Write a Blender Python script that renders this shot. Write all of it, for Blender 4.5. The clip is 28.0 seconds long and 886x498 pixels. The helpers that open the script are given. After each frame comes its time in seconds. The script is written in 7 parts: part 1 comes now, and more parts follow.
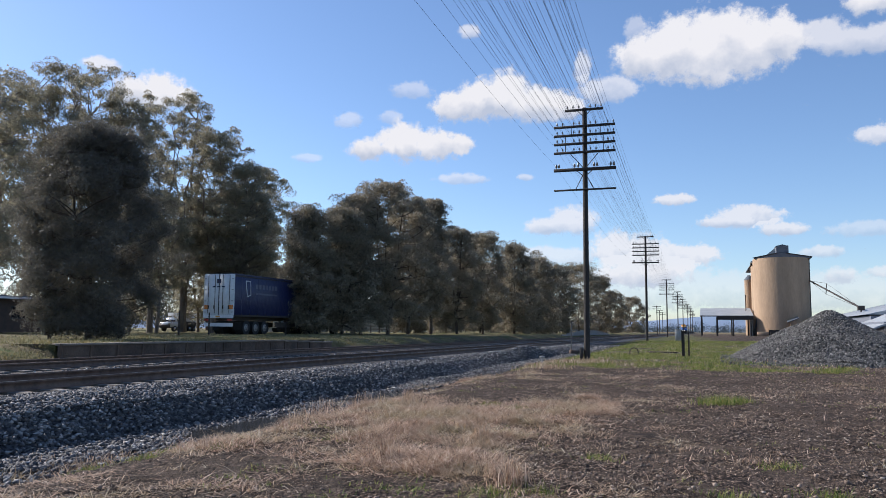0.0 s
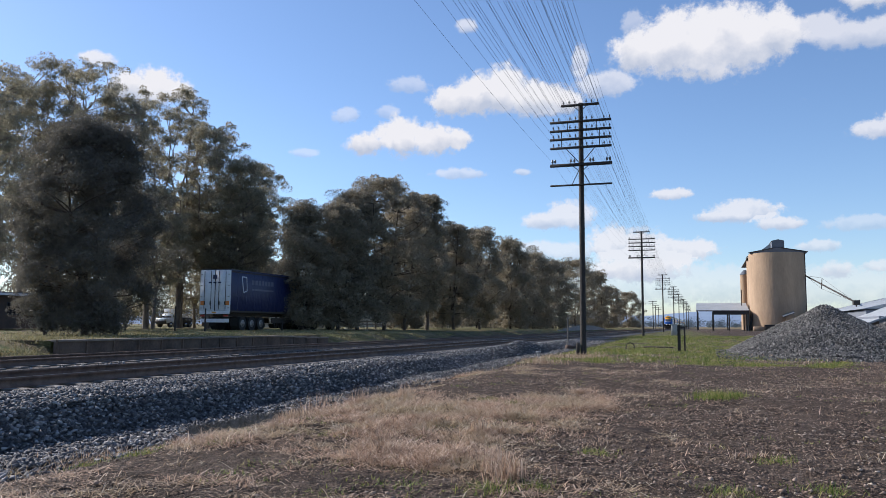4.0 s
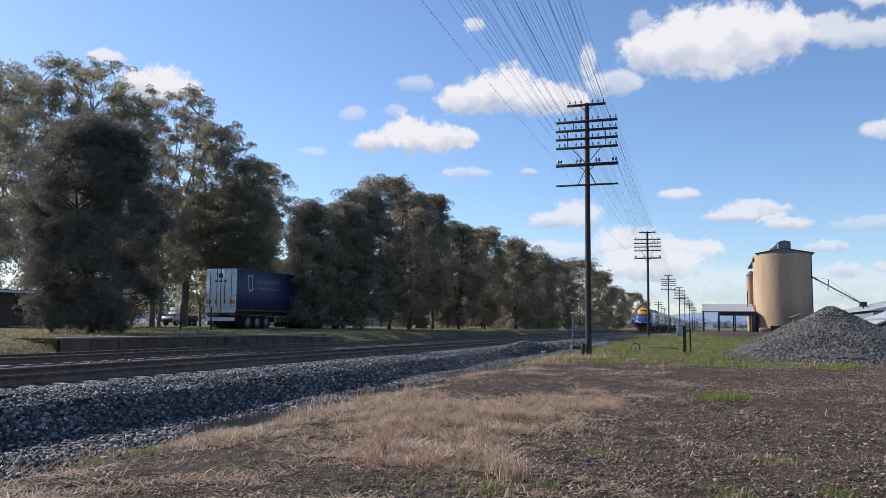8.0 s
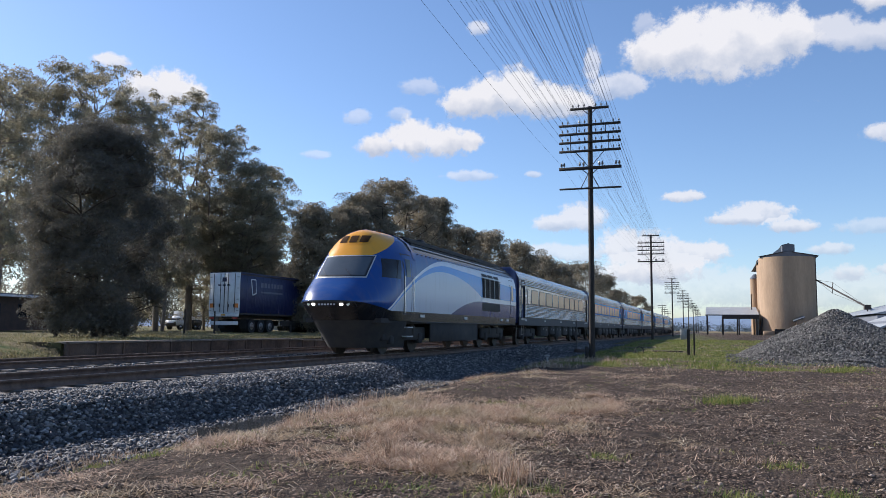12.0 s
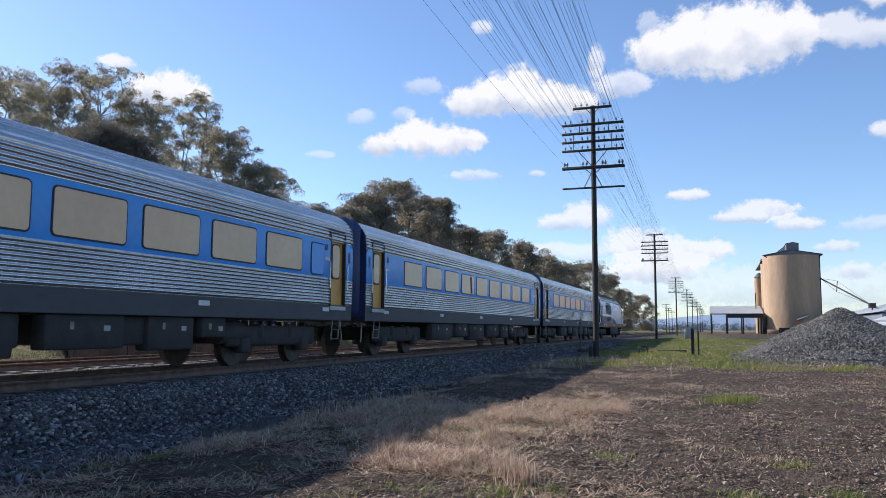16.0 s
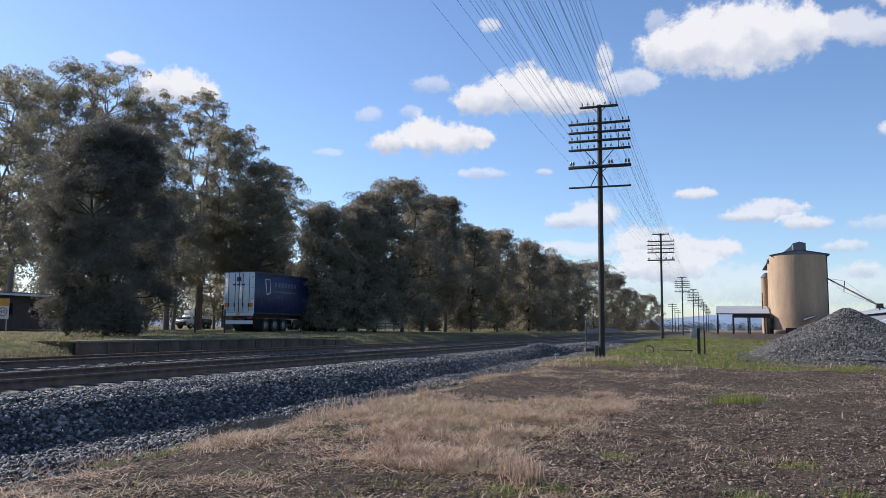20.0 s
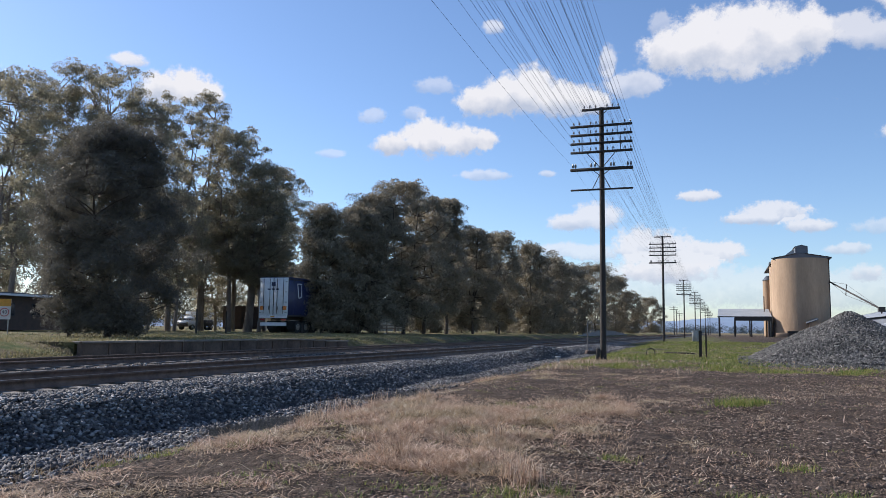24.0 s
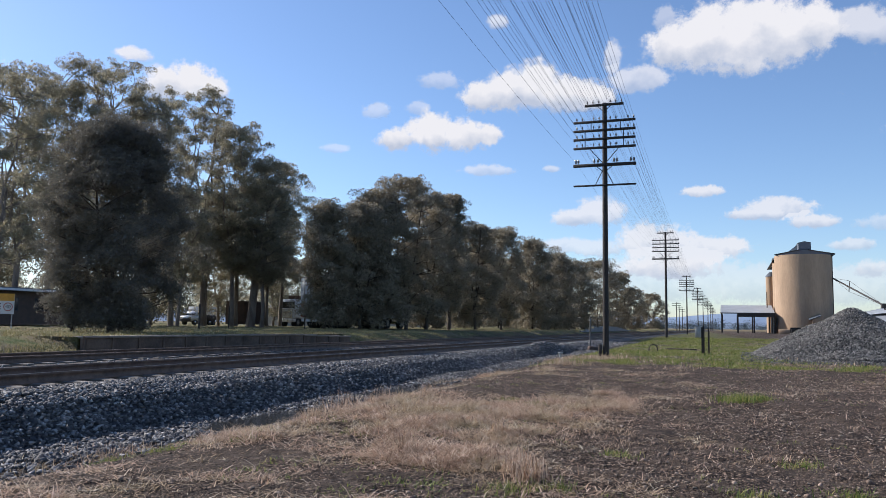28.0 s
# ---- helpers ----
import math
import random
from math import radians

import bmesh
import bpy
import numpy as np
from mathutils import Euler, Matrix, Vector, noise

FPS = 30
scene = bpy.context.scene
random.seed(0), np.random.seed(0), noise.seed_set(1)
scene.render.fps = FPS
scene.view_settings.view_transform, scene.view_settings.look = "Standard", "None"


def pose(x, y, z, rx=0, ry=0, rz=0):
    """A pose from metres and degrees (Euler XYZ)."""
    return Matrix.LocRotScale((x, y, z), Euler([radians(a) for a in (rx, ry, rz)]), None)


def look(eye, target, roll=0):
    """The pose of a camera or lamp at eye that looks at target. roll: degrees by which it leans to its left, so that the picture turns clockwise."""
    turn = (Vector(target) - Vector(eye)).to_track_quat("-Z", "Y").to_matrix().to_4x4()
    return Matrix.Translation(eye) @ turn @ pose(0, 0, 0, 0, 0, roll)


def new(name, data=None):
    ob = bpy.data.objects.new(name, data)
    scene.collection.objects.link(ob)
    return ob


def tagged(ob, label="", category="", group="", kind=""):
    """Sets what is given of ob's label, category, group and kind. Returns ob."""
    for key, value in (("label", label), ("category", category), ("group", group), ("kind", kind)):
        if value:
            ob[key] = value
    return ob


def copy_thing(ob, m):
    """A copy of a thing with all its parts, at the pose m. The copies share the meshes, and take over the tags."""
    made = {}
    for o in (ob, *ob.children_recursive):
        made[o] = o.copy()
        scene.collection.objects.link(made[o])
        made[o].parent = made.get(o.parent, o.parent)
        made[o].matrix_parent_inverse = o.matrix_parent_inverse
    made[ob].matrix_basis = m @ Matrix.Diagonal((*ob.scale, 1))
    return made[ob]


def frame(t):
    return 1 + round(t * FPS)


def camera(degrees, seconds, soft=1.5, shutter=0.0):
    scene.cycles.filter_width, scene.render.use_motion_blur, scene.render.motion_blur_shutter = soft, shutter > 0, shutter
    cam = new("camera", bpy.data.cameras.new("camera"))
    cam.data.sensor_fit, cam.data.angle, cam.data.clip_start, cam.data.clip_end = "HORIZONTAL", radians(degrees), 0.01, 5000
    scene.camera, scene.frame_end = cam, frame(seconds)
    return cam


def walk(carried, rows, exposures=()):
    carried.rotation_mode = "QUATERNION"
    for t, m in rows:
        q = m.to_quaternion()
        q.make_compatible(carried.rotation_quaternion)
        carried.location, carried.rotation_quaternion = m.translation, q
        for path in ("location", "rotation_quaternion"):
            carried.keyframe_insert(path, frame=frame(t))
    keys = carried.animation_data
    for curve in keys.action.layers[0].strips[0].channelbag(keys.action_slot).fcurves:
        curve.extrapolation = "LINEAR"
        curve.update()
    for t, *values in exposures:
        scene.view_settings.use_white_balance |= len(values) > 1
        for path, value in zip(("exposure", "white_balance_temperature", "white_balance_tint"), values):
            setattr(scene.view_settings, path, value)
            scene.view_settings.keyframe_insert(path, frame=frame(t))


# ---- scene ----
EYE = 1.25
cam = camera(58.85, 28.0, soft=0.5, shutter=0.0)
# seconds, turn to the left of the track, tilt up, lean
LOOKS = [
    (0, 18.69, 5.88, 0.44), (0.5, 18.71, 5.89, 0.42), (1, 18.73, 5.85, 0.47), (1.5, 18.70, 5.78, 0.52),
    (2, 18.59, 5.67, 0.46), (2.5, 18.50, 5.67, 0.37), (3, 18.41, 5.60, 0.34), (3.5, 18.41, 5.55, 0.30),
    (5.5, 18.55, 5.55, 0.50), (6, 18.63, 5.55, 0.56), (6.5, 18.69, 5.51, 0.57), (7, 18.76, 5.50, 0.61),
    (7.5, 18.80, 5.52, 0.58), (8, 18.82, 5.52, 0.59), (8.5, 18.85, 5.55, 0.60), (9, 18.87, 5.55, 0.52),
    (9.5, 18.86, 5.52, 0.55), (10, 18.89, 5.55, 0.46), (10.5, 18.93, 5.59, 0.40), (11, 18.96, 5.60, 0.48),
    (11.5, 19.02, 5.67, 0.52), (12, 19.06, 5.78, 0.52), (12.5, 19.10, 5.88, 0.55), (14.5, 19.22, 5.87, 0.46),
    (15, 19.25, 5.83, 0.36), (15.5, 19.27, 5.82, 0.27), (16, 19.31, 5.79, 0.28), (16.5, 19.32, 5.78, 0.25),
    (17, 19.37, 5.71, 0.27), (17.5, 19.41, 5.68, 0.31), (18, 19.46, 5.73, 0.33), (18.5, 19.50, 5.76, 0.38),
    (19, 19.55, 5.71, 0.42), (19.5, 19.63, 5.69, 0.46), (20, 19.74, 5.70, 0.50), (20.5, 19.78, 5.70, 0.56),
    (21, 19.82, 5.75, 0.52), (21.5, 19.84, 5.77, 0.52), (23.5, 19.83, 5.84, 0.70), (24, 19.86, 5.84, 0.70),
    (24.5, 19.90, 5.89, 0.74), (25, 19.90, 5.89, 0.75), (25.5, 19.94, 5.86, 0.67), (26, 19.92, 5.77, 0.66),
    (26.5, 19.96, 5.68, 0.70), (27, 20.00, 5.58, 0.74), (27.5, 20.03, 5.53, 0.82), (28, 20.05, 5.52, 0.83),
]
walk(cam, [(t, pose(0, 0, EYE, 90 + up, 0, turn) @ pose(0, 0, 0, 0, 0, lean)) for t, turn, up, lean in LOOKS],
     exposures=[(0.0, 0.62, 6130, 14), (12.4, 0.63, 6130, 14), (14.0, 0.76, 6100, 14), (18.3, 0.80, 6100, 14), (19.0, 0.74, 6130, 14), (20.0, 0.64, 6130, 14), (28.0, 0.62, 6130, 14)])

# ---- light ----
SUN_EL, SUN_AZ = 31.8, -79.0          # degrees; azimuth from +Y towards +X
world = bpy.data.worlds.new("sky")
scene.world = world
world.use_nodes = True
wn = world.node_tree.nodes
sky = wn.new("ShaderNodeTexSky")
sky.sky_type = "NISHITA"
sky.sun_disc = False
sky.sun_elevation, sky.sun_rotation = radians(SUN_EL), radians(SUN_AZ)
sky.air_density, sky.dust_density, sky.ozone_density = 0.95, 0.32, 3.7
wn["Background"].inputs["Strength"].default_value = 0.100
world.node_tree.links.new(sky.outputs[0], wn["Background"].inputs["Color"])
sun_dir = Vector((math.sin(radians(SUN_AZ)) * math.cos(radians(SUN_EL)),
                  math.cos(radians(SUN_AZ)) * math.cos(radians(SUN_EL)), math.sin(radians(SUN_EL))))
sun_data = bpy.data.lights.new("sun", "SUN")
sun_data.energy, sun_data.angle, sun_data.color = 4.2, radians(0.53), (1.0, 0.92, 0.80)
sun = new("sun", sun_data)
sun.matrix_world = look(sun_dir * 100, (0, 0, 0))


# ---- materials ----
def links_of(m):
    return m.node_tree.nodes, m.node_tree.links


def mat(name, col, rough=0.7, metal=0.0, col2=None, scale=4.0, bump=0.0, bscale=60.0, spec=0.5, grime=0.0, stretch=(1, 1, 1)):
    """A surface with two colours mixed by noise at two scales, and fine relief."""
    m = bpy.data.materials.new(name)
    m.use_nodes = True
    n, l = links_of(m)
    b = n["Principled BSDF"]
    b.inputs["Roughness"].default_value, b.inputs["Metallic"].default_value = rough, metal
    b.inputs["Specular IOR Level"].default_value = spec
    if col2 is None:
        col2 = tuple(c * 0.72 for c in col)
    tc, mp = n.new("ShaderNodeTexCoord"), n.new("ShaderNodeMapping")
    mp.inputs["Scale"].default_value = stretch
    l.new(tc.outputs["Object"], mp.inputs[0])
    t1, t2 = n.new("ShaderNodeTexNoise"), n.new("ShaderNodeTexNoise")
    for t, s, d in ((t1, scale, 5), (t2, scale * 9, 3)):
        t.inputs["Scale"].default_value, t.inputs["Detail"].default_value = s, d
        l.new(mp.outputs[0], t.inputs["Vector"])
    add = n.new("ShaderNodeMath")
    add.operation = "MULTIPLY_ADD"
    l.new(t2.outputs[0], add.inputs[0])
    add.inputs[1].default_value = 0.5
    l.new(t1.outputs[0], add.inputs[2])
    ramp = n.new("ShaderNodeValToRGB")
    ramp.color_ramp.elements[0].position, ramp.color_ramp.elements[1].position = 0.55, 0.95
    ramp.color_ramp.elements[0].color, ramp.color_ramp.elements[1].color = (*col, 1), (*col2, 1)
    l.new(add.outputs[0], ramp.inputs[0])
    l.new(ramp.outputs[0], b.inputs["Base Color"])
    if bump:
        t3, bp = n.new("ShaderNodeTexNoise"), n.new("ShaderNodeBump")
        t3.inputs["Scale"].default_value, t3.inputs["Detail"].default_value = bscale, 4
        bp.inputs["Strength"].default_value, bp.inputs["Distance"].default_value = bump, 1.0 / bscale
        l.new(mp.outputs[0], t3.inputs["Vector"])
        l.new(t3.outputs[0], bp.inputs["Height"])
        l.new(bp.outputs[0], b.inputs["Normal"])
    return m


def island_mat(name, cols, rough=0.85, bump=0.0, bscale=80.0, translucent=0.0, spec=0.3):
    """A surface whose separate pieces each take a colour of their own."""
    m = bpy.data.materials.new(name)
    m.use_nodes = True
    n, l = links_of(m)
    b = n["Principled BSDF"]
    b.inputs["Roughness"].default_value = rough
    b.inputs["Specular IOR Level"].default_value = spec
    g, ramp = n.new("ShaderNodeNewGeometry"), n.new("ShaderNodeValToRGB")
    while len(ramp.color_ramp.elements) < len(cols):
        ramp.color_ramp.elements.new(0.5)
    for i, c in enumerate(cols):
        ramp.color_ramp.elements[i].position = i / max(1, len(cols) - 1)
        ramp.color_ramp.elements[i].color = (*c, 1)
    l.new(g.outputs["Random Per Island"], ramp.inputs[0])
    l.new(ramp.outputs[0], b.inputs["Base Color"])
    if bump:
        t3, bp = n.new("ShaderNodeTexNoise"), n.new("ShaderNodeBump")
        t3.inputs["Scale"].default_value = bscale
        bp.inputs["Strength"].default_value, bp.inputs["Distance"].default_value = bump, 1.0 / bscale
        l.new(t3.outputs[0], bp.inputs["Height"])
        l.new(bp.outputs[0], b.inputs["Normal"])
    if translucent:
        tr, mx = n.new("ShaderNodeBsdfTranslucent"), n.new("ShaderNodeMixShader")
        l.new(ramp.outputs[0], tr.inputs[0])
        mx.inputs[0].default_value = translucent
        l.new(b.outputs[0], mx.inputs[1])
        l.new(tr.outputs[0], mx.inputs[2])
        l.new(mx.outputs[0], n["Material Output"].inputs[0])
    return m


def patchy_mat(name, cols_a, cols_b, scale=0.9, rough=0.8, translucent=0.25):
    """Blades that each take a colour of their own, from one of two palettes that change over the ground."""
    m = island_mat(name, cols_a, rough, translucent=translucent)
    n, l = links_of(m)
    g = next(q for q in n if q.type == "NEW_GEOMETRY")
    ra = next(q for q in n if q.type == "VALTORGB")
    users = [k.to_socket for k in ra.outputs[0].links]
    rb = n.new("ShaderNodeValToRGB")
    while len(rb.color_ramp.elements) < len(cols_b):
        rb.color_ramp.elements.new(0.5)
    for i, c in enumerate(cols_b):
        rb.color_ramp.elements[i].position = i / (len(cols_b) - 1)
        rb.color_ramp.elements[i].color = (*c, 1)
    l.new(g.outputs["Random Per Island"], rb.inputs[0])
    tc, t, mr, mx = n.new("ShaderNodeTexCoord"), n.new("ShaderNodeTexNoise"), n.new("ShaderNodeMapRange"), n.new("ShaderNodeMix")
    t.inputs["Scale"].default_value, t.inputs["Detail"].default_value = scale, 3
    mr.inputs[1].default_value, mr.inputs[2].default_value = 0.40, 0.54
    mx.data_type = "RGBA"
    l.new(tc.outputs["Object"], t.inputs["Vector"])
    l.new(t.outputs[0], mr.inputs[0])
    l.new(mr.outputs[0], mx.inputs[0])
    l.new(ra.outputs[0], mx.inputs[6])
    l.new(rb.outputs[0], mx.inputs[7])
    for u in users:
        l.new(mx.outputs[2], u)
    return m


def glow(name, col, strength):
    m = bpy.data.materials.new(name)
    m.use_nodes = True
    b = m.node_tree.nodes["Principled BSDF"]
    b.inputs["Emission Color"].default_value, b.inputs["Emission Strength"].default_value = (*col, 1), strength
    b.inputs["Base Color"].default_value = (*col, 1)
    return m


M = {}
M["steel_dark"] = mat("dark_steel", (0.035, 0.032, 0.03), 0.6, 0.3, (0.06, 0.045, 0.035), 6, 0.2)
M["timber_black"] = mat("tarred_timber", (0.022, 0.019, 0.017), 0.8, 0, (0.045, 0.036, 0.03), 5, 0.5, 40, stretch=(3, 3, 0.3))
M["porcelain"] = mat("porcelain", (0.10, 0.09, 0.085), 0.3, 0, (0.2, 0.18, 0.17), 20)
M["wire"] = mat("weathered_wire", (0.03, 0.034, 0.045), 0.5, 0.5)
M["rail"] = mat("rail_steel", (0.17, 0.108, 0.08), 0.7, 0.1, (0.07, 0.045, 0.035), 5, 0.2)
M["rail_top"] = mat("polished_rail_head", (0.32, 0.29, 0.27), 0.28, 0.9, (0.22, 0.19, 0.17), 5)
M["concrete_sleeper"] = mat("concrete_sleeper", (0.19, 0.175, 0.155), 0.9, 0, (0.10, 0.085, 0.075), 3, 0.3)
M["pale_concrete"] = mat("pale_ramp_concrete", (0.30, 0.29, 0.27), 0.9, 0, (0.2, 0.185, 0.17), 2, 0.3)
M["platform_face"] = mat("stained_platform_concrete", (0.13, 0.088, 0.063), 0.9, 0, (0.055, 0.038, 0.029), 1.3, 0.4, 20)
M["coping"] = mat("coping_stone", (0.14, 0.12, 0.1), 0.9, 0, (0.24, 0.2, 0.16), 2.5, 0.4, 20)
M["silo"] = mat("weathered_silo_concrete", (0.45, 0.315, 0.205), 0.9, 0, (0.335, 0.232, 0.15), 0.6, 0.2, 3, stretch=(1, 1, 0.22))
M["silo_roof"] = mat("galvanised_roof", (0.13, 0.15, 0.18), 0.6, 0.2, (0.10, 0.11, 0.13), 1.0)
M["white_roof"] = mat("pale_roof_sheet", (0.40, 0.42, 0.43), 0.55, 0.1, (0.30, 0.32, 0.33), 0.6)
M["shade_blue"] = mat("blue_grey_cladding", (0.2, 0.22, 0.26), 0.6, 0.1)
M["white_paint"] = mat("white_paint", (0.72, 0.73, 0.74), 0.4, 0, (0.6, 0.61, 0.62), 3)
M["bark"] = mat("eucalypt_bark", (0.10, 0.08, 0.063), 0.9, 0, (0.05, 0.038, 0.03), 2.5, 0.6, 14, stretch=(2, 2, 0.5))
M["bark_pale"] = mat("pale_gum_bark", (0.28, 0.24, 0.2), 0.85, 0, (0.13, 0.1, 0.08), 1.6, 0.4, 12, stretch=(2, 2, 0.5))
M["trackbed"] = mat("oily_trackbed", (0.085, 0.064, 0.052), 0.95, 0, (0.03, 0.026, 0.024), 5, 1.0, 22)
M["ballast"] = mat("ballast_bed", (0.075, 0.075, 0.08), 0.95, 0, (0.02, 0.02, 0.024), 9, 1.0, 16)
M["leaf_euc"] = island_mat("eucalypt_leaf", [(0.215, 0.198, 0.144), (0.29, 0.262, 0.182), (0.365, 0.325, 0.218), (0.25, 0.236, 0.182)], 0.5, translucent=0.5, spec=0.5)
M["leaf_row"] = island_mat("dense_eucalypt_leaf", [(0.195, 0.168, 0.12), (0.262, 0.226, 0.16), (0.335, 0.286, 0.198), (0.23, 0.204, 0.156)], 0.5, translucent=0.45, spec=0.5)
M["leaf_woods"] = island_mat("woodland_leaf", [(0.085, 0.085, 0.06), (0.12, 0.115, 0.08), (0.15, 0.14, 0.095)], 0.7, translucent=0.25)
M["leaf_dark"] = island_mat("dark_needle", [(0.13, 0.125, 0.115), (0.152, 0.142, 0.118), (0.185, 0.162, 0.117)], 0.6, translucent=0.35)
M["bank_grass"] = island_mat("bank_grass_blade", [(0.16, 0.15, 0.06), (0.36, 0.30, 0.15), (0.22, 0.20, 0.085), (0.44, 0.37, 0.22)], 0.8, translucent=0.25)
M["dry_grass"] = patchy_mat("dry_grass_blade", [(0.05, 0.033, 0.02), (0.68, 0.53, 0.34), (0.22, 0.15, 0.08), (0.90, 0.80, 0.62), (0.08, 0.055, 0.028), (0.58, 0.43, 0.26)],
                            [(0.05, 0.03, 0.02), (0.58, 0.38, 0.26), (0.88, 0.73, 0.58), (0.19, 0.11, 0.075), (0.66, 0.48, 0.34), (0.08, 0.05, 0.032)],
                            translucent=0.35)
M["green_grass"] = island_mat("green_grass_blade", [(0.075, 0.13, 0.022), (0.14, 0.20, 0.04), (0.26, 0.265, 0.07), (0.38, 0.33, 0.13), (0.10, 0.16, 0.03)], 0.7, translucent=0.3)
M["stone"] = island_mat("crushed_rock", [(0.03, 0.03, 0.033), (0.075, 0.073, 0.075), (0.13, 0.127, 0.126), (0.045, 0.045, 0.05), (0.36, 0.35, 0.34), (0.10, 0.098, 0.1), (0.05, 0.05, 0.055)], 0.8, 0.3, 60, spec=0.35)
M["heap_stone"] = island_mat("heap_rock", [(0.03, 0.03, 0.03), (0.09, 0.088, 0.085), (0.24, 0.23, 0.22), (0.05, 0.049, 0.048), (0.14, 0.135, 0.13), (0.06, 0.06, 0.058)], 0.85, 0.3, 60)
M["pebble"] = island_mat("ground_pebble", [(0.115, 0.08, 0.06), (0.20, 0.143, 0.108), (0.38, 0.295, 0.23), (0.15, 0.106, 0.08), (0.28, 0.205, 0.157), (0.125, 0.09, 0.07)], 0.85, 0.3, 60)
M["truck_blue"] = mat("navy_curtain", (0.012, 0.018, 0.075), 0.4, 0, (0.009, 0.014, 0.055), 1.5, 0.2, 3)
M["rubber"] = mat("tyre_rubber", (0.02, 0.02, 0.02), 0.85)
M["glass_dark"] = mat("dark_glass", (0.02, 0.022, 0.025), 0.06)
M["red_lens"] = mat("red_lens", (0.45, 0.03, 0.02), 0.3)
M["orange_lens"] = mat("orange_reflector", (0.75, 0.22, 0.03), 0.4)
M["chrome"] = mat("chrome", (0.6, 0.6, 0.6), 0.2, 1.0)
M["yellow_sign"] = mat("yellow_sign_sheet", (0.72, 0.36, 0.04), 0.5)
M["brick_dark"] = mat("dark_brick_wall", (0.10, 0.065, 0.05), 0.9, 0, (0.07, 0.05, 0.04), 3)
M["cream_wall"] = mat("cream_wall", (0.5, 0.44, 0.34), 0.85, 0, (0.4, 0.34, 0.26), 1)
M["dull_steel"] = mat("dull_galvanised_steel", (0.15, 0.145, 0.14), 0.6, 0.3, (0.10, 0.09, 0.085), 5)
M["grey_box"] = mat("grey_cabinet", (0.4, 0.4, 0.38), 0.6)


# ---- building helpers ----
def part(name, bm, material, parent, label=""):
    """Link a bmesh or a mesh as one part under a thing."""
    if isinstance(bm, bmesh.types.BMesh):
        me = bpy.data.meshes.new(name)
        bm.to_mesh(me)
        bm.free()
        me.set_sharp_from_angle(angle=radians(66))
    else:
        me = bm
    if not me.materials:
        me.materials.append(material)
    ob = new(name, me)
    if parent is not None:
        ob.parent = parent
    return tagged(ob, label)


def thing(name, m, label, category, group="", kind=""):
    ob = new(name)
    ob.matrix_world = m
    ob.empty_display_size = 0.2
    return tagged(ob, label, category, group, kind)


def solid(name, me, material, label, category="", group="", kind="", m=None):
    """A thing that is one mesh."""
    ob = part(name, me, material, None)
    if m is not None:
        ob.matrix_world = m
    return tagged(ob, label, category, group, kind)


def box(bm, sx, sy, sz, cx=0, cy=0, cz=0, m=None, bevel=0.0):
    t = Matrix.Translation((cx, cy, cz)) @ (m if m is not None else Matrix())
    g = bmesh.ops.create_cube(bm, size=1, matrix=t @ Matrix.Diagonal((sx, sy, sz, 1)))
    if bevel:
        edges = list({e for v in g["verts"] for e in v.link_edges})
        bmesh.ops.bevel(bm, geom=edges, offset=bevel, segments=1, affect="EDGES")


def bx(*a, **k):
    bm = bmesh.new()
    box(bm, *a, **k)
    return bm


def cyl(bm, r1, r2, p, q, n=12, caps=True):
    """A cone from p to q."""
    p, q = Vector(p), Vector(q)
    d = q - p
    m = Matrix.Translation((p + q) / 2) @ d.to_track_quat("Z", "Y").to_matrix().to_4x4()
    bmesh.ops.create_cone(bm, cap_ends=caps, segments=n, radius1=r1, radius2=r2, depth=d.length, matrix=m)


def cy(r1, r2, p, q, n=12):
    bm = bmesh.new()
    cyl(bm, r1, r2, p, q, n)
    return bm


def raw_mesh(name, verts, faces, material, smooth=False):
    """A mesh from arrays: verts (n, 3) and faces (m, k) of one size k."""
    verts, faces = np.asarray(verts, dtype=np.float32), np.asarray(faces, dtype=np.int32)
    me = bpy.data.meshes.new(name)
    k = faces.shape[1]
    me.vertices.add(len(verts))
    me.vertices.foreach_set("co", verts.ravel())
    me.loops.add(faces.size)
    me.loops.foreach_set("vertex_index", faces.ravel())
    me.polygons.add(len(faces))
    me.polygons.foreach_set("loop_start", np.arange(0, faces.size, k, dtype=np.int32))
    me.update(calc_edges=True)
    if smooth:
        me.polygons.foreach_set("use_smooth", np.ones(len(faces), dtype=bool))
    me.materials.append(material)
    return me


def tube_arrays(points, radii, n=6):
    """Rings along a bent line: vertices and quads."""
    pts = np.asarray(points, dtype=float)
    d = np.gradient(pts, axis=0)
    d /= np.linalg.norm(d, axis=1)[:, None] + 1e-9
    up = np.where(np.abs(d[:, 2:3]) < 0.9, np.array([[0, 0, 1.0]]), np.array([[1.0, 0, 0]]))
    a = np.cross(d, up)
    a /= np.linalg.norm(a, axis=1)[:, None] + 1e-9
    b = np.cross(d, a)
    ang = np.linspace(0, 2 * np.pi, n, endpoint=False)
    r = np.asarray(radii, dtype=float)[:, None, None]
    v = pts[:, None, :] + r * (np.cos(ang)[None, :, None] * a[:, None, :] + np.sin(ang)[None, :, None] * b[:, None, :])
    f = []
    for i in range(len(pts) - 1):
        for j in range(n):
            f.append((i * n + j, i * n + (j + 1) % n, (i + 1) * n + (j + 1) % n, (i + 1) * n + j))
    return v.reshape(-1, 3), np.array(f)


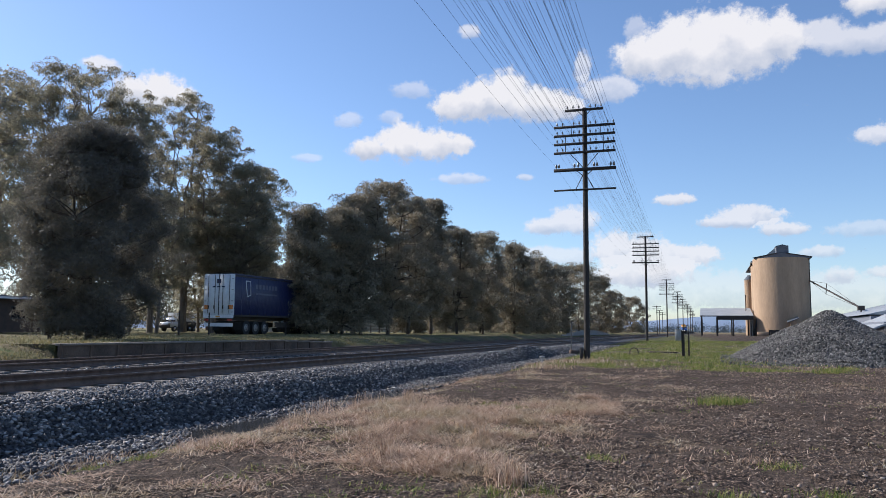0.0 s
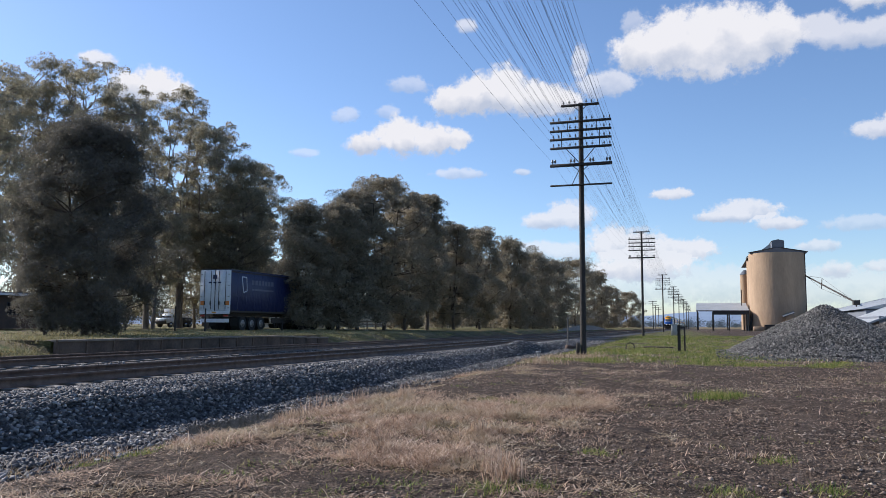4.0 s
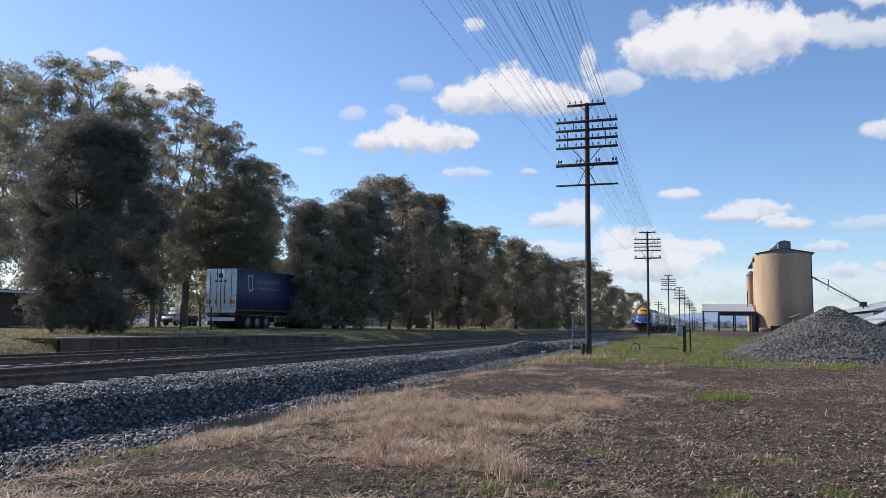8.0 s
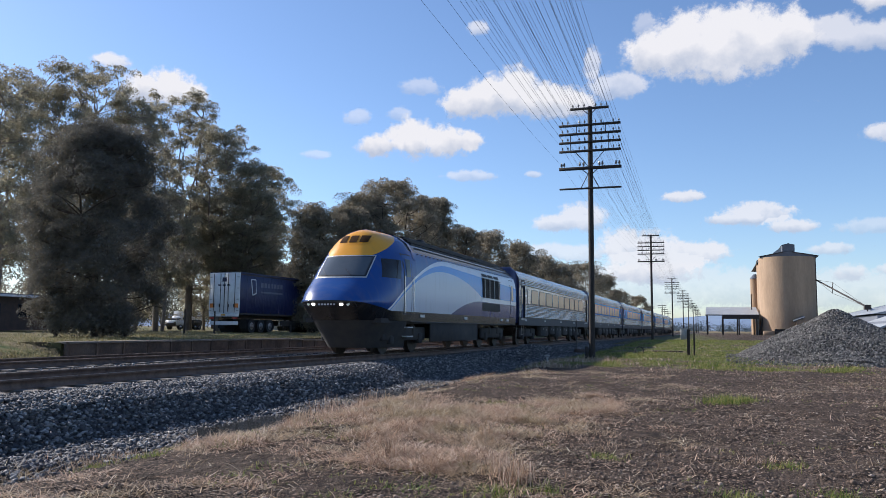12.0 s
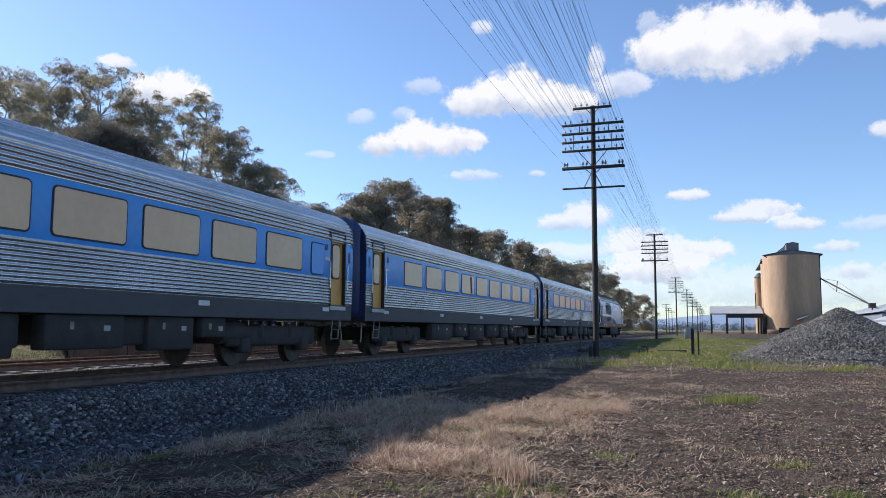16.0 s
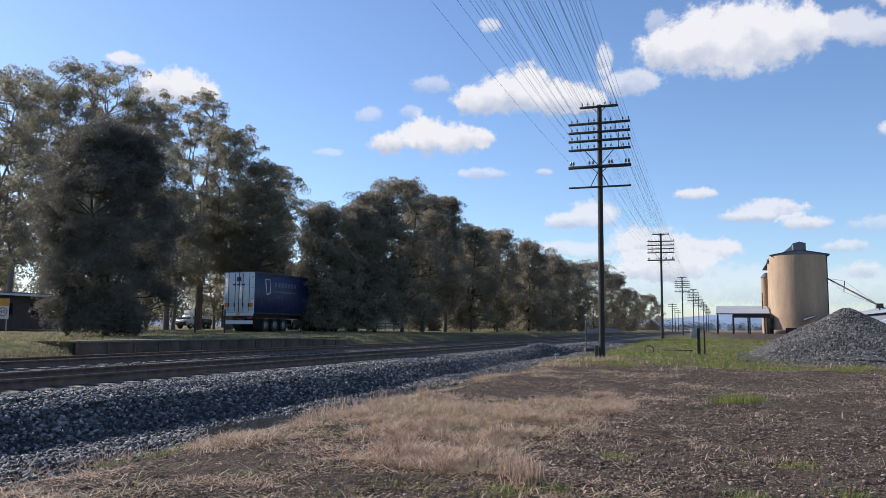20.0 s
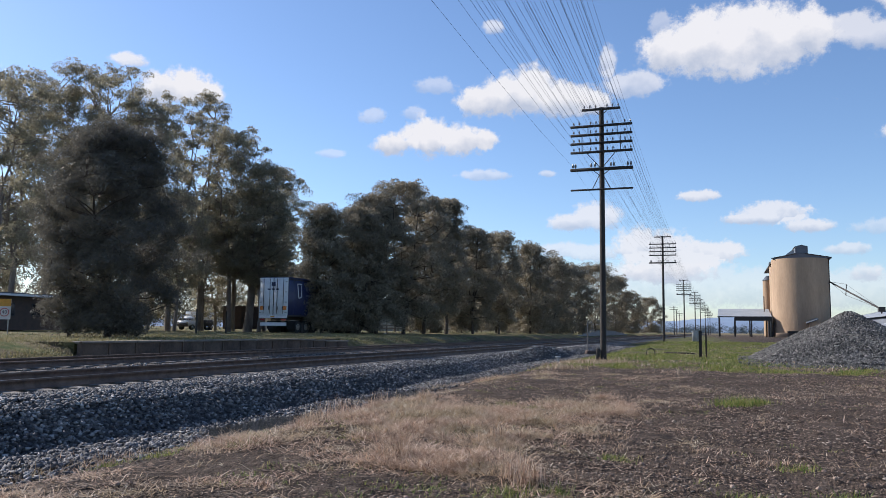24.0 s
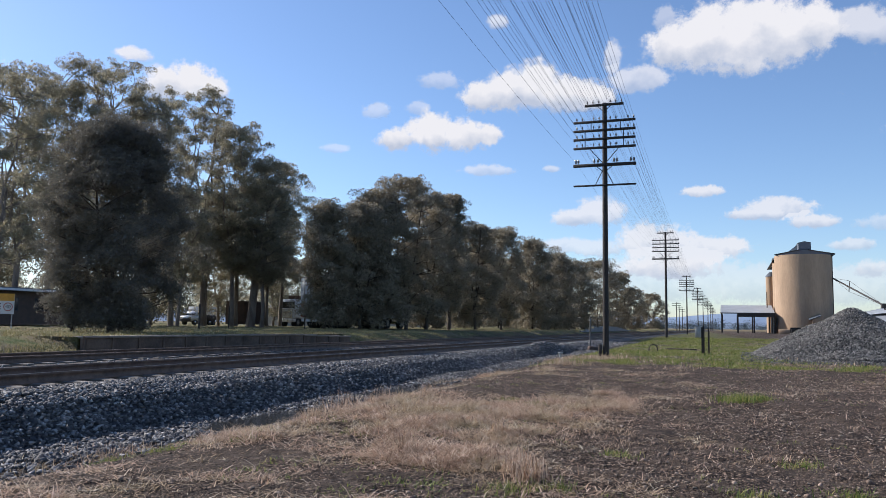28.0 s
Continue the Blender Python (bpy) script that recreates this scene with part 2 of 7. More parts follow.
def join_arrays(pieces):
    vs, fs, k = [], [], 0
    for v, f in pieces:
        vs.append(v)
        fs.append(f + k)
        k += len(v)
    return np.concatenate(vs), np.concatenate(fs)


def smooth_noise(x, y, s, seed=0.0):
    return noise.noise(Vector((x * s + seed, y * s - seed, seed * 1.7)))

# ---- ground ----
RAIL_Z, TRACK_X, TRACK2_X = 0.41, -10.95, -15.9


def ramp01(v, a, b):
    t = min(1.0, max(0.0, (v - a) / (b - a)))
    return t * t * (3 - 2 * t)


PUDDLES = ((9.4, 13.8), (15.0, 18.2), (20.5, 30.0))


def ground_z(x, y):
    """Height of the ground: it rises a little along the line, and as a bank beyond the tracks."""
    near = 0.17 * ramp01(y, 6, 30) + 0.26 * ramp01(y, 30, 80)
    z = near
    if x < -7.5:
        base = 0.04 + 0.10 * ramp01(-x, 7.5, 18)
        hump = ramp01(-x, 17.6, 20.5)
        z = near + (base - near) * ramp01(-x, 7.5, 9.5) + hump * 0.55 + 0.10 * ramp01(-x, 21, 33)
        if -20.6 < x < -17 and 18.8 < y < 38:      # cut back to the platform wall
            z = 0.12 if x > -18.75 else 0.63
    if x > -8.2:
        z += 0.035 * smooth_noise(x, y, 0.35) + 0.02 * smooth_noise(x, y, 1.3, 4.0)
        if y < 34:      # clods and hollows
            fade = 1 - ramp01(y, 18, 34)
            z += fade * (0.016 * smooth_noise(x, y, 3.1, 3.0) + 0.045 * max(0.0, smooth_noise(x, y, 7.5, 6.0) - 0.12) + 0.014 * smooth_noise(x, y, 12.0, 8.0))
    # drain at the foot of the ballast
    if x > -9.2:
        z -= 0.315 * ramp01(-x, 4.6, 7.0) * (1 - 0.6 * ramp01(y, 40, 85))
    if -8.6 < x < -6:
        for a, b in PUDDLES:
            if a < y < b:      # a hollow that holds water
                z -= 0.14 * math.sqrt(math.sin(math.pi * (y - a) / (b - a))) * math.exp(-((x + 6.95) / 0.6) ** 2)
    if x < -20:
        z += 0.06 * smooth_noise(x, y, 0.25, 9.0)
    return z


def axis(near, far, step):
    """Grid lines: close together near the camera, wide apart at the horizon."""
    out, v = [], near[0]
    while v < near[1]:
        out.append(v)
        v += step
    grow, k = step, near[1]
    right = []
    while k < far[1]:
        right.append(k)
        grow *= 1.25
        k += grow
    right.append(far[1])
    grow, k, left = step, near[0], []
    while k > far[0]:
        grow *= 1.25
        k -= grow
        left.append(max(k, far[0]))
    return left[::-1] + out + right


def finer(lines, a, b, n):
    """Each step between a and b cut into n."""
    out = []
    for p, q in zip(lines, lines[1:]):
        k = n if a <= p < b else 1
        out += [p + (q - p) * i / k for i in range(k)]
    return out + [lines[-1]]


xs, ys = axis((-24.0, 8.0), (-4500, 4500), 0.3), axis((2.0, 46.0), (-4500, 4500), 0.4)
xs, ys = finer(xs, -7.6, 6.0, 6), finer(finer(ys, 3.5, 14.0, 6), 14.0, 26.0, 3)
gv = [(x, y, ground_z(x, y)) for y in ys for x in xs]
nx = len(xs)
gf = [(j * nx + i, j * nx + i + 1, (j + 1) * nx + i + 1, (j + 1) * nx + i) for j in range(len(ys) - 1) for i in range(nx - 1)]


def ground_material():
    m = bpy.data.materials.new("dirt_gravel_and_grass")
    m.use_nodes = True
    n, l = links_of(m)
    b = n["Principled BSDF"]
    b.inputs["Roughness"].default_value = 0.95
    b.inputs["Specular IOR Level"].default_value = 0.2
    tc, sep = n.new("ShaderNodeTexCoord"), n.new("ShaderNodeSeparateXYZ")
    l.new(tc.outputs["Object"], sep.inputs[0])

    def tex(scale, detail=6):
        t = n.new("ShaderNodeTexNoise")
        t.inputs["Scale"].default_value, t.inputs["Detail"].default_value = scale, detail
        l.new(tc.outputs["Object"], t.inputs["Vector"])
        return t.outputs[0]

    def ramp(src, p0, c0, p1, c1):
        r = n.new("ShaderNodeValToRGB")
        r.color_ramp.elements[0].position, r.color_ramp.elements[1].position = p0, p1
        r.color_ramp.elements[0].color, r.color_ramp.elements[1].color = (*c0, 1), (*c1, 1)
        l.new(src, r.inputs[0])
        return r.outputs[0]

    def band(src, a, b_, c, d):
        """1 between b and c, 0 outside a and d."""
        out = []
        for lo, hi in ((a, b_), (d, c)):
            r = n.new("ShaderNodeMapRange")
            r.inputs[1].default_value, r.inputs[2].default_value = lo, hi
            l.new(src, r.inputs[0])
            out.append(r.outputs[0])
        mu = n.new("ShaderNodeMath")
        mu.operation = "MULTIPLY"
        l.new(out[0], mu.inputs[0])
        l.new(out[1], mu.inputs[1])
        return mu.outputs[0]

    def math_(op, a, b_):
        q = n.new("ShaderNodeMath")
        q.operation = op
        for i, v in enumerate((a, b_)):
            if isinstance(v, float):
                q.inputs[i].default_value = v
            else:
                l.new(v, q.inputs[i])
        return q.outputs[0]

    def mix(fac, a, c):
        x = n.new("ShaderNodeMix")
        x.data_type = "RGBA"
        l.new(fac, x.inputs[0])
        l.new(a, x.inputs[6])
        l.new(c, x.inputs[7])
        return x.outputs[2]

    dirt = mix(ramp(tex(9), 0.4, (0, 0, 0), 0.62, (1, 1, 1)),
               mix(ramp(tex(3.2, 5), 0.42, (0, 0, 0), 0.60, (1, 1, 1)), ramp(tex(0.6), 0.40, (0.030, 0.022, 0.016), 0.62, (0.085, 0.062, 0.046)),
                   ramp(tex(1.1), 0.40, (0.06, 0.043, 0.032), 0.62, (0.165, 0.12, 0.092))),
               ramp(tex(38, 9), 0.42, (0.016, 0.012, 0.009), 0.64, (0.27, 0.21, 0.17)))
    crumbs = ramp(tex(75, 4), 0.40, (0.022, 0.016, 0.012), 0.60, (0.21, 0.155, 0.115))
    dirt = mix(ramp(tex(26, 3), 0.46, (0, 0, 0), 0.58, (1, 1, 1)), dirt, crumbs)
    def grains(scale, lo, hi):
        """Small stones side by side, each of its own shade, with dark gaps."""
        vo = n.new("ShaderNodeTexVoronoi")
        vo.inputs["Scale"].default_value, vo.inputs["Randomness"].default_value = scale, 1.0
        l.new(tc.outputs["Object"], vo.inputs["Vector"])
        sp = n.new("ShaderNodeSeparateColor")
        l.new(vo.outputs["Color"], sp.inputs[0])
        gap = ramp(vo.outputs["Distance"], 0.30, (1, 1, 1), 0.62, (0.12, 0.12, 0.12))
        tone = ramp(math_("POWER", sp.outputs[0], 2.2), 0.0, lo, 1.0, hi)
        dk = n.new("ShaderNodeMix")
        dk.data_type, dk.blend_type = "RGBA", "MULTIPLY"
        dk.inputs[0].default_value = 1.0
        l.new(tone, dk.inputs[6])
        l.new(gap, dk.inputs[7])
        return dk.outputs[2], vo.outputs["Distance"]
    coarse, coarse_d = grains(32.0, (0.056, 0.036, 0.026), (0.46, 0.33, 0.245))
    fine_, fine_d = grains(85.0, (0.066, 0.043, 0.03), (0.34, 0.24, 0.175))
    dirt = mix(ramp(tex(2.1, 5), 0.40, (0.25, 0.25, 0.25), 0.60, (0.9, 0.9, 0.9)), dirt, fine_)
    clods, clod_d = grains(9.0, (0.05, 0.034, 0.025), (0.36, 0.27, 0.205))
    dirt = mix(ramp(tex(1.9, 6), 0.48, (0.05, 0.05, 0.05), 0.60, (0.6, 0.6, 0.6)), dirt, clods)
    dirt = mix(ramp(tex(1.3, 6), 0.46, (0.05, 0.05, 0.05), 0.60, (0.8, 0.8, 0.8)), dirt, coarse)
    grass = ramp(tex(2.2), 0.38, (0.065, 0.095, 0.022), 0.62, (0.18, 0.165, 0.065))
    dry = ramp(tex(3.0), 0.35, (0.14, 0.11, 0.06), 0.7, (0.25, 0.20, 0.11))
    X, Y = sep.outputs[0], sep.outputs[1]
    wob = math_("MULTIPLY", math_("SUBTRACT", tex(0.5), 0.5), 9.0)
    xw, yw = math_("ADD", X, wob), math_("ADD", Y, wob)
    patch = ramp(tex(0.9), 0.42, (0, 0, 0), 0.58, (1, 1, 1))
    skew = math_("ADD", xw, math_("MULTIPLY", math_("MAXIMUM", math_("SUBTRACT", Y, 34.0), 0.0), 0.045))
    strip = math_("MULTIPLY", band(skew, -7.5, -5.0, 1.5, 4.0), band(yw, 24.0, 32.0, 300.0, 420.0))
    c = mix(math_("MULTIPLY", strip, ramp(tex(1.6, 8), 0.42, (0.25, 0.25, 0.25), 0.56, (1, 1, 1))), dirt, grass)
    left = band(xw, -3000.0, -2000.0, -20.0, -17.5)
    bank = mix(patch, dry, grass)
    c = mix(left, c, bank)
    far = band(Y, 250.0, 420.0, 4400.0, 4500.0)
    c = mix(far, c, dry)
    l.new(c, b.inputs["Base Color"])
    bp = n.new("ShaderNodeBump")
    bp.inputs["Strength"].default_value, bp.inputs["Distance"].default_value = 1.0, 0.05
    l.new(math_("SUBTRACT", math_("ADD", tex(14), math_("MULTIPLY", tex(45), 0.6)), math_("ADD", math_("MULTIPLY", coarse_d, 0.5), math_("MULTIPLY", fine_d, 0.25))), bp.inputs["Height"])
    l.new(bp.outputs[0], b.inputs["Normal"])
    return m


M["ground"] = ground_material()
ground = solid("ground", raw_mesh("ground", gv, gf, M["ground"], True), M["ground"],
               "brown gravelly dirt yard with dry and green grass patches", "ground", kind="structure")

# ---- ballast beds, rails and sleepers ----
Y0, Y1 = -460.0, 900.0


def ballast_z(x, y):
    """The top of the ballast across both tracks."""
    n1 = 0.05 * smooth_noise(x, y, 0.6, 2.0) + 0.03 * smooth_noise(x, y, 2.1, 5.0)
    mound = 0.30 * math.exp(-((x + 8.4) / 0.8) ** 2 - ((y - 38.0) / 4.0) ** 2)
    top = RAIL_Z - 0.19
    if x > -8.95:
        edge = ground_z(-7.6, y) - 0.04
        t = min(1.0, (x + 8.95 + 0.18 * smooth_noise(1.0, y, 0.5, 7.0)) / 1.22)
        t = 0.18 * t / 0.40 if t < 0.40 else 0.18 + 0.82 * (t - 0.40) / 0.60      # a shoulder, then the steep face
        fall = (x + 7.8) * 0.3 if x > -7.8 else 0.0
        return top + (edge - top) * t + n1 * (1 - 0.6 * t) + mound - max(0.0, fall)
    if x < -17.4:
        return top - 0.02 + n1 * 0.3 - 0.25 * ramp01(-x, 17.4, 18.4)
    return top + n1 * 0.25


bxs = [-9.66 + 0.155 * i for i in range(14)]
bys = axis((0.0, 60.0), (Y0, Y1), 0.4)
bv = [(x, y, ballast_z(x, y)) for y in bys for x in bxs]
bn = len(bxs)
bf = [(j * bn + i, j * bn + i + 1, (j + 1) * bn + i + 1, (j + 1) * bn + i) for j in range(len(bys) - 1) for i in range(bn - 1)]
ballast = solid("ballast", raw_mesh("ballast", bv, bf, M["ballast"]), M["ballast"],
                "grey crushed rock railway ballast shoulder", "ballast", kind="structure")
txs = [-18.4 + 0.46 * i for i in range(20)]
tv = [(x, y, ballast_z(x, y)) for y in bys for x in txs]
tn = len(txs)
tf = [(j * tn + i, j * tn + i + 1, (j + 1) * tn + i + 1, (j + 1) * tn + i) for j in range(len(bys) - 1) for i in range(tn - 1)]
trackbed = solid("trackbed", raw_mesh("trackbed", tv, tf, M["trackbed"]), M["trackbed"],
                 "dark oily gravel between the rails", "trackbed", kind="structure")


def rail_mesh():
    """Foot, web and head of a rail, along the whole line."""
    prof = [(-0.065, -0.155), (0.065, -0.155), (0.065, -0.142), (0.012, -0.115), (0.012, -0.045), (0.035, -0.035), (0.035, -0.003),
            (0.028, 0.0), (-0.028, 0.0), (-0.035, -0.003), (-0.035, -0.035), (-0.012, -0.045), (-0.012, -0.115), (-0.065, -0.142)]
    k = len(prof)
    v = [(x, y, z) for y in (Y0, Y1) for x, z in prof]
    return raw_mesh("rail", v, [(i, (i + 1) % k, k + (i + 1) % k, k + i) for i in range(k)], M["rail"])


rail_data = rail_mesh()
head_data = raw_mesh("running_band", [(-0.027, Y0, 0.0015), (0.027, Y0, 0.0015), (0.027, Y1, 0.0015), (-0.027, Y1, 0.0015)],
                     [(0, 1, 2, 3)], M["rail_top"])
for tx in (TRACK_X, TRACK2_X):
    for side in (-1, 1):
        r = tagged(new("rail", rail_data), "rust-brown steel rail with a worn head", "rail", "railway rails", "structure")
        r.location = (tx + side * 0.7535, 0, RAIL_Z)
        if tx == TRACK_X:
            part("running_band", head_data, M["rail_top"], r, "polished running surface")

# ---- telegraph poles ----
POLES = [(-2.7, -12.0), (-4.34, 29.7), (-5.25, 72.3), (-6.45, 133.0), (-6.25, 174.0), (-6.4, 214.0), (-6.25, 256.0), (-6.4, 300.0), (-6.6, 345.0)]
POLE_H = 9.62
ARMS = [(0.10, 0.73), (0.74, 1.165), (1.08, 1.165), (1.41, 1.165), (1.75, 1.165), (2.42, 1.175), (3.20, 1.165)]
PINS = [(-1.04, -0.83, -0.40, -0.19, 0.23, 0.44, 0.89, 1.10)] * 4


def insulator(bm, x, z, big=False):
    k = 1.35 if big else 1.0
    cyl(bm, 0.012, 0.012, (x, -0.05, z), (x, -0.05, z + 0.09), 5)
    cyl(bm, 0.03 * k, 0.036 * k, (x, -0.05, z + 0.05), (x, -0.05, z + 0.085 * k), 7)
    cyl(bm, 0.032 * k, 0.018 * k, (x, -0.05, z + 0.085 * k), (x, -0.05, z + 0.135 * k), 7)


def telegraph_pole(x, y):
    first_ = y < 40
    gz = ground_z(x, y) - (0.0 if first_ else 0.2)
    p = thing("telegraph_pole", pose(x, y, gz), "tall black telegraph pole with %s crossarms and insulators" % ("seven" if first_ else "six"),
              "telegraph pole", "telegraph poles along the railway")
    part("post", cy(0.118, 0.088, (0, 0, -0.4), (0, 0, POLE_H), 10), M["timber_black"], p)
    for i, (d, half) in enumerate(ARMS if first_ else ARMS[:6]):
        z = POLE_H - d
        th = 0.115 if i == 5 else 0.085 if i < 6 else 0.06
        part("crossarm", bx(2 * half, 0.09, th, 0, -0.14, z, bevel=0.008), M["timber_black"], p)
        if i == 0:
            pins = (-0.63, -0.42, -0.2, 0.23, 0.44, 0.65)
        elif i < 5:
            pins = PINS[i - 1]
        elif i == 5:
            pins = (-1.08, -0.98, -0.38, -0.24, 0.36, 0.47, 0.98, 1.10)
        else:
            pins = ()
        for q in pins:
            bm = bmesh.new()
            insulator(bm, q, z + th / 2, i == 5)
            for v in bm.verts:
                v.co.y -= 0.09
            part("insulator", bm, M["porcelain"], p)
    H = POLE_H
    rods = []
    for s in (-1, 1):
        rods += [((s * 0.27, -0.16, H - 0.12), (s * 0.03, -0.16, H - 0.36)), ((s * 0.55, -0.16, H - 1.78), (s * 0.05, -0.16, H - 2.36)),
                 ((s * 0.32, -0.16, H - 2.45), (s * 0.05, -0.16, H - 2.68)), ((s * 0.05, -0.16, H - 2.62), (s * 0.33, -0.16, H - 3.17)),
                 ((s * 0.55 + 0.06, -0.17, H - 0.74), (s * 0.55 + 0.06, -0.17, H - 1.08)), ((s * 0.72, -0.17, H - 1.08), (s * 0.72, -0.17, H - 1.75))]
    for a, b in rods if first_ else [r for r in rods if r[1][2] > H - 2.7 or r[0][2] > H - 2.0]:
        part("brace", cy(0.016, 0.016, a, b, 5), M["timber_black"], p)
    return p


for px, py in POLES:
    telegraph_pole(px, py)


def wires():
    """Each wire runs from pole to pole, with sag in every span."""
    starts = []
    for i, (d, half) in enumerate(ARMS):
        pins = (-0.63, -0.42, -0.2, 0.23, 0.44, 0.65) if i == 0 else PINS[0] if i < 5 else (-1.08, 0.36, 1.10) if i == 5 else ()
        for k, q in enumerate(pins):
            if i in (2, 4) and k in (2, 5):
                continue
            starts.append((q, POLE_H - d + 0.14))
    for k, (q, h) in enumerate(starts):
        pts = []
        for (xa, ya), (xb, yb) in zip(POLES, POLES[1:]):
            za, zb = ground_z(xa, ya) + h - (0.2 if ya > 40 else 0), ground_z(xb, yb) + h - (0.2 if yb > 40 else 0)
            sag = 0.42 + 0.12 * math.sin(k * 2.3)
            for j in range(12):
                t = j / 12
                pts.append((xa + q + (xb - xa) * t, ya - 0.19 + (yb - ya) * t, za + (zb - za) * t - 4 * sag * t * (1 - t)))
        v, f = tube_arrays(pts, [0.0036] * len(pts), 4)
        solid("telegraph_wire", raw_mesh("telegraph_wire", v, f, M["wire"]), M["wire"],
              "thin dark overhead wire strung between telegraph poles", "wire", "overhead telegraph wires")


wires()


# ---- trees ----
def leaf_cloud(rng, centres, radii, counts, size, squash=0.75, droop=0.6, shell=0.55):
    """Many small leaves round the given centres: vertices and triangles."""
    total = int(np.sum(counts))
    idx = np.repeat(np.arange(len(centres)), counts)
    d = rng.normal(size=(total, 3))
    d /= np.linalg.norm(d, axis=1)[:, None]
    r = rng.uniform(shell, 1.0, total) ** 0.7 * rng.uniform(0.75, 1.12, total)
    pos = np.asarray(centres)[idx] + d * (np.asarray(radii)[idx] * r)[:, None] * np.array([1, 1, squash])
    return leaf_blades(rng, pos, d, size, droop)


def leaf_blades(rng, pos, out, size, droop, slim=0.40, away=0.4):
    """One pointed leaf at each place, turned outwards and hanging."""
    total = len(pos)
    a = rng.normal(size=(total, 3)) * 0.7 + out * away
    a[:, 2] -= droop
    a /= np.linalg.norm(a, axis=1)[:, None] + 1e-9
    b = np.cross(a, rng.normal(size=(total, 3)))
    b /= np.linalg.norm(b, axis=1)[:, None] + 1e-9
    ln = (size * rng.uniform(0.55, 1.4, total))[:, None]
    w = ln * slim
    v = np.stack([pos - b * w * 0.5, pos + b * w * 0.5, pos + a * ln], axis=1).reshape(-1, 3)
    return v, np.arange(total * 3).reshape(-1, 3)


def clump_leaves(rng, centres, radii, per, size, squash=0.72, droop=0.7, dome=0.7, slim=0.40, heart=9):
    """Foliage in rounded clumps: each clump is a few overlapping lobes with a full top, a ragged underside and a shaded heart."""
    centres, radii = np.asarray(centres), np.asarray(radii)
    n = len(centres)
    lobes = 6
    off = rng.normal(size=(n, lobes, 3)) * np.array([0.46, 0.46, 0.28])
    lob_r = rng.uniform(0.38, 0.66, size=(n, lobes))
    counts = (per * (radii / radii.mean()) ** 2).astype(int) + 20
    idx = np.repeat(np.arange(n), counts)
    total = len(idx)
    sub = rng.integers(0, lobes, total)
    d = rng.normal(size=(total, 3))
    d /= np.linalg.norm(d, axis=1)[:, None]
    d[:, 2] = np.where(rng.uniform(size=total) < dome, np.abs(d[:, 2]), d[:, 2])
    reach = lob_r[idx, sub] * (0.62 + 0.42 * rng.uniform(size=total) ** 0.6)
    pos = centres[idx] + radii[idx, None] * (off[idx, sub] + d * reach[:, None] * np.array([1, 1, squash]))
    outer = leaf_blades(rng, pos, d, size, droop, slim)
    k = np.repeat(np.arange(n), np.maximum(4, counts // heart))
    inner = centres[k] + radii[k, None] * rng.normal(size=(len(k), 3)) * np.array([0.34, 0.34, 0.2])
    return join_arrays([outer, leaf_blades(rng, inner, rng.normal(size=(len(k), 3)), size * 1.6, 0.3, 0.6)])


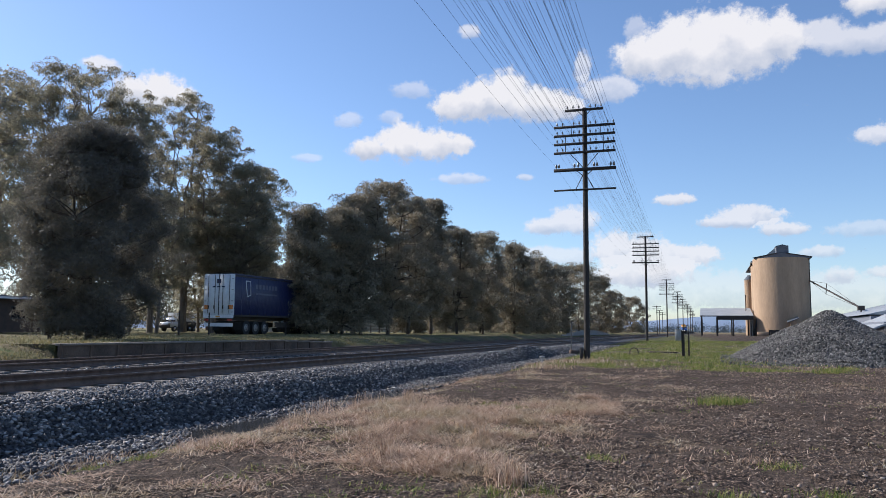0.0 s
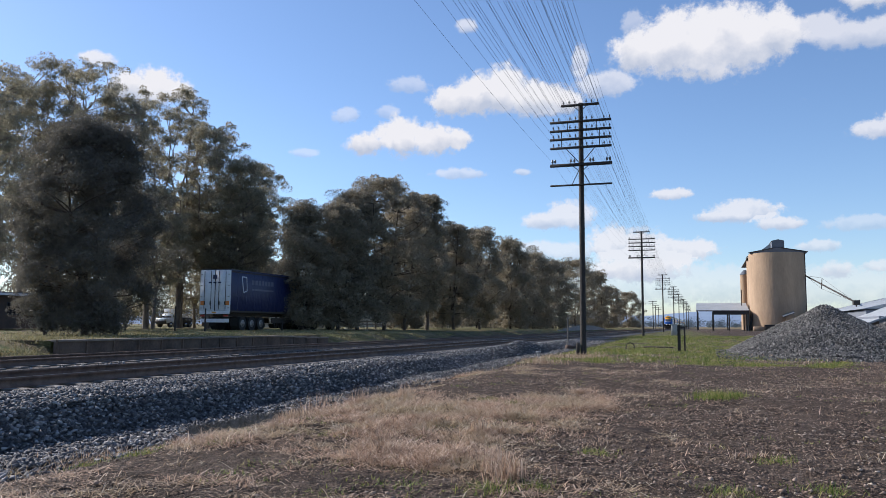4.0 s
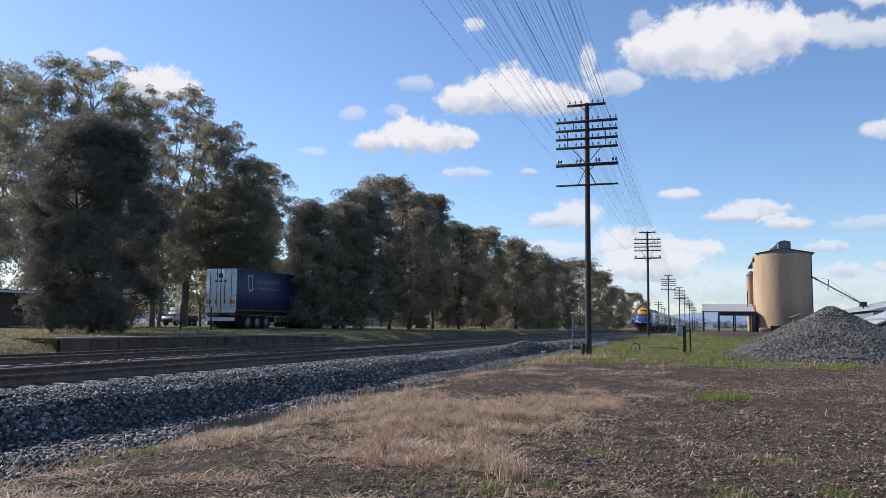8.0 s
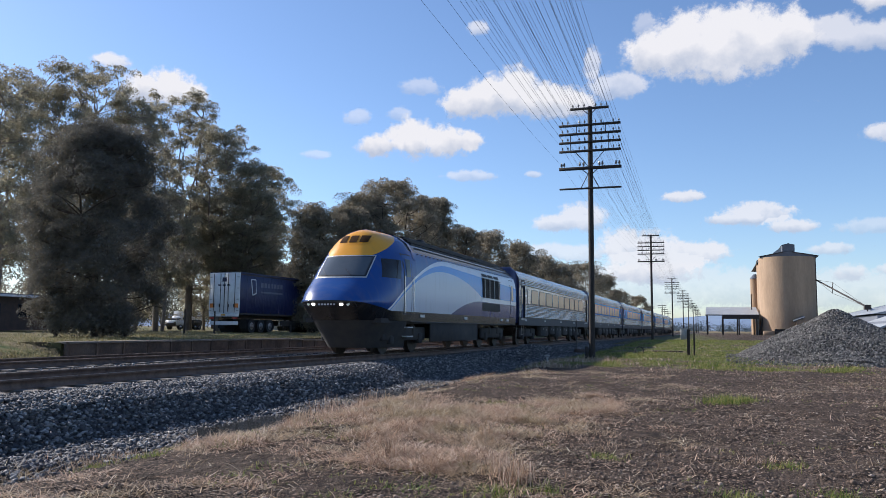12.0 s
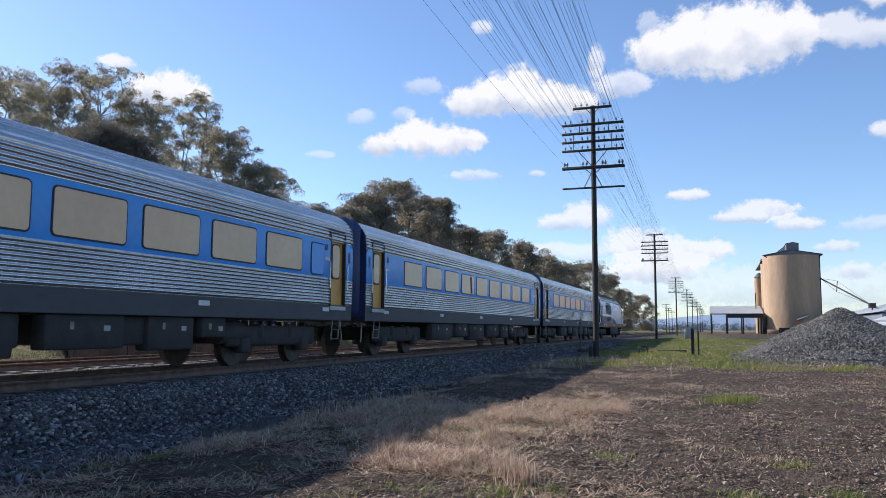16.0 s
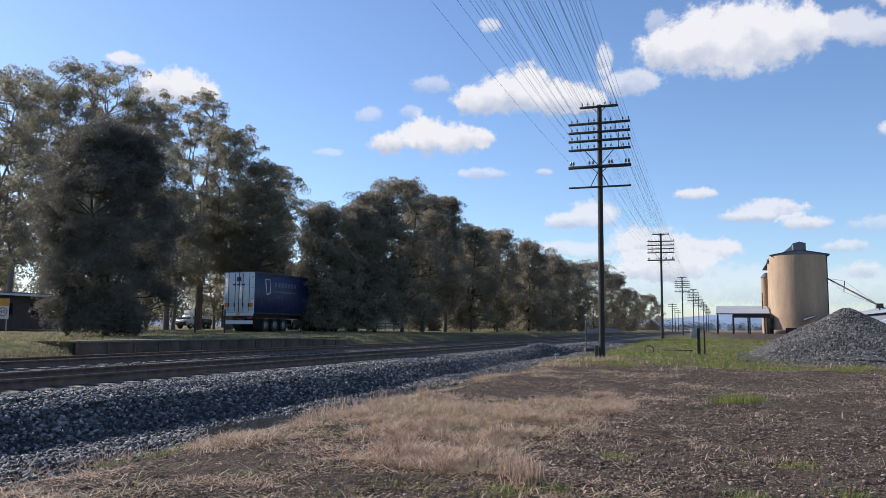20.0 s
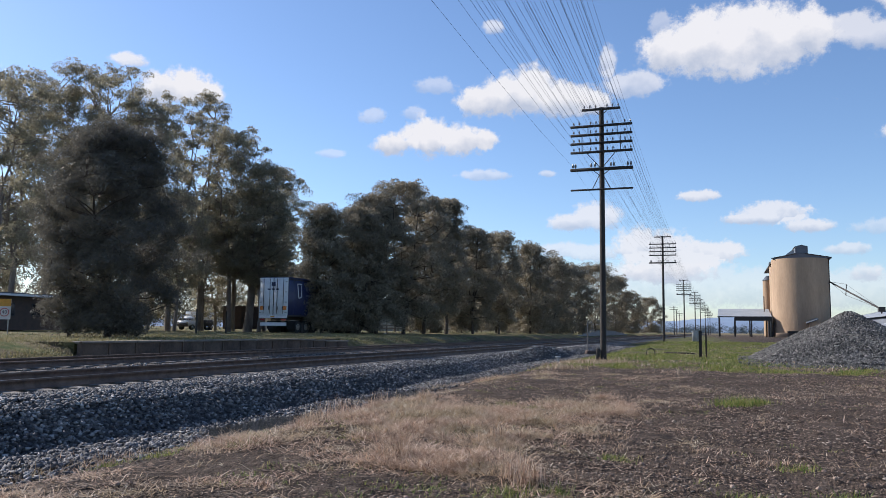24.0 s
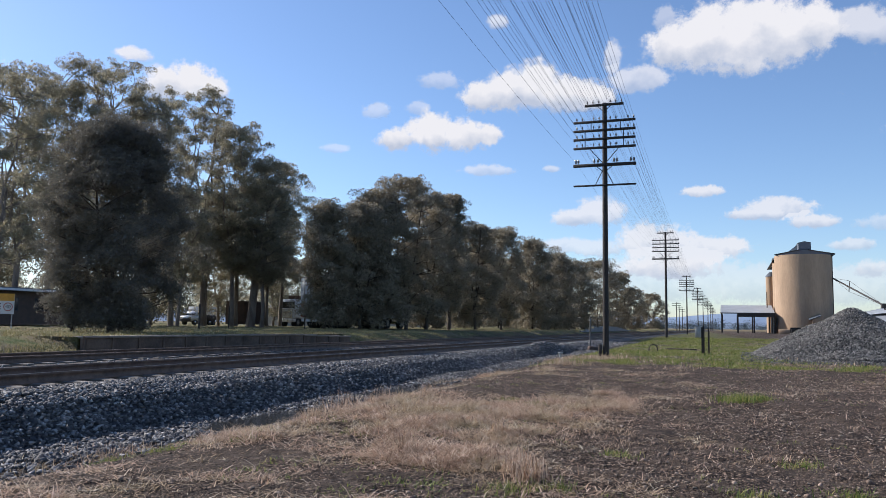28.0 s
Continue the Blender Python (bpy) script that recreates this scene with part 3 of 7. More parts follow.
def tree(name, label, x, y, h, spread, seed, low=0.35, clumps=40, clump_r=1.1, leaf="leaf_euc", bark="bark", size=0.19, per=700, fork=3, top=0.35,
         squash=0.72, dome=0.7, droop=0.7, trunk_r=None, trunk_bare=0.8, slim=0.40, heart=9):
    """A trunk that forks into limbs; each limb ends in a rounded clump of small leaves, with gaps between the clumps."""
    rng = np.random.default_rng(seed)
    t = thing(name, pose(x, y, ground_z(x, y)), label, "tree", "trees beside the railway")
    r0 = trunk_r or 0.0085 * h + 0.05
    wood, cents, rads, stems = [], [], [], []
    fork_h = h * low * trunk_bare + 0.05 * h
    base = np.array([[rng.normal() * 0.05, rng.normal() * 0.05, -0.3], [0, 0, fork_h * 0.35], [rng.normal() * 0.12, rng.normal() * 0.12, fork_h]])
    wood.append(tube_arrays(base, [r0 * 1.25, r0, r0 * 0.9], 9))
    for k in range(fork):
        ang = 2 * math.pi * (k + rng.uniform(-0.25, 0.25)) / fork + seed
        out = spread * rng.uniform(0.25, 0.6) if fork > 1 else spread * 0.1
        tip = np.array([math.cos(ang) * out, math.sin(ang) * out, h * rng.uniform(0.74, 0.92)])
        s = np.linspace(0, 1, 10)[:, None]
        mid = np.array([math.cos(ang) * out * 0.45, math.sin(ang) * out * 0.45, fork_h + (h - fork_h) * 0.3])
        pts = (1 - s) ** 2 * (base[2] - np.array([0, 0, 0.15])) + 2 * s * (1 - s) * mid + s ** 2 * tip
        pts[1:-1] += rng.normal(size=(8, 3)) * 0.011 * h
        wood.append(tube_arrays(pts, np.linspace(r0 * 0.72, 0.03, 10), 7))
        stems.append(pts)
    for i in range(clumps):
        u = (i + rng.uniform(0, 1)) / clumps
        r = clump_r * rng.uniform(0.62, 1.35)
        env = spread * (top + (1 - top) * math.sqrt(max(0.0, 1 - u ** 2.0))) * (0.62 + 0.38 * min(1.0, u / 0.4))
        ang = i * 2.4 + rng.uniform(-0.5, 0.5)
        rr = max(0.0, env - r * 0.4) * math.sqrt(rng.uniform(0.12, 1.0))
        c = np.array([math.cos(ang) * rr, math.sin(ang) * rr, min(h * (low + (1 - low) * u), h - r * 0.75)])
        st = min(stems, key=lambda q: float(np.min(np.linalg.norm(q - c, axis=1))))
        a = st[int(np.argmin(np.linalg.norm(st - (c - np.array([0, 0, 0.3 * rr + 0.4])), axis=1)))]
        s = np.linspace(0, 1, 6)[:, None]
        mid = (a + c) / 2 + rng.normal(size=3) * 0.035 * h * np.array([1, 1, 0.4]) + np.array([0, 0, -0.015 * h])
        foot = c - np.array([0, 0, r * 0.35])
        wood.append(tube_arrays((1 - s) ** 2 * a + 2 * s * (1 - s) * mid + s ** 2 * foot, np.linspace(r0 * 0.26, 0.022, 6), 5))
        for _ in range(2):
            tip = c + rng.normal(size=3) * r * np.array([0.45, 0.45, 0.25])
            wood.append(tube_arrays(np.array([foot, (foot + tip) / 2 + rng.normal(size=3) * 0.06, tip]), [0.022, 0.015, 0.006], 4))
        cents.append(c)
        rads.append(r)
    v, f = join_arrays(wood)
    part("trunk", raw_mesh("trunk", v, f, M[bark], True), M[bark], t, "grey-brown trunk and spreading limbs")
    v, f = clump_leaves(rng, cents, rads, per, size, squash, droop, dome, slim, heart)
    part("crown", raw_mesh("crown", v, f, M[leaf]), M[leaf], t)
    return t


EUC = "tall eucalyptus with an open olive-green crown and bare limbs"
DENSE = "dense dark olive eucalyptus beside the railway"
# tall gums behind: x, y, height, spread
TALL = [(-46, 38.8, 17.4, 3.8), (-50, 44, 20.3, 3.8), (-52, 48.9, 20.6, 3.2), (-50, 50.1, 22.6, 3.2), (-52, 55.7, 24.4, 3.8), (-48, 55, 21.0, 3.4),
        (-50, 61.6, 23.0, 4.0), (-51, 67.7, 25.4, 2.8), (-50, 72.1, 22.6, 4.4), (-49, 79.5, 19.6, 4.0), (-46.6, 66.5, 20.6, 3.0), (-43.6, 67.5, 17.2, 2.8)]
for k, (tx, ty, th, sp) in enumerate(TALL):
    tree("eucalyptus_tree", EUC, tx, ty, th - 0.3, sp * 1.12, 11 + k, 0.26, 50, 0.95, per=680, bark="bark_pale", size=0.15, top=0.42, heart=12)
for k, (tx, ty, th, sp) in enumerate(((-56, 47, 12.5, 4.0), (-57, 57, 13.5, 4.2), (-56, 66, 14.5, 4.2), (-55, 76, 13.5, 4.2), (-54, 86, 12.5, 4.0))):
    tree("eucalyptus_tree", "young eucalyptus standing behind the taller gums", tx, ty, th, sp, 91 + k, 0.1, 40, 1.2, per=420, bark="bark_pale", size=0.22, top=0.2, heart=10)
tree("eucalyptus_tree", "broad eucalyptus with a thick pale trunk and wide limbs", -45, 67.7, 14.8, 5.6, 26, 0.34, 70, 0.95, per=560, bark="bark_pale", fork=4, size=0.16, trunk_r=0.4, top=0.3, heart=40)
tree("eucalyptus_tree", "rounded dense eucalyptus behind the parked vehicles", -48, 75, 15.6, 4.4, 27, 0.26, 60, 1.05, per=620, bark="bark_pale", size=0.17, top=0.2, heart=40)
for k, (tx, ty, th, sp) in enumerate(((-47, 59.0, 13.0, 3.6), (-52, 69.5, 14.0, 3.6))):
    tree("eucalyptus_tree", "middle-height eucalyptus with a dull olive crown", tx, ty, th, sp, 101 + k, 0.3, 44, 1.0, per=480, bark="bark_pale", size=0.18, top=0.25, heart=20)
# dense dark tree near the platform
tree("cypress_tree", "broad dense dark-green conifer with foliage to the ground", -26, 28.05, 9.6, 3.7, 21, 0.03, 160, 0.80, leaf="leaf_dark", size=0.08, per=1800,
     fork=2, top=0.12, squash=0.95, dome=0.6, droop=-0.1, slim=0.34)
tree("shrub", "small pale grey-green shrub beside the dark conifer", -26.7, 26.6, 2.4, 0.7, 22, 0.1, 12, 0.36, leaf="leaf_dark", size=0.1, per=260, fork=3)
# row beside the road: x, y, height, spread, where the crown begins
ROW = [(-31.5, 58.0, 10.6, 2.6, 0.12), (-30, 61.5, 11.2, 3.0, 0.08), (-30, 65.5, 13.0, 4.6, 0.14), (-29, 69.5, 14.9, 6.0, 0.2), (-29.5, 76.1, 14.2, 4.6, 0.2),
       (-28.5, 80.4, 15.0, 2.6, 0.25), (-28.5, 89.6, 12.8, 4.0, 0.22), (-28, 99.1, 13.4, 4.0, 0.2)]
ROW_FAR = [(-27.5, 114.5, 13.6, 4.8, 0.1), (-27, 128.4, 13.0, 4.8, 0.08),
           (-27, 146.2, 13.0, 5.0, 0.08), (-27, 173.3, 15.5, 6.5, 0.1), (-26.5, 201.9, 14.5, 5.0, 0.1), (-26.5, 232, 12.2, 5.5, 0.06), (-26.5, 293, 13.2, 7.0, 0.05),
           (-36, 92, 12.0, 4.5, 0.15), (-36, 108, 12.0, 4.5, 0.12), (-36, 126, 12.0, 5.0, 0.1), (-37, 150, 12.5, 6.0, 0.08), (-38, 182, 13.0, 7.0, 0.06)]
for k, (tx, ty, th, sp, cf) in enumerate(ROW):
    tree("eucalyptus_tree", DENSE, tx, ty, th, sp, 31 + k, cf * 0.6, 70, 1.08, per=760, size=0.165, leaf="leaf_row", top=0.12, dome=0.72, heart=10)
for k, (tx, ty, th, sp, cf) in enumerate(ROW_FAR):
    tree("eucalyptus_tree", DENSE, tx, ty, th, sp, 61 + k, cf * 0.35, 62, 1.42, per=500, size=0.24, leaf="leaf_row", top=0.15, dome=0.62, heart=8)


def far_woods():
    """Trees that close the view behind the road, and the line of trees on the plain."""
    rng = np.random.default_rng(77)
    cents, rads = [], []
    for _ in range(420):
        y = rng.uniform(5, 420)
        x = -82 - rng.uniform(0, 18) - (0.05 * y)
        hgt = rng.uniform(5, 11) + 2.5 * smooth_noise(x, y, 0.03, 4.0)
        for q in range(3):
            cents.append((x + rng.normal() * 1.5, y + rng.normal() * 2.0, 1.2 + hgt * (0.25 + 0.3 * q)))
            rads.append(rng.uniform(1.6, 2.8))
    v, f = leaf_cloud(rng, np.array(cents), np.array(rads), np.full(len(cents), 110), 0.5, 0.8)
    solid("far_woods", raw_mesh("far_woods", v, f, M["leaf_woods"]), M["leaf_woods"], "grey-green woodland closing the view behind the road", "woods", kind="stuff")
    # trees on the plain, in leaves tinted blue for the haze between
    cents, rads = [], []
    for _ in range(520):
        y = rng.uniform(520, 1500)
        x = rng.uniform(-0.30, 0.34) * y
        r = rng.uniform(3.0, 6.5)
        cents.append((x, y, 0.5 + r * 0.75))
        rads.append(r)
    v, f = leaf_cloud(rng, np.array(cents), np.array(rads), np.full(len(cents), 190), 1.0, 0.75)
    solid("plain_trees", raw_mesh("plain_trees", v, f, M["leaf_far"]), M["leaf_far"], "distant trees on the plain, painted haze blue-green", "woods", kind="stuff")
    # hills on the horizon; their blue is distance haze put into the colour
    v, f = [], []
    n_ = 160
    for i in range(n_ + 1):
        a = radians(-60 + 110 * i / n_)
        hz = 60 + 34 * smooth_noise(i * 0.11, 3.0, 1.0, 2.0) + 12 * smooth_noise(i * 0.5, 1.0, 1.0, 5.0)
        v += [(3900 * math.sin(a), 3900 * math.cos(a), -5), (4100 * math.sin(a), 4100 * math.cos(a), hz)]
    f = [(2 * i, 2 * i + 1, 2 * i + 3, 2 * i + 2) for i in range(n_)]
    solid("hills", raw_mesh("hills", v, f, M["hill"]), M["hill"], "low hills on the horizon, painted haze blue", "hills", kind="structure")


# leaf colours with the blue of distance haze painted in
M["leaf_far"] = island_mat("haze_painted_leaf", [(0.10, 0.13, 0.15), (0.14, 0.17, 0.19)], 0.9)
# air haze over the hills, mixed into the base colour
M["hill"] = mat("haze_painted_hill", (0.24, 0.32, 0.44), 1.0, 0, (0.20, 0.27, 0.38), 0.004)
far_woods()
for fx, fy in ((-15.5, 256), (-17.5, 304), (-19.5, 362)):
    p = thing("utility_pole", pose(fx, fy, ground_z(fx, fy)), "distant timber utility pole with two crossarms", "pole", "distant utility poles")
    part("post", cy(0.16, 0.11, (0, 0, -0.3), (0, 0, 9.2), 8), M["timber_black"], p)
    for zz in (8.2, 8.9):
        part("crossarm", bx(2.6, 0.12, 0.14, 0, -0.15, zz), M["timber_black"], p)


# ---- silos and sheds ----
def silo_block():
    s = thing("grain_silo", pose(15.1, 186, 0.45), "tall tan concrete grain silo with a small rooftop house", "silo")
    part("bin", cy(5.7, 5.7, (0, 0, -0.3), (0, 0, 16.75), 72), M["silo"], s)
    for k in range(1, 4):
        part("bin", cy(5.86, 5.86, (-0.25 + 0.55 * k, 11.6 * k, -0.3), (-0.25 + 0.55 * k, 11.6 * k, 16.1), 48), M["silo"], s)
    # low gabled roof over all the bins, with overhanging eaves
    def wedge(profile, y0, y1):
        bm = bmesh.new()
        v = [bm.verts.new((x, y0, z)) for x, z in profile]
        w = [bm.verts.new((x, y1, z)) for x, z in profile]
        bm.faces.new(v)
        bm.faces.new(w[::-1])
        k = len(profile)
        for i in range(k):
            bm.faces.new((v[i], w[i], w[(i + 1) % k], v[(i + 1) % k]))
        return bm
    part("roof", wedge([(-5.45, 16.75), (6.05, 16.75), (6.05, 16.95), (0.9, 17.9), (-0.9, 17.9), (-5.45, 16.97)], -2.6, 41), M["silo_roof"], s, "low blue-grey sheet roof")
    part("barge_board", bx(5.0, 0.12, 0.2, -3.3, -2.66, 17.4, m=pose(0, 0, 0, 0, -11, 0)), M["steel_dark"], s)
    part("barge_board", bx(5.3, 0.12, 0.2, 3.5, -2.66, 17.4, m=pose(0, 0, 0, 0, 10.4, 0)), M["steel_dark"], s)
    house_ = part("rooftop_house", wedge([(-0.9, 18.0), (1.55, 18.0), (1.55, 19.5), (0.5, 19.75), (-0.9, 19.4)], -2.2, 34.0), M["silo_roof"], s, "blue-grey sheet-metal rooftop gallery")
    part("house_roof", bx(1.5, 36.0, 0.1, -0.25, 15.9, 19.62, m=pose(0, 0, 0, 0, -14, 0)), M["steel_dark"], house_)
    # paler sheet than the roof: the sunlit left side put into the colour
    part("side_gallery", wedge([(-3.4, 17.4), (-0.9, 17.9), (-0.9, 19.3), (-1.4, 19.0)], 2.0, 34.0), M["white_roof"], s, "sheet lean-to along the gallery, painted pale as sunlit")
    part("gallery_cap", bx(1.2, 5.0, 0.5, -4.9, 12.0, 17.0), M["steel_dark"], s)
    part("plinth", bx(3.4, 1.2, 1.1, -3.7, -5.0, 0.35, bevel=0.05), M["silo"], s)
    part("hatch_hood", bx(1.6, 1.2, 0.9, -2.2, -6.0, 0.55), M["steel_dark"], s)
    part("door_recess", bx(2.6, 0.5, 1.4, -1.9, -5.65, 0.6), M["grille_dark"], s)
    part("awning", bx(2.4, 1.4, 0.14, 1.5, -6.2, 3.5, m=pose(0, 0, 0, 14, -22, 0)), M["silo_roof"], s)
    part("awning_wall", bx(1.7, 1.0, 1.5, 1.9, -6.0, 2.5), M["silo"], s)
    part("downpipe", cy(0.09, 0.09, (5.6, -1.4, 0.2), (5.6, -1.4, 16.8), 8), M["steel_dark"], s)
    return s


M["grille_dark"] = mat("dark_opening", (0.02, 0.02, 0.02), 0.8)


def round_sides(thing_):
    """Smooth shading on the sides of round bins."""
    for o in thing_.children:
        if o.name.startswith("bin"):
            o.data.polygons.foreach_set("use_smooth", [len(q.vertices) == 4 for q in o.data.polygons])


round_sides(silo_block())
sb = thing("silo_bin", pose(10.05, 218, 0.45), "slim tan concrete silo bin behind the main silo", "silo")
part("bin", cy(1.15, 1.15, (0, 0, -0.3), (0, 0, 14.3), 36), M["silo"], sb)
part("roof", cy(1.3, 0.3, (0, 0, 14.3), (0, 0, 15.5), 36), M["silo_roof"], sb)


def conveyor():
    c = thing("grain_conveyor", Matrix(), "inclined grain conveyor from the silo to the shed", "conveyor")
    a, b = Vector((20.7, 184.5, 12.3)), Vector((24.6, 150, 5.5))
    part("tube", cy(0.15, 0.15, a, b, 10), M["steel_dark"], c)
    mid = a.lerp(b, 0.36)
    part("mast", cy(0.08, 0.08, mid + Vector((0, 0, -1.0)), mid + Vector((0.2, 0, 1.2)), 6), M["steel_dark"], c)
    for off in (-1.0, 1.2):
        for q in (a, b):
            part("stay", cy(0.03, 0.03, mid + Vector((0.1, 0, off)), q, 4), M["steel_dark"], c)
    part("head_box", bx(1.0, 1.2, 0.8, b.x, b.y, b.z), M["steel_dark"], c)
    part("leg", cy(0.12, 0.12, (b.x, b.y, 0.3), b, 6), M["steel_dark"], c)


conveyor()


def loading_shed():
    s = thing("loading_shed", pose(3.4, 190, 0.45), "open loading shed with a pale roof on dark steel posts", "shed")
    part("roof", bx(11.0, 14.4, 0.16, 0.2, 0, 5.3, m=pose(0, 0, 0, 8, 0, 0)), M["white_roof"], s)
    part("fascia", bx(11.0, 0.2, 0.22, 0.2, -7.15, 4.28), M["steel_dark"], s)
    part("valance", bx(7.4, 0.3, 0.8, 2.0, -7.25, 3.85), M["steel_dark"], s)
    for xx in (-5.0, -1.7, 1.6, 5.2):
        for yy in (-6.8, 6.8):
            part("post", bx(0.28, 0.28, 4.4, xx, yy, 2.0), M["steel_dark"], s)
    part("side_wall", bx(0.15, 13, 3.6, 5.6, 0, 1.8), M["steel_dark"], s)
    part("pipe_mast", cy(0.12, 0.12, (4.6, 2, 4.0), (4.6, 2, 9.2), 6), M["steel_dark"], s)
    part("chute", bx(0.4, 0.4, 4.5, 6.2, -6, 2.2, m=pose(0, 0, 0, 0, 14, 0)), M["steel_dark"], s)
    return s


loading_shed()


def grain_shed():
    s = thing("grain_shed", pose(37.0, 120, 0.4), "long low grain shed with pale scalloped roof sections", "shed")
    # roof bays, each a shallow gable across the length
    for k in range(9):
        y = 2 + k * 6.6
        bm = bmesh.new()
        v = [bm.verts.new(p) for p in ((-16.5, y, 3.4), (0, y, 7.4), (16.5, y, 3.4), (-16.5, y + 6.4, 3.4), (0, y + 6.4, 7.4), (16.5, y + 6.4, 3.4))]
        for q in ((0, 1, 4, 3), (1, 2, 5, 4), (0, 2, 1), (3, 4, 5)):
            bm.faces.new([v[i] for i in q])
        part("roof_bay", bm, M["white_roof"], s)
        part("ridge_vent", bx(0.8, 1.8, 0.5, 0, y + 3.2, 7.6, bevel=0.1), M["steel_dark"], s)
    part("wall", bx(32, 60, 3.2, 0, 31, 1.6), M["shade_blue"], s)
    part("annex_roof", bx(12, 20, 0.2, -14.0, -8, 3.4, m=pose(0, 0, 0, 0, -22, 0)), M["white_roof"], s)
    part("annex_wall", bx(9, 19, 2.4, -13.4, -8, 1.0), M["shade_blue"], s)
    return s


grain_shed()


# ---- rock heap ----
HEAP = ((4.7, 36.0, 2.28, 3.9, 7.6), (8.3, 37.5, 1.95, 4.2, 7.2))


def heap_z(x, y):
    """Two merged cones of tipped rock: place, height, half width, half length."""
    g = ground_z(x, y) - 0.08
    top = 0.0
    for cx, cy_, h, rx, ry in HEAP:
        r = math.hypot((x - cx) / rx, (y - cy_) / ry) * (1 + 0.09 * smooth_noise(x, y, 0.5, 3.0 + cx))
        top = max(top, h * (1 - min(1.0, math.sqrt(r * r + 0.004)) ** 0.88))
    return g + top + (0.09 * smooth_noise(x, y, 0.9, 5.0) if top > 0.15 else 0)


# ---- clouds ----
def cloud_material():
    """Glowing vapour: thickness comes from the lobes of each cloud, broken up by noise; bright lit tops and greyer
    shaded bases are painted in.
    """
    m = bpy.data.materials.new("cloud_vapour")
    m.use_nodes = True
    n, l = links_of(m)
    for q in list(n):
        if q.type == "BSDF_PRINCIPLED":
            n.remove(q)
    tc, info = n.new("ShaderNodeTexCoord"), n.new("ShaderNodeObjectInfo")
    em, tr, mx = n.new("ShaderNodeEmission"), n.new("ShaderNodeBsdfTransparent"), n.new("ShaderNodeMixShader")

    def attr(name):
        q = n.new("ShaderNodeAttribute")
        q.attribute_name = name
        return q.outputs["Fac"]

    def mth(op, a, b):
        q = n.new("ShaderNodeMath")
        q.operation = op
        for i, v in enumerate((a, b)):
            if isinstance(v, (int, float)):
                q.inputs[i].default_value = v
            else:
                l.new(v, q.inputs[i])
        return q.outputs[0]
    mp = n.new("ShaderNodeVectorMath")
    mp.operation = "ADD"
    l.new(tc.outputs["Object"], mp.inputs[0])
    l.new(mth("MULTIPLY", info.outputs["Random"], 9000.0), mp.inputs[1])

    def tex(scale, detail, rough):
        t = n.new("ShaderNodeTexNoise")
        t.inputs["Scale"].default_value, t.inputs["Detail"].default_value, t.inputs["Roughness"].default_value = scale, detail, rough
        l.new(mp.outputs[0], t.inputs["Vector"])
        return mth("SUBTRACT", t.outputs[0], 0.5)
    fine = tex(0.026, 10, 0.64)
    dens = mth("ADD", attr("thickness"), mth("MULTIPLY", fine, 1.7))
    al = n.new("ShaderNodeMapRange")
    al.interpolation_type = "SMOOTHSTEP"
    al.inputs[1].default_value, al.inputs[2].default_value = 0.22, 0.80
    l.new(dens, al.inputs[0])
    # light and shade of the cloud as a colour ramp over height
    col = n.new("ShaderNodeValToRGB")
    col.color_ramp.elements[0].position, col.color_ramp.elements[1].position = 0.1, 0.62
    col.color_ramp.elements[0].color, col.color_ramp.elements[1].color = (0.60, 0.66, 0.76, 1), (1.0, 0.985, 0.965, 1)
    l.new(mth("ADD", attr("height"), mth("MULTIPLY", tex(0.012, 7, 0.55), 1.3)), col.inputs[0])
    l.new(col.outputs[0], em.inputs[0])
    em.inputs[1].default_value = 0.57
    l.new(mth("MULTIPLY", al.outputs[0], attr("cover")), mx.inputs[0])
    l.new(tr.outputs[0], mx.inputs[1])
    l.new(em.outputs[0], mx.inputs[2])
    l.new(mx.outputs[0], n["Material Output"].inputs[0])
    return m


M["cloud"] = cloud_material()
cloud_things = []


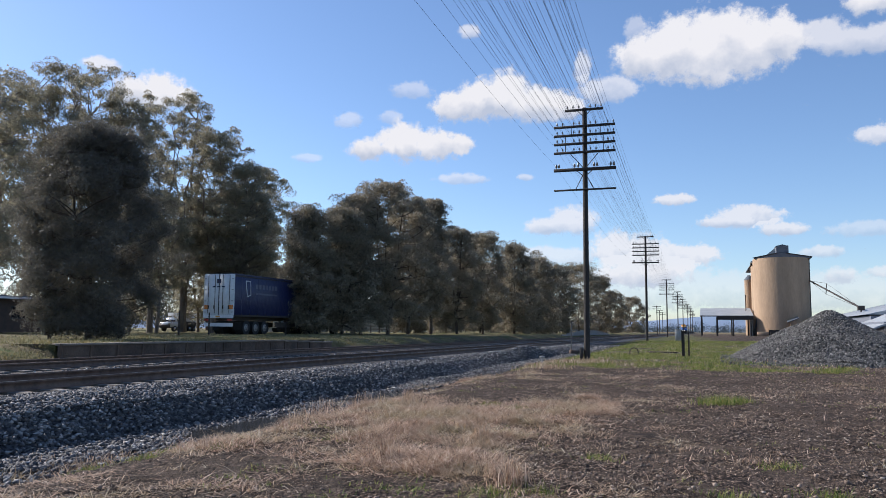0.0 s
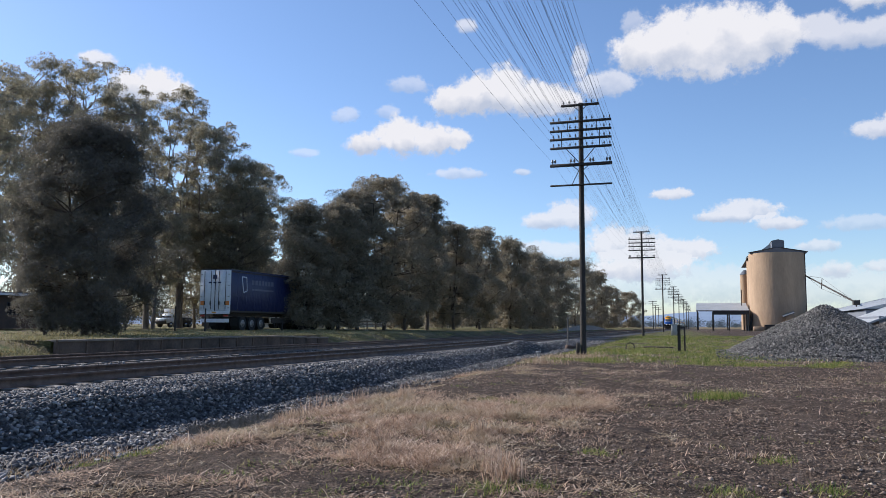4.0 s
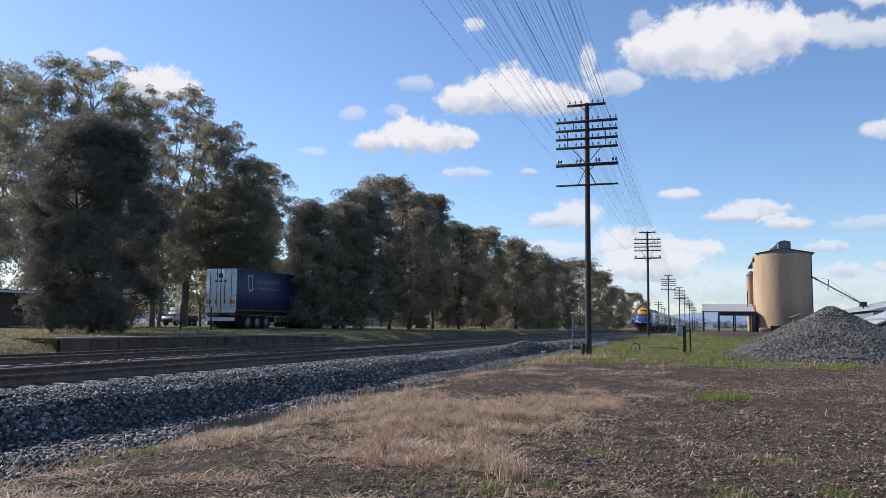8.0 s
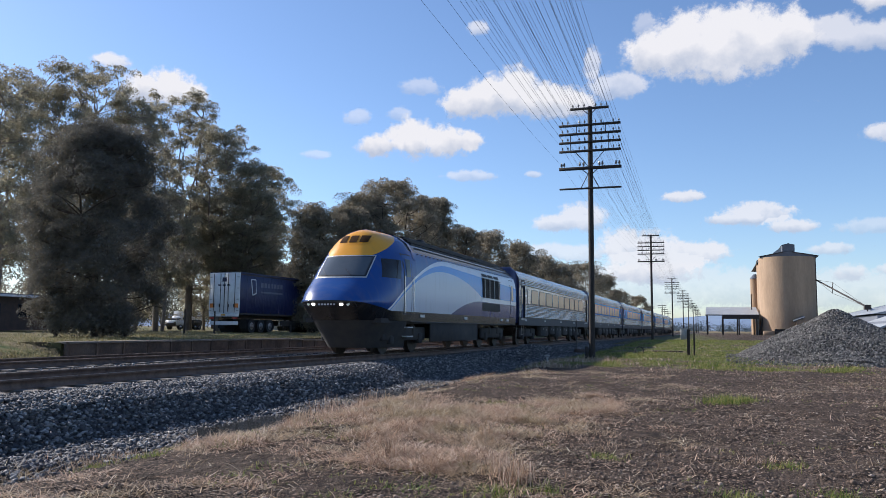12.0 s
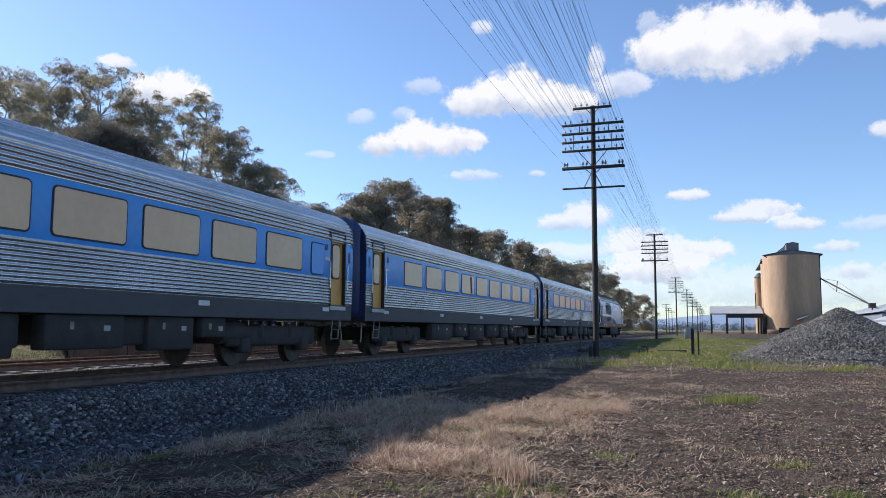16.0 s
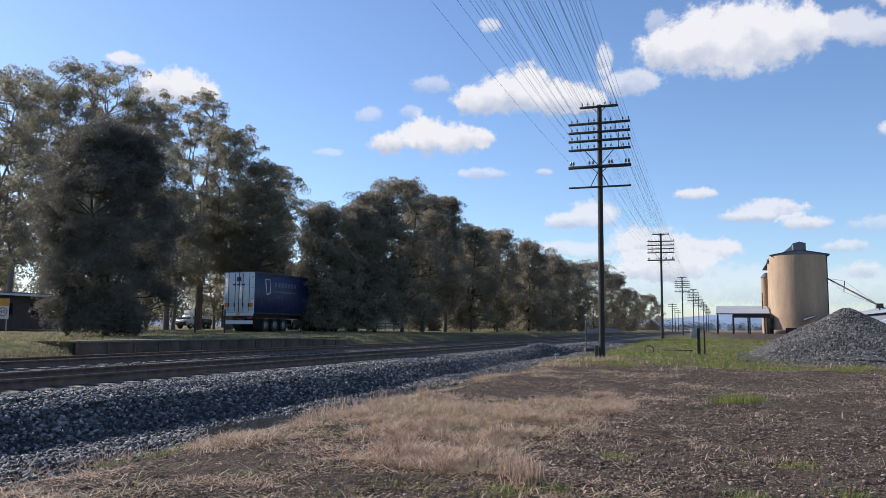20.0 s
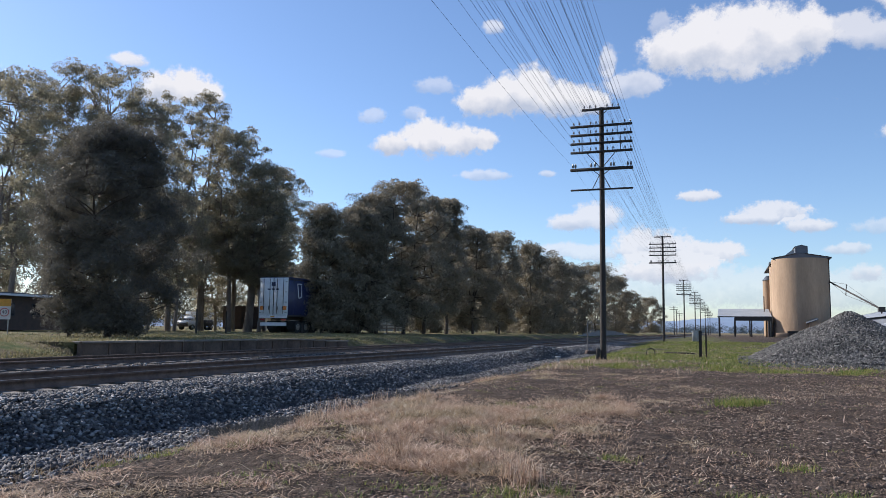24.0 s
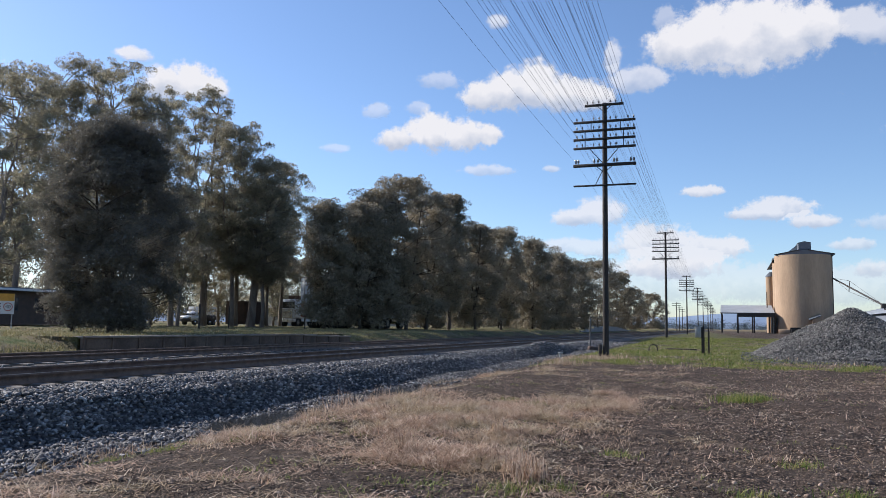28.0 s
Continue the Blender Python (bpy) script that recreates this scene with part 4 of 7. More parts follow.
def cloud(cover, *lobes):
    """A cloud of rounded lobes, each: bearing to the right of the track, height above the horizon, half width and half height, in degrees."""
    dist = 2500.0 + 70 * len(cloud_things)
    q = np.array(lobes, dtype=float)
    az0, az1 = (q[:, 0] - 1.7 * q[:, 2]).min(), (q[:, 0] + 1.7 * q[:, 2]).max()
    el0, el1 = (q[:, 1] - 1.8 * q[:, 3]).min(), (q[:, 1] + 1.8 * q[:, 3]).max()
    a, e = radians((az0 + az1) / 2), radians((el0 + el1) / 2)
    c = Vector((math.sin(a) * math.cos(e), math.cos(a) * math.cos(e), math.sin(e))) * dist
    c.z += EYE
    nu, nv = max(20, int((az1 - az0) * 5)), max(14, int((el1 - el0) * 7))
    az, el = np.meshgrid(np.linspace(az0, az1, nu + 1), np.linspace(el0, el1, nv + 1))
    u, w = (az - (az0 + az1) / 2) * math.cos(e), el - (el0 + el1) / 2
    k = dist * radians(1.0)
    v = np.stack([u * k, 0.0006 * (u * k) ** 2 * 0.2, w * k], axis=-1).reshape(-1, 3)
    grid = np.arange((nu + 1) * (nv + 1)).reshape(nv + 1, nu + 1)
    f = np.stack([grid[:-1, :-1], grid[:-1, 1:], grid[1:, 1:], grid[1:, :-1]], axis=-1).reshape(-1, 4)
    thick, high = np.zeros_like(az), np.zeros_like(az)
    for ca, ce, hw, hh in q:
        up = (el - ce) / hh
        d = np.sqrt(((az - ca) / hw) ** 2 + np.where(up < 0, up * 1.12, up) ** 2)
        part_ = np.clip(1.56 - d, 0, 1.15)
        thick = np.maximum(thick, part_) + 0.12 * np.minimum(thick, part_)
        high = np.maximum(high, np.where(part_ > 0, 0.5 + 0.5 * up, 0))
    me = raw_mesh("cloud", v, f, M["cloud"], True)
    for name, values in (("thickness", thick), ("height", np.clip(high, 0, 1.2)), ("cover", np.full_like(az, cover))):
        me.attributes.new(name, "FLOAT", "POINT").data.foreach_set("value", values.ravel().astype(np.float32))
    ob = solid("cloud", me, M["cloud"], "white fair-weather cumulus cloud with a soft painted grey shade at the base", "cloud", "clouds in the sky", "structure")
    turn = -math.degrees(a)
    ob.matrix_world = pose(c.x, c.y, c.z, 0, 0, turn)
    ob.visible_shadow = False
    cloud_things.append((ob, c, turn))


cloud(1.0, (-3.9, 19.1, 2.1, 1.4), (-1.6, 19.4, 2.7, 2.2), (0.7, 19.3, 3.0, 2.5), (3.2, 19.2, 2.6, 2.0), (5.4, 19.6, 1.3, 1.5))
cloud(0.75, (7.5, 19.4, 1.6, 0.9), (9.4, 18.6, 1.8, 0.9), (11.2, 18.6, 1.3, 0.9))
cloud(1.0, (10.8, 20.9, 1.5, 0.9), (13.0, 21.3, 2.0, 1.2))
cloud(1.0, (-18.0, 16.2, 1.5, 1.1), (-16.0, 16.5, 1.9, 1.4), (-14.1, 16.9, 1.7, 1.7), (-11.7, 16.2, 2.1, 1.25), (-9.8, 16.0, 1.4, 0.9))
cloud(0.7, (-6.7, 17.0, 2.0, 0.9), (-8.4, 18.6, 0.6, 1.2))
cloud(1.0, (-24.3, 13.0, 1.3, 0.8), (-21.8, 13.6, 1.6, 1.35), (-19.4, 13.4, 1.8, 1.1), (-17.5, 13.4, 1.0, 0.7))
cloud(1.0, (-40.6, 15.7, 1.5, 1.1), (-38.9, 16.1, 1.6, 1.2), (-37.3, 15.8, 0.9, 0.7))
cloud(0.9, (-43.0, 17.4, 1.1, 0.45))
cloud(0.45, (-21.0, 17.3, 1.3, 0.6), (-25.8, 15.0, 0.9, 0.55))
cloud(0.7, (-16.8, 21.3, 0.7, 0.5))
cloud(0.4, (-22.6, 15.4, 0.8, 0.5), (-28.6, 12.2, 1.0, 0.3))
cloud(0.45, (-4.6, 21.0, 0.7, 0.9))
cloud(0.8, (-11.0, 7.5, 1.6, 0.6), (-9.2, 7.9, 1.5, 1.0))
cloud(0.85, (-6.3, 5.7, 1.5, 1.3), (-4.4, 5.5, 1.8, 1.2), (-2.6, 5.0, 1.9, 1.0), (-0.7, 5.3, 1.5, 0.7), (-4.6, 4.0, 3.0, 0.9))
cloud(0.6, (-11.6, 5.5, 1.7, 0.55), (-9.4, 5.3, 1.5, 0.6))
cloud(0.85, (-2.1, 9.2, 1.4, 0.4))
cloud(0.8, (2.7, 7.8, 2.1, 0.75), (0.9, 7.5, 1.4, 0.35), (4.9, 6.9, 1.4, 0.45))
cloud(0.8, (10.9, 12.6, 1.4, 0.6), (12.8, 12.9, 1.6, 0.8))
cloud(0.55, (-12.6, 11.1, 0.6, 0.25), (-17.4, 11.0, 1.7, 0.4))
cloud(0.6, (7.2, 5.3, 1.2, 0.4), (8.2, 3.7, 0.9, 0.55), (10.9, 3.9, 1.0, 0.4))
cloud(0.4, (9.9, 6.7, 2.2, 0.5))
# pale bank low over the plain
cloud(0.4, (-8.5, 3.4, 4.5, 1.2), (-3.0, 3.0, 4.5, 1.4), (2.5, 2.8, 4.5, 1.3), (8.0, 2.6, 4.5, 1.2), (13.0, 2.6, 4.0, 1.2))
cloud(0.35, (-20.0, 2.6, 9.0, 1.6), (-36.0, 2.6, 9.0, 1.6))

# ---- train materials ----
class Nodes:
    """Short hand for arithmetic in a material."""

    def __init__(self, m):
        self.n, self.l = links_of(m)

    def op(self, kind, a, b=0.0, c=None):
        q = self.n.new("ShaderNodeMath")
        q.operation = kind
        for i, v in enumerate((a, b, c)):
            if v is None:
                continue
            if isinstance(v, (int, float)):
                q.inputs[i].default_value = v
            else:
                self.l.new(v, q.inputs[i])
        return q.outputs[0]

    def mix(self, fac, a, b):
        x = self.n.new("ShaderNodeMix")
        x.data_type = "RGBA"
        for i, v in ((0, fac), (6, a), (7, b)):
            if isinstance(v, tuple):
                x.inputs[i].default_value = (*v, 1)
            else:
                self.l.new(v, x.inputs[i])
        return x.outputs[2]

    def between(self, v, lo, hi):
        return self.op("MULTIPLY", self.op("GREATER_THAN", v, lo), self.op("LESS_THAN", v, hi))


def livery_material():
    """Paint of the power car: yellow brow, blue cab, sweeping white and blue bands, black skirt."""
    m = bpy.data.materials.new("power_car_livery")
    m.use_nodes = True
    k = Nodes(m)
    b = k.n["Principled BSDF"]
    b.inputs["Roughness"].default_value = 0.24
    tc, sep = k.n.new("ShaderNodeTexCoord"), k.n.new("ShaderNodeSeparateXYZ")
    k.l.new(tc.outputs["Object"], sep.inputs[0])
    z = sep.outputs[2]
    s = k.op("ADD", sep.outputs[1], 8.65)

    navy, mid, pale, white = (0.03, 0.10, 0.28), (0.12, 0.34, 0.74), (0.60, 0.65, 0.72), (0.80, 0.82, 0.84)
    deep = (0.045, 0.06, 0.17)
    # upper line: flat towards the rear, falling to the cab door in front
    def falling(z0, c_, s0):
        d = k.op("MINIMUM", k.op("SUBTRACT", s, s0), 0.0)
        return k.op("SUBTRACT", z0, k.op("MULTIPLY", k.op("MULTIPLY", d, d), c_))
    def beyond(s0):
        return k.op("MAXIMUM", k.op("SUBTRACT", s, s0), 0.0)
    top = falling(3.26, 0.053, 7.8)
    c = k.mix(k.op("LESS_THAN", z, top), navy, white)
    c = k.mix(k.op("LESS_THAN", z, k.op("SUBTRACT", falling(3.06, 0.057, 7.4), k.op("MULTIPLY", beyond(7.8), 0.03))), c, mid)
    after = beyond(7.0)
    crest = k.op("SUBTRACT", falling(2.81, 0.058, 7.0), k.op("MULTIPLY", k.op("MULTIPLY", after, after), 0.031))
    c = k.mix(k.op("MULTIPLY", k.op("LESS_THAN", z, crest), k.op("LESS_THAN", s, 11.95)), c, pale)
    rear = k.op("GREATER_THAN", s, 11.95)
    c = k.mix(k.op("MULTIPLY", rear, k.between(z, 1.88, 2.08)), c, white)
    rise = k.op("SUBTRACT", 1.89, k.op("MULTIPLY", k.op("POWER", k.op("MAXIMUM", k.op("SUBTRACT", 12.0, s), 0.0), 2.0), 0.035))
    c = k.mix(k.op("LESS_THAN", z, rise), c, deep)
    # cab
    cab = k.op("MULTIPLY", k.op("LESS_THAN", s, 4.0), k.op("GREATER_THAN", z, k.op("MAXIMUM", top, k.op("SUBTRACT", 1.56, k.op("MULTIPLY", s, 0.16)))))
    royal = (0.014, 0.068, 0.26)
    c = k.mix(cab, c, royal)
    yellow = k.op("MULTIPLY", k.op("LESS_THAN", s, k.op("ADD", 1.74, k.op("MULTIPLY", k.op("SUBTRACT", z, 2.98), 2.2))),
                  k.op("GREATER_THAN", z, 2.98))
    c = k.mix(yellow, c, (0.84, 0.37, 0.03))
    # roof and skirt
    roof = k.op("MULTIPLY", k.op("GREATER_THAN", z, 3.30), k.op("GREATER_THAN", s, 3.6))
    c = k.mix(roof, c, (0.035, 0.035, 0.04))
    skirt = k.op("LESS_THAN", z, k.op("MAXIMUM", k.op("SUBTRACT", 1.57, k.op("MULTIPLY", s, 0.16)), 1.26))
    c = k.mix(skirt, c, (0.018, 0.018, 0.02))
    # dust and rain streaks
    no = k.n.new("ShaderNodeTexNoise")
    mp = k.n.new("ShaderNodeMapping")
    mp.inputs["Scale"].default_value = (1, 3.5, 0.5)
    k.l.new(tc.outputs["Object"], mp.inputs[0])
    k.l.new(mp.outputs[0], no.inputs["Vector"])
    no.inputs["Scale"].default_value, no.inputs["Detail"].default_value = 1.6, 8
    dirt = k.n.new("ShaderNodeMapRange")
    dirt.inputs[1].default_value, dirt.inputs[2].default_value, dirt.inputs[4].default_value = 0.52, 0.9, 0.22
    k.l.new(no.outputs[0], dirt.inputs[0])
    c = k.mix(dirt.outputs[0], c, (0.20, 0.17, 0.13))
    k.l.new(c, b.inputs["Base Color"])
    return m


M["livery"] = livery_material()
M["cab_blue"] = mat("cab_blue_paint", (0.014, 0.068, 0.26), 0.18, 0, (0.013, 0.058, 0.22), 2)
M["stainless"] = mat("fluted_stainless", (0.66, 0.65, 0.65), 0.26, 0.92, (0.50, 0.49, 0.47), 1.2, stretch=(1, 0.4, 1))
M["band_blue"] = mat("blue_window_band", (0.032, 0.31, 0.80), 0.26, 0, (0.026, 0.26, 0.70), 0.8, spec=0.5)
M["end_blue"] = mat("dark_blue_end", (0.035, 0.05, 0.135), 0.5, 0, (0.026, 0.036, 0.10), 2)
M["solebar"] = mat("grey_solebar", (0.06, 0.064, 0.075), 0.6, 0.1, (0.05, 0.052, 0.058), 2)
M["under"] = mat("underframe_grime", (0.034, 0.033, 0.035), 0.85, 0.0, (0.055, 0.049, 0.044), 3)
M["door_yellow"] = mat("yellow_door_paint", (0.70, 0.34, 0.055), 0.4, 0, (0.56, 0.26, 0.045), 2)
M["window_film"] = mat("window_with_drawn_tan_blind", (0.80, 0.53, 0.31), 0.22, 0.0, (0.70, 0.45, 0.26), 0.6, spec=0.4)
M["galley_glass"] = mat("galley_window_glass", (0.16, 0.20, 0.27), 0.12, 0.0, (0.11, 0.14, 0.2), 2.0, spec=0.6)
M["door_silver"] = mat("brushed_door_metal", (0.42, 0.42, 0.43), 0.42, 0.5, (0.32, 0.32, 0.33), 2)
M["steel_rim"] = mat("dusty_steel_rim", (0.30, 0.29, 0.28), 0.5, 0.7, (0.18, 0.16, 0.14), 6)
M["gasket"] = mat("black_gasket", (0.02, 0.022, 0.03), 0.6)
M["silver_paint"] = mat("pale_sill", (0.6, 0.62, 0.64), 0.4, 0.3)
M["wheel"] = mat("wheel_steel", (0.05, 0.043, 0.036), 0.6, 0.5, (0.09, 0.075, 0.065), 6)
M["lamp_on"] = glow("lit_headlamp", (1.0, 0.93, 0.8), 5.0)
M["windscreen"] = mat("windscreen_glass", (0.10, 0.115, 0.12), 0.05, 0.3, (0.12, 0.13, 0.135), 1, spec=0.8)
M["grille"] = mat("black_grille", (0.02, 0.02, 0.022), 0.6, 0.2)
# dark brown that paints the shade inside the roof intakes
M["intake_shade"] = mat("painted_intake_shade", (0.07, 0.035, 0.012), 0.95, 0, (0.04, 0.02, 0.01), 8, spec=0.1)
M["intake_yellow"] = mat("brow_yellow_paint", (0.84, 0.37, 0.03), 0.25, 0, (0.74, 0.32, 0.028), 3)


# ---- carriages ----
def strip(name, prof, y0, y1, material, cuts=1):
    """A profile (x, z) drawn along y as one sheet."""
    k = len(prof)
    ysr = np.linspace(y0, y1, cuts + 1)
    v = [(x, y, z) for y in ysr for x, z in prof]
    f = [(j * k + i, j * k + i + 1, (j + 1) * k + i + 1, (j + 1) * k + i) for j in range(cuts) for i in range(k - 1)]
    return raw_mesh(name, v, f, material)


def fluted(points, pitch, depth):
    """A line of (x, z) points with ribs standing proud of it."""
    pts = [Vector((p[0], p[1])) for p in points]
    out = []
    for a, b in zip(pts, pts[1:]):
        n = max(1, round((b - a).length / pitch))
        d = (b - a) / n
        nrm = Vector((d.y, -d.x)).normalized()
        for i in range(n):
            for t, h in ((0.0, 0), (0.30, 0), (0.42, 1), (0.88, 1)):
                q = a + d * (i + t) + nrm * depth * h
                out.append((q.x, q.y))
    out.append((pts[-1].x, pts[-1].y))
    return out


def mirrored(prof):
    return [(-x, z) for x, z in prof][::-1]


def rounded_plate(w, h, r, depth, n=4):
    """An upright plate in the y-z plane with rounded corners, depth along x."""
    bm = bmesh.new()
    ring = []
    for cx, cz, a0 in ((w / 2 - r, h / 2 - r, 0), (-w / 2 + r, h / 2 - r, 90), (-w / 2 + r, -h / 2 + r, 180), (w / 2 - r, -h / 2 + r, 270)):
        for i in range(n + 1):
            a = radians(a0 + 90 * i / n)
            ring.append((cx + r * math.cos(a), cz + r * math.sin(a)))
    va = [bm.verts.new((depth / 2, y, z)) for y, z in ring]
    vb = [bm.verts.new((-depth / 2, y, z)) for y, z in ring]
    bm.faces.new(va)
    bm.faces.new(vb[::-1])
    k = len(ring)
    for i in range(k):
        bm.faces.new((va[i], vb[i], vb[(i + 1) % k], va[(i + 1) % k]))
    return bm


def placed(bm, m):
    bmesh.ops.transform(bm, matrix=m, verts=bm.verts)
    return bm


def bogie(parent, y, wheelbase=2.6, r=0.46):
    g = new("bogie")
    g.parent = parent
    g.location = (0, y, -0.12)
    bm = bmesh.new()
    for sx in (-1, 1):
        box(bm, 0.16, wheelbase + 1.2, 0.46, sx * 1.02, 0, 0.66, bevel=0.05)
        for sy in (-1, 1):
            box(bm, 0.24, 0.32, 0.34, sx * 1.04, sy * wheelbase / 2, r, bevel=0.03)
            cyl(bm, 0.12, 0.12, (sx * 1.04, sy * wheelbase / 4, 0.62), (sx * 1.04, sy * wheelbase / 4, 0.92), 10)
    box(bm, 2.0, 0.6, 0.3, 0, 0, 0.62)
    part("frame", bm, M["under"], g)
    for sy in (-1, 1):
        for sx in (-1, 1):
            bm = bmesh.new()
            cyl(bm, r, r, (sx * 0.69, sy * wheelbase / 2, r), (sx * 0.82, sy * wheelbase / 2, r), 28)
            cyl(bm, r + 0.03, r + 0.03, (sx * 0.66, sy * wheelbase / 2, r), (sx * 0.69, sy * wheelbase / 2, r), 28)
            cyl(bm, 0.14, 0.14, (sx * 0.82, sy * wheelbase / 2, r), (sx * 0.9, sy * wheelbase / 2, r), 12)
            part("wheel", bm, M["wheel"], g)
    return g


def side_window(parent, sx, y, w, h, z, pane="window_film", r=0.075):
    fr = part("window", placed(rounded_plate(w + 0.06, h + 0.06, r + 0.02, 0.024), Matrix.Translation((sx * 1.437, y, z))), M["gasket"], parent)
    part("pane", placed(rounded_plate(w, h, r, 0.02), Matrix.Translation((sx * 1.447, y, z))), M[pane], fr)
    return fr


SEATS = [-7.97 + 2.0 * i for i in range(9)]


def carriage(label, bare=False, blank_seats=(), gap_seat=None, blanks=((9.62, 0.62), ), galley=False, rear_door="door_yellow", front_door="door_yellow"):
    """A carriage: rows of wide windows with drawn blinds, blanked windows, and a recessed door at each end of each side."""
    c = thing("passenger_carriage", Matrix(), label, "railway carriage", "carriages of the passenger train")
    y0, y1 = -11.65, 11.65
    paint = "stainless" if bare else "band_blue"
    lower = fluted([(1.415, 1.33), (1.425, 2.0)], 0.075, 0.022)
    band = [(1.43, 2.0), (1.437, 2.03), (1.437, 2.9), (1.436, 2.99)]
    arc = [(1.425, 3.0), (1.40, 3.2)] + [(1.40 * math.cos(a) ** 0.75, 3.2 + 0.72 * math.sin(a) ** 0.9) for a in np.linspace(0.18, 1.12, 7)]
    roof_r = fluted(arc, 0.088, 0.026)
    crown = [arc[-1], (0.35, 3.955), (0.0, 3.97)]
    for sx, f in ((1, lambda p: p), (-1, mirrored)):
        for ya, yb in ((y0, -11.20), (-10.36, 10.36), (11.20, y1)):      # broken at the doorways
            part("lower_side", strip("lower_side", f(lower), ya, yb, M["stainless"]), M["stainless"], c, "ribbed stainless lower side")
            part("window_band", strip("window_band", f(band), ya, yb, M[paint]), M[paint], c, "smooth bare metal band" if bare else "smooth blue painted band")
        part("solebar", bx(0.06, y1 - y0, 0.40, sx * 1.385, 0, 1.13), M["solebar"], c)
        part("drip_rail", bx(0.03, y1 - y0 - 3.0, 0.03, sx * 1.445, 0, 1.995), M["silver_paint"], c)
        for i in range(5):
            part("marker_plate", bx(0.02, 0.34, 0.10, sx * 1.425, -10.14 + i * 5.07, 1.20), M["silver_paint"], c)
    roof_prof = roof_r + crown[1:]
    full = roof_prof + [(-x, z) for x, z in roof_prof[::-1][1:]]
    part("roof", strip("roof", full, y0, y1, M["stainless"]), M["stainless"], c, "ribbed stainless roof")
    for ye, s in ((y0, -1), (y1, 1)):
        bm = bmesh.new()
        outline = [(1.40, 0.95), (1.42, 2.0), (1.435, 2.9)] + arc + [(0.0, 3.97)]
        ring = outline + [(-x, z) for x, z in outline[::-1][1:]]
        bm.faces.new([bm.verts.new((x, ye, z)) for x, z in ring])
        part("end_wall", bm, M["end_blue"], c)
        bm = bmesh.new()
        box(bm, 2.66, 0.46, 2.86, 0, ye + s * 0.22, 2.42, bevel=0.22)
        part("gangway", bm, M["end_blue"], c, "dark blue gangway bellows")
        hoop = [(x * 0.995, z - 0.01) for x, z in outline[2:]]
        hoop += [(-x, z) for x, z in hoop[::-1]]
        part("end_trim", strip("end_trim", [(x * 1.02, z + 0.02) for x, z in hoop], ye - 0.04, ye + 0.04, M["solebar"]), M["solebar"], c, "dark rim round the carriage end")
    part("floor_frame", bx(2.7, y1 - y0, 0.12, 0, 0, 0.98), M["under"], c)
    for sx in (-1, 1):
        for i, y in enumerate(SEATS):
            if i in blank_seats:
                side_window(c, sx, y, 1.58, 0.74, 2.49, paint)
                continue
            if galley and i > 6:
                continue
            fr = side_window(c, sx, y, 1.56, 0.74, 2.49)
            if i == gap_seat:      # a blind half drawn
                part("blind_gap", bx(0.012, 0.24, 0.68, sx * 1.455, y + 0.42, 2.49, m=pose(0, 0, 0, sx * 6, 0, 0)), M["gasket"], fr, "dark gap beside a blind")
        for y, w in blanks:
            side_window(c, sx, y, w, 0.76, 2.46, paint)
        if galley:
            fr = side_window(c, sx, 5.75, 1.06, 0.74, 2.49, "galley_glass")
            part("shelf_box", bx(0.012, 0.28, 0.2, sx * 1.452, 5.6, 2.72), M["white_paint"], fr, "white boxes inside the galley window")
            part("shelf_box", bx(0.012, 0.34, 0.16, sx * 1.452, 5.62, 2.22), M["white_paint"], fr)
            part("mullion", bx(0.014, 0.03, 0.72, sx * 1.453, 5.95, 2.49), M["silver_paint"], fr)
        for y in (-10.78, 10.78):
            paint_ = rear_door if y > 0 else front_door
            d = part("door", bx(0.04, 0.84, 2.16, sx * 1.33, y, 2.12), M[paint_], c, {"door_yellow": "yellow door set back in the doorway", "door_silver": "plain silver door set back in the doorway"}.get(paint_, "dark blue door set back in the doorway"))
            if rear_door == "door_silver" and y > 0 and not galley:
                part("door_panel", bx(0.012, 0.80, 1.0, sx * 1.353, y, 2.5), M["band_blue"], d, "blue upper door panel")
            for e in (-0.42, 0.42):
                part("door_jamb", bx(0.13, 0.045, 2.06, sx * 1.378, y + e, 2.2), M["gasket"], c)
            part("door_header", bx(0.10, 0.88, 0.16, sx * 1.37, y, 3.24), M["gasket"], c)
            part("door_sill", bx(0.16, 0.90, 0.10, sx * 1.37, y, 1.24), M["door_silver"], c, "worn metal door sill")
            dw = part("door_window_frame", placed(rounded_plate(0.48, 0.94, 0.13, 0.02), Matrix.Translation((sx * 1.358, y, 2.48))), M["gasket"], d)
            part("door_window", placed(rounded_plate(0.40, 0.86, 0.11, 0.02), Matrix.Translation((sx * 1.368, y, 2.48))), M["window_film"], dw)
            inner = 1 if y > 0 else -1
            for e in (-0.50, 0.50):
                part("handrail", cy(0.014, 0.014, (sx * 1.475, y + e, 1.75), (sx * 1.475, y + e, 2.45), 6), M["stainless"], c)
            part("handle_recess", placed(rounded_plate(0.10, 0.30, 0.045, 0.02), Matrix.Translation((sx * 1.436, y + inner * 0.66, 2.62))), M["end_blue"], c)
            part("round_port", placed(rounded_plate(0.13, 0.17, 0.06, 0.02), Matrix.Translation((sx * 1.438, y - inner * 0.68, 2.80))), M["end_blue"], c)
            part("notice_plate", bx(0.012, 0.26, 0.07, sx * 1.44, y - inner * 0.62, 2.50), M["silver_paint"], c)
            bm = bmesh.new()
